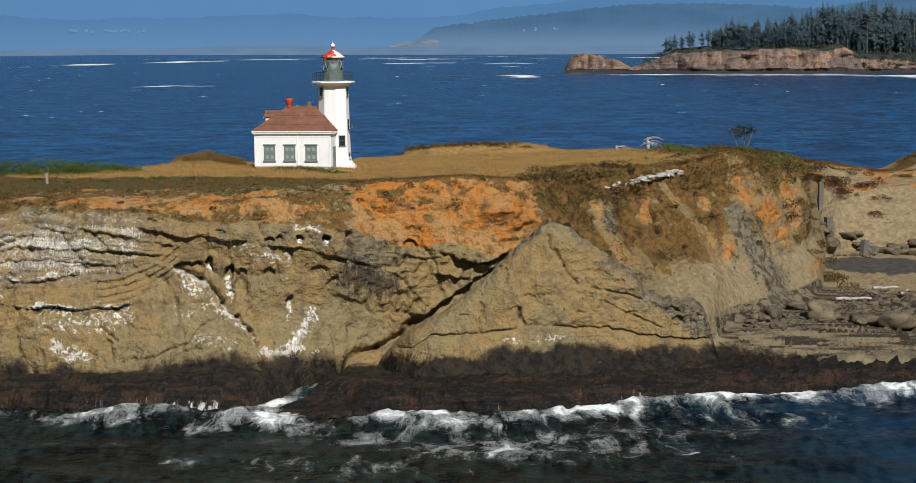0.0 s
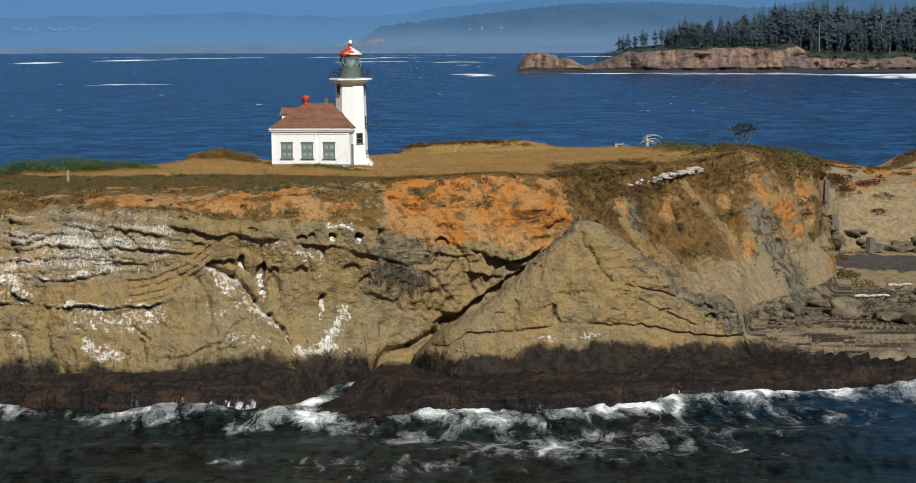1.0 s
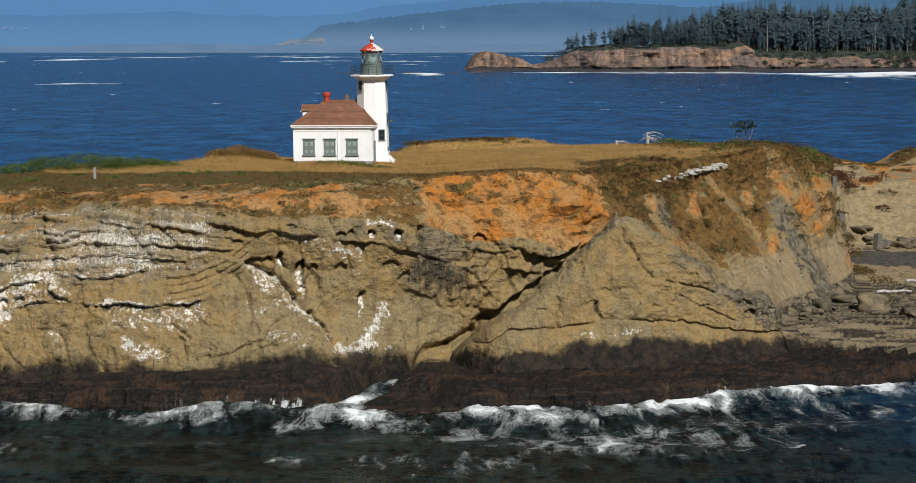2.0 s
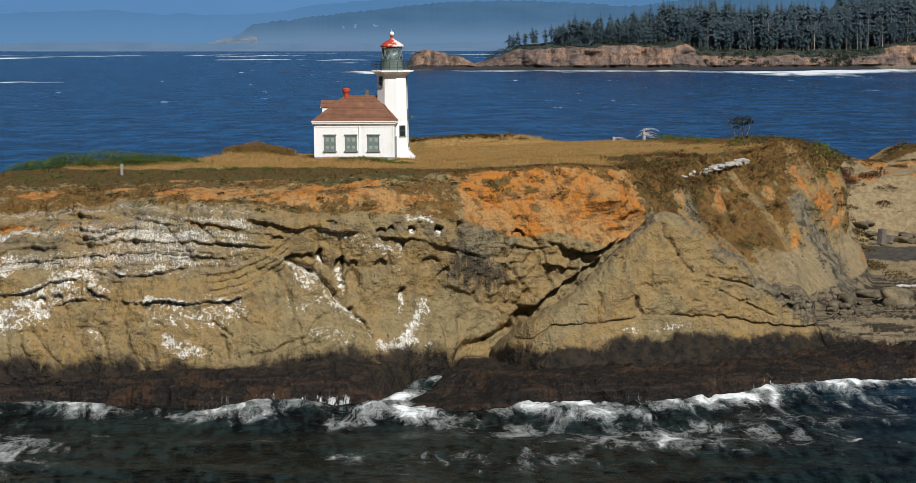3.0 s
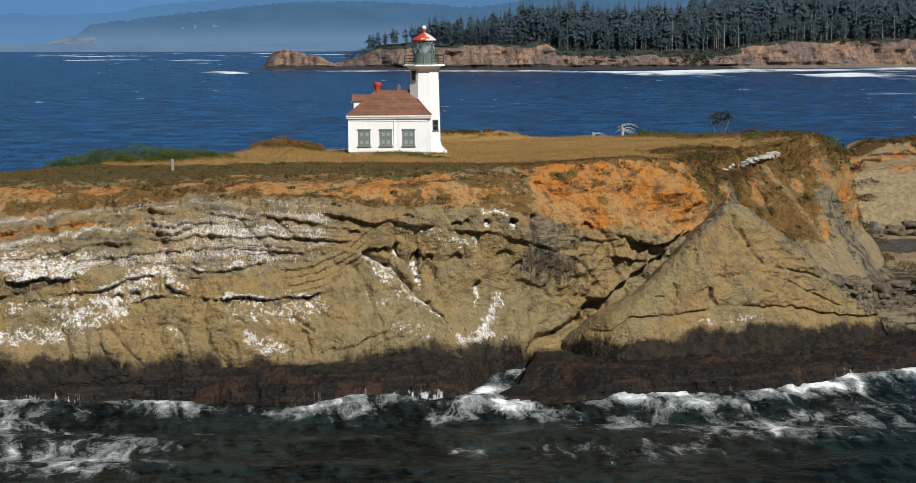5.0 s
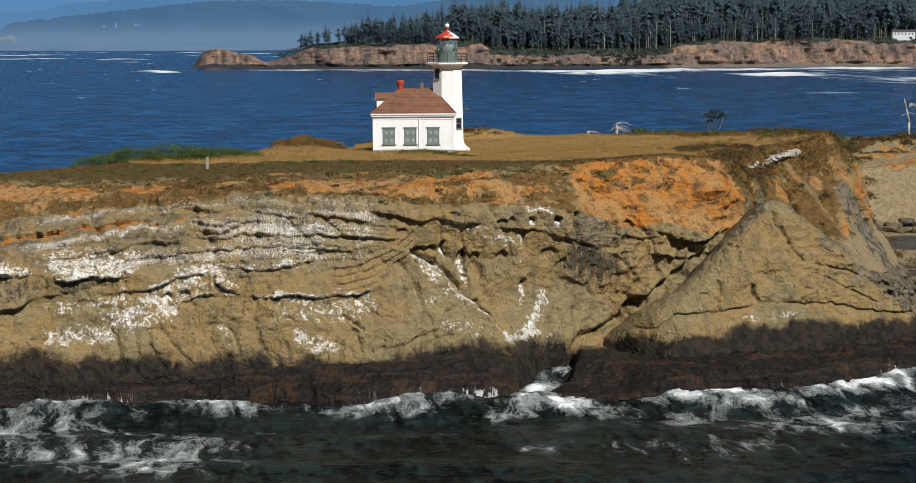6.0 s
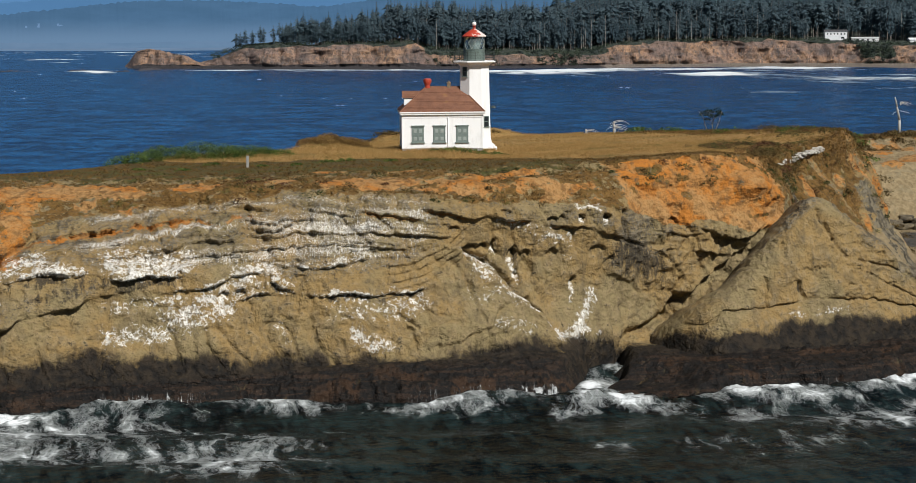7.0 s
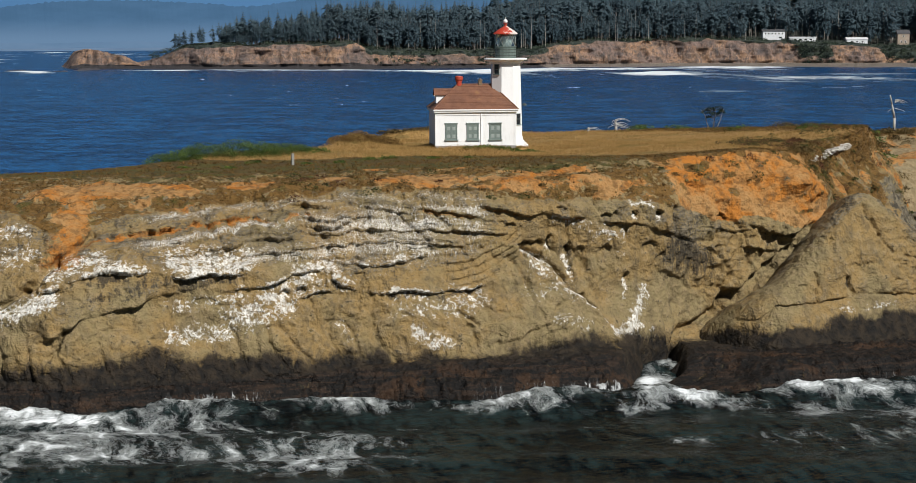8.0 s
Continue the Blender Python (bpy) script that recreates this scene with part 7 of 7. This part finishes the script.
def build_lone_tree():
    """A wind-clipped tree: thin stems and two flat shelves of leaves."""
    r = random.Random(3)
    base = (21.8, 294.0, ground_at(21.8, 294.0) - 0.1)
    tree = tagged(new("wind_clipped_tree"), "small wind-clipped tree with thin stems and a flat dark crown", "tree")
    tree.location = base
    for q in ((-0.25, 0.1), (0.2, -0.1), (0.05, 0.2)):
        bm = bmesh.new()
        pts = [(q[0], q[1], 0)] + [(q[0] * (1 + 1.6 * k) + r.uniform(-0.15, 0.15), q[1] + r.uniform(-0.2, 0.2), 0.95 * k) for k in range(1, 5)]
        limb(bm, pts, 0.11, 0.04)
        part("trunk", bm, MAT_TRUNK, tree, smooth=True)
    bm = bmesh.new()
    for k in range(14):
        a, z = r.uniform(0, 6.28), r.uniform(1.6, 3.6)
        limb(bm, [(0, 0, z), (0.7 * math.cos(a), 0.5 * math.sin(a), z + 0.35), (1.6 * math.cos(a), 1.0 * math.sin(a), z + 0.5)], 0.03, 0.01)
    part("twigs", bm, MAT_TRUNK, tree)
    v, f = tuft_cloud(r, [(-1.2, 0, 3.2, 0.9, 0.8, 0.6), (-0.4, 0.3, 3.6, 0.8, 0.7, 0.6), (0.7, 0, 3.7, 0.9, 0.8, 0.65), (1.3, 0, 3.2, 0.6, 0.6, 0.5), (0.2, -0.2, 2.9, 0.8, 0.6, 0.45), (-0.7, 0.1, 2.5, 0.5, 0.5, 0.3)], 0.2, 150)
    new("crown", mesh_of("crown", v, f, leaf_material("dark_crown", (0.012, 0.022, 0.012), (0.035, 0.045, 0.02), 1.0), smooth=False)).parent = tree


build_lone_tree()


def build_snag(x, y, height, label, arcs, seed, lean=0.0):
    r = random.Random(seed)
    ob = tagged(new("dead_tree"), label, "dead tree")
    ob.location = (x, y, ground_at(x, y) - 0.1)
    bm = bmesh.new()
    limb(bm, [(0, 0, 0), (0.06, 0, height * 0.4), (lean * 0.5, 0.05, height * 0.75), (lean, 0, height)], 0.26, 0.10)
    part("trunk", bm, MAT_DEAD, ob, smooth=True)
    for k in range(arcs):
        bm = bmesh.new()
        z, reach, up = height * r.uniform(0.45, 0.98), r.uniform(1.2, 2.6), r.uniform(-0.3, 0.5)
        side = 1 if r.random() < 0.85 else -0.5
        pts = [(0.05, r.uniform(-0.1, 0.1), z)]
        for q in range(1, 6):
            f = q / 5
            pts.append((side * reach * f + r.uniform(-0.06, 0.06), r.uniform(-0.3, 0.3) * f, z + up * math.sin(f * 2.2) - 0.55 * f * f * reach * 0.45))
        limb(bm, pts, 0.06, 0.018)
        part("branch", bm, MAT_DEAD, ob, smooth=True)


build_snag(8.2, 300.0, 1.9, "bleached dead stump with long wind-swept branches", 11, 4)
build_snag(57.3, 303.0, 6.2, "tall bleached dead tree with broken branches", 7, 6, -0.8)
build_snag(3.4, 299.0, 0.8, "small bleached dead stick", 3, 7)

bm = bmesh.new()
box(bm, -0.13, 0.13, -0.13, 0.13, -0.2, 1.15, 0.03)
post = part("marker_post", bm, MAT_STONE)
post.location = (-61.5, 204.5, ground_at(-61.5, 204.5))
tagged(post, "short pale concrete marker post in dry grass", "post")


# ---- boulders, ruins and driftwood ----
def stone_material(name, low, high):
    s = Nodes(name, 0.95)
    w = s.place()
    info = s.node("ShaderNodeObjectInfo").outputs["Random"]
    n, fine = s.noise(w, 1.1, 6, 0.65), s.noise(w, 6, 4, 0.6)
    c = s.mix(s.ramp(n, 0.35, 0.65), low, high)
    c = s.mix(s.ramp(fine, 0.3, 0.5), s.mix(0.5, c, tuple(0.4 * v for v in low)), c)
    c = s.mix(s.math("MULTIPLY", info, 0.4), c, low)
    return s.done(c, None, s.math("ADD", n, s.math("MULTIPLY", fine, 0.4)), 0.8, 0.12)


MAT_ROCK = stone_material("grey_brown_rock", (0.055, 0.045, 0.030), (0.165, 0.130, 0.082))
MAT_PALE = stone_material("pale_sandstone", (0.085, 0.068, 0.040), (0.21, 0.165, 0.098))
MAT_BLACK = stone_material("black_wet_rock", (0.008, 0.007, 0.006), (0.035, 0.024, 0.016))
MAT_BLACK.node_tree.nodes["Principled BSDF"].inputs["Roughness"].default_value = 0.8
MAT_BLACK.node_tree.nodes["Principled BSDF"].inputs["Specular IOR Level"].default_value = 0.2
MAT_BLEACHED = stone_material("bleached_stone", (0.26, 0.235, 0.205), (0.58, 0.55, 0.49))


def stone_mesh(seed, flat=0.7, rough=0.35, detail=3):
    bm = bmesh.new()
    bmesh.ops.create_icosphere(bm, subdivisions=detail, radius=1.0)
    for v in bm.verts:
        p = v.co * 1.1 + Vector((seed * 7.3, seed * 3.1, 0))
        k = 1 + rough * noise.noise(p) + 0.4 * rough * noise.noise(p * 2.7)
        q = Vector((max(-0.82, min(0.82, v.co.x)), max(-0.85, min(0.85, v.co.y)), max(-0.8, min(0.78, v.co.z))))
        v.co = q * k
        v.co.z *= flat
    me = bpy.data.meshes.new("boulder")
    bm.to_mesh(me)
    bm.free()
    me.polygons.foreach_set("use_smooth", np.full(len(me.polygons), True))
    return me


CRAGS = []
STONES = [stone_mesh(k, 0.62 + 0.05 * (k % 4), 0.3 + 0.06 * (k % 3)) for k in range(8)]


def crag_mesh(seed):
    """A jagged block of the shelf, stepped and pitted."""
    bm = bmesh.new()
    bmesh.ops.create_icosphere(bm, subdivisions=4, radius=1.0)
    shift = Vector((seed * 5.7, seed * 2.9, 1.0))
    for v in bm.verts:
        p = v.co * 1.4 + shift
        k = 1 + 0.45 * noise.noise(p) + 0.28 * abs(noise.noise(p * 2.6)) + 0.16 * noise.noise(p * 6.0)
        v.co = Vector((v.co.x, v.co.y, max(-0.7, min(0.55, v.co.z)))) * k
    me = bpy.data.meshes.new("boulder")
    bm.to_mesh(me)
    bm.free()
    return me


def stone(x, y, sx, sy, sz, mat, label, k, group="", z=None, name="boulder"):
    me = (CRAGS[k % 4] if mat is MAT_BLACK else STONES[k % 8]).copy()
    me.materials.append(mat)
    ob = tagged(new(name, me), label, "rock", group)
    r = random.Random(k * 13 + 5)
    ob.matrix_basis = Matrix.Translation((x, y, (ground_at(x, y) if z is None else z) + 0.35 * sz)) @ Euler((r.uniform(-0.2, 0.2), r.uniform(-0.2, 0.2), r.uniform(0, 6.28))).to_matrix().to_4x4() @ Matrix.Diagonal((sx, sy, sz, 1))


CRAGS += [crag_mesh(k) for k in range(4)]
stone(14.3, 209.0, 1.15, 1.0, 1.25, MAT_ROCK, "large rounded boulder on the rock shelf", 1)
stone(19.6, 208.6, 2.0, 1.6, 1.8, MAT_PALE, "largest blocky buff boulder on the rock shelf", 2)
stone(26.5, 204.5, 2.2, 1.7, 1.4, MAT_PALE, "flat buff boulder beside the tide pool", 3)
stone(23.4, 205.8, 1.6, 1.3, 1.1, MAT_ROCK, "brown boulder beside the tide pool", 4)
stone(18.0, 213.8, 1.5, 0.8, 0.8, MAT_ROCK, "brown slab of rock at the hill's foot", 5)
rng = random.Random(61)
for k in range(46):
    x = rng.uniform(9, 33)
    y = rng.uniform(203, 226) if x > 16 else rng.uniform(201, 210)
    if y > 213 + 1.5 * (x - 16):
        continue
    s0 = rng.choice((0.25, 0.35, 0.5, 0.65))
    stone(x, y, s0 * rng.uniform(0.8, 1.5), s0, s0 * rng.uniform(0.6, 1), rng.choice((MAT_ROCK, MAT_PALE, MAT_ROCK)), "broken rock lying on the shelf", k + 6, "broken rocks on the shelf")
for k in range(44):
    x = rng.uniform(28, 48)
    y = rng.uniform(262, 271)
    s0 = rng.choice((0.35, 0.5, 0.7, 1.0))
    stone(x, y, s0 * rng.uniform(0.9, 1.7), s0, s0 * rng.uniform(0.6, 1), rng.choice((MAT_ROCK, MAT_ROCK, MAT_PALE)), "fallen rock at the foot of the cove's cliff", k + 60, "fallen rocks in the cove")
for k, (x, y, s0) in enumerate(((16.6, 187.4, 1.5), (18.6, 187.9, 1.8), (20.6, 188.1, 1.5), (22.6, 188.3, 1.7), (24.8, 188.8, 1.9), (27.2, 189.2, 1.8), (15.2, 187.2, 0.9))):
    stone(x, y, s0 * 1.2, s0 * 0.9, s0, MAT_PALE, "buff rock of the low outcrop beside the pool", 120 + k, "rocks of the outcrop", z=1.9)
r5 = random.Random(65)
for k in range(64):
    f = (k + r5.uniform(0, 1)) / 64
    sx, sy, sz = np.interp(f, (0, 0.5, 1), (-3.4, 1.2, 5.6)), np.interp(f, (0, 0.5, 1), (210.4, 215.2, 218.4)), np.interp(f, (0, 0.5, 1), (17.8, 18.4, 19.0))
    tall = 0.12 + 0.26 * f
    stone(float(sx), float(sy) + r5.uniform(-0.3, 0.2), r5.uniform(0.4, 0.85), r5.uniform(0.25, 0.4), r5.uniform(0.2, 0.38), MAT_BLEACHED, "bleached white stone in a crumbling row on the hill top", 170 + k, "white stones on the hill top", z=float(sz) + r5.uniform(-tall, tall * 0.6))
# black rocks awash off the shelf
for k, (x, y, s0) in enumerate(((-33.6, 170.6, 1.3), (-30.5, 169.0, 1.2), (-26.6, 167.6, 1.0), (-22.6, 167.9, 1.4), (-42.5, 170.6, 1.5), (-47, 171.4, 1.7), (-62.5, 173.0, 1.6), (-71.5, 175.6, 1.9), (-77, 177.6, 1.6), (-3.2, 171.2, 1.3), (5.2, 175.4, 1.3),
                               (9.6, 176.9, 1.5), (12.0, 177.4, 1.1), (-84, 179.0, 2.2), (-15, 167.6, 1.2), (-55, 171.3, 1.2))):
    stone(x, y, s0 * 1.1, s0 * 0.7, s0 * 0.5, MAT_BLACK, "black wet rock awash at the edge of the shelf", 140 + k, "rocks awash", z=0.3)


def pillar(x, y, w, d, h, tilt, seed):
    bm = bmesh.new()
    box(bm, -w, w, -d, d, -0.4, h, 0.06)
    bmesh.ops.subdivide_edges(bm, edges=[e for e in bm.edges if e.calc_length() > 0.5], cuts=3, use_grid_fill=True)
    for v in bm.verts:
        v.co += 0.06 * Vector(noise.noise_vector(v.co * 1.7 + Vector((seed, 0, 0))))
    ob = part("concrete_pillar", bm, plain("ruined_concrete", (0.15, 0.135, 0.115), 0.95, grain=3, vary=0.45), None, "broken grey concrete pillar among fallen rocks")
    ob["category"], ob["group"] = "pillar", "ruined pillars in the cove"
    ob.matrix_basis = pose(x, y, ground_at(x, y), 0, tilt, 12 * seed)


pillar(28.6, 265.5, 0.32, 0.35, 3.3, 2, 1)
pillar(30.2, 267.5, 0.5, 0.4, 2.2, -4, 2)
pillar(34.0, 263.0, 0.45, 0.4, 2.2, 8, 3)
pillar(36.0, 265.5, 0.6, 0.4, 0.9, 14, 4)


def log(a, b, r, label):
    bm = bmesh.new()
    a, b = Vector(a), Vector(b)
    pts = [a.lerp(b, k / 5) + Vector((0, 0, 0.06 * math.sin(k * 2.1))) for k in range(6)]
    limb(bm, [tuple(p - a) for p in pts], r, r * 0.6)
    ob = part("driftwood_log", bm, MAT_DEAD, None, label, smooth=True)
    ob["category"], ob["group"] = "driftwood", "driftwood on the shelf"
    ob.location = a


for (ax, ay), (bx, by), r, lab in (((23.0, 220.0), (27.0, 220.3), 0.2, "long bleached driftwood log on the rocks"), ((29.0, 229.8), (32.4, 232.0), 0.2, "bleached driftwood log on rubble"), ((31.2, 224.5), (33.0, 229.0), 0.12, "crooked bleached branch on rubble")):
    log((ax, ay, ground_at(ax, ay) + r * 1.2), (bx, by, ground_at(bx, by) + r * 1.2), r, lab)


# ---- houses on the far cliff ----
TOWN = ((-950, 4733, 44, 105, 20), (88, 4456, 36, 55, 6))


def far_town():
    """A few pale houses, lost in haze, on the slopes across the bay."""
    r = random.Random(91)
    # house walls glow too, with the bay's haze in their colour
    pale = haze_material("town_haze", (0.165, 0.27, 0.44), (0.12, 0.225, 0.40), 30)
    for cx, cy, cz, spread, count in TOWN:
        for _ in range(count):
            w, h = r.uniform(3, 8), r.uniform(1.2, 2.4)
            bm = bmesh.new()
            box(bm, -w / 2, w / 2, -4, 4, -1.5, h)
            v = [bm.verts.new(p) for p in ((-w / 2 - 0.5, -4.5, h), (w / 2 + 0.5, -4.5, h), (w / 2 + 0.5, 4.5, h), (-w / 2 - 0.5, 4.5, h), (-w / 2, 0, h + 1.2), (w / 2, 0, h + 1.2))]
            for q in ((0, 1, 5, 4), (2, 3, 4, 5), (1, 2, 5), (3, 0, 4)):
                bm.faces.new([v[i] for i in q])
            ob = part("town_house", bm, pale, None, "pale small house lost in haze across the bay")
            ob["category"], ob["group"] = "house", "houses of the far town"
            ob.location = (cx + r.uniform(-spread, spread), cy, cz + r.uniform(-3, 3))


far_town()
def far_house(x, d, w, dep, h, roof, wall_mat, roof_mat, label, wins, name="far_house"):
    ob = tagged(new(name), label, "house", "houses on the far cliff")
    z = far_ground(x, d)
    ob.matrix_basis = pose(x, float(np.interp(x, FX, far_foot)) + d, z - 0.5, 0, 0, -18)
    bm = bmesh.new()
    box(bm, -w / 2, w / 2, 0, dep, 0, h)
    part("wall", bm, wall_mat, ob)
    bm = bmesh.new()
    v = [bm.verts.new(p) for p in ((-w / 2 - 0.5, -0.5, h), (w / 2 + 0.5, -0.5, h), (w / 2 + 0.5, dep + 0.5, h), (-w / 2 - 0.5, dep + 0.5, h), (-w / 2 - 0.5, dep / 2, h + roof), (w / 2 + 0.5, dep / 2, h + roof))]
    for q in ((0, 1, 5, 4), (2, 3, 4, 5), (1, 2, 5), (3, 0, 4), (3, 2, 1, 0)):
        bm.faces.new([v[i] for i in q])
    part("roof", bm, roof_mat, ob)
    for wx, wz, ww, wh in wins:
        bm = bmesh.new()
        box(bm, wx - ww / 2, wx + ww / 2, -0.05, 0.1, wz, wz + wh)
        win = part("window", bm, MAT_WHITE, ob)
        bm = bmesh.new()
        box(bm, wx - ww / 2 + 0.12, wx + ww / 2 - 0.12, -0.09, 0.05, wz + 0.12, wz + wh - 0.12)
        part("pane", bm, MAT_DARK, win)


MAT_FWHITE = plain("white_siding", (0.74, 0.75, 0.76), 0.6, grain=0.5, vary=0.12)
MAT_FROOF = plain("dark_roofing", (0.07, 0.07, 0.075), 0.9, grain=0.6)
MAT_FTAN = plain("tan_siding", (0.40, 0.32, 0.25), 0.8, grain=0.5)
far_house(564, 30, 17, 9, 6.6, 1.6, MAT_FWHITE, MAT_FROOF, "white two-storey house with a dark low roof", [(-6.5 + 2.6 * k, 4.2, 1.3, 1.3) for k in range(6)] + [(5, 1.2, 2.5, 1.4)])
far_house(582, 28, 20, 7, 3.4, 0.6, MAT_FWHITE, MAT_FWHITE, "long low white house with a flat roof", [(-6 + 4 * k, 1.2, 2.2, 1.3) for k in range(4)])
far_house(622, 40, 16, 9, 3.6, 1.6, MAT_FWHITE, MAT_FWHITE, "white house half hidden by dark trees", [(-4 + 4 * k, 1.2, 1.6, 1.3) for k in range(3)])
far_house(655, 44, 9, 8, 8.5, 3.0, MAT_FTAN, MAT_FROOF, "tall tan gabled house among dark trees", [(-1.5, 1.5, 1.3, 1.8), (1.5, 1.5, 1.3, 1.8), (0, 6, 1.4, 1.4)])
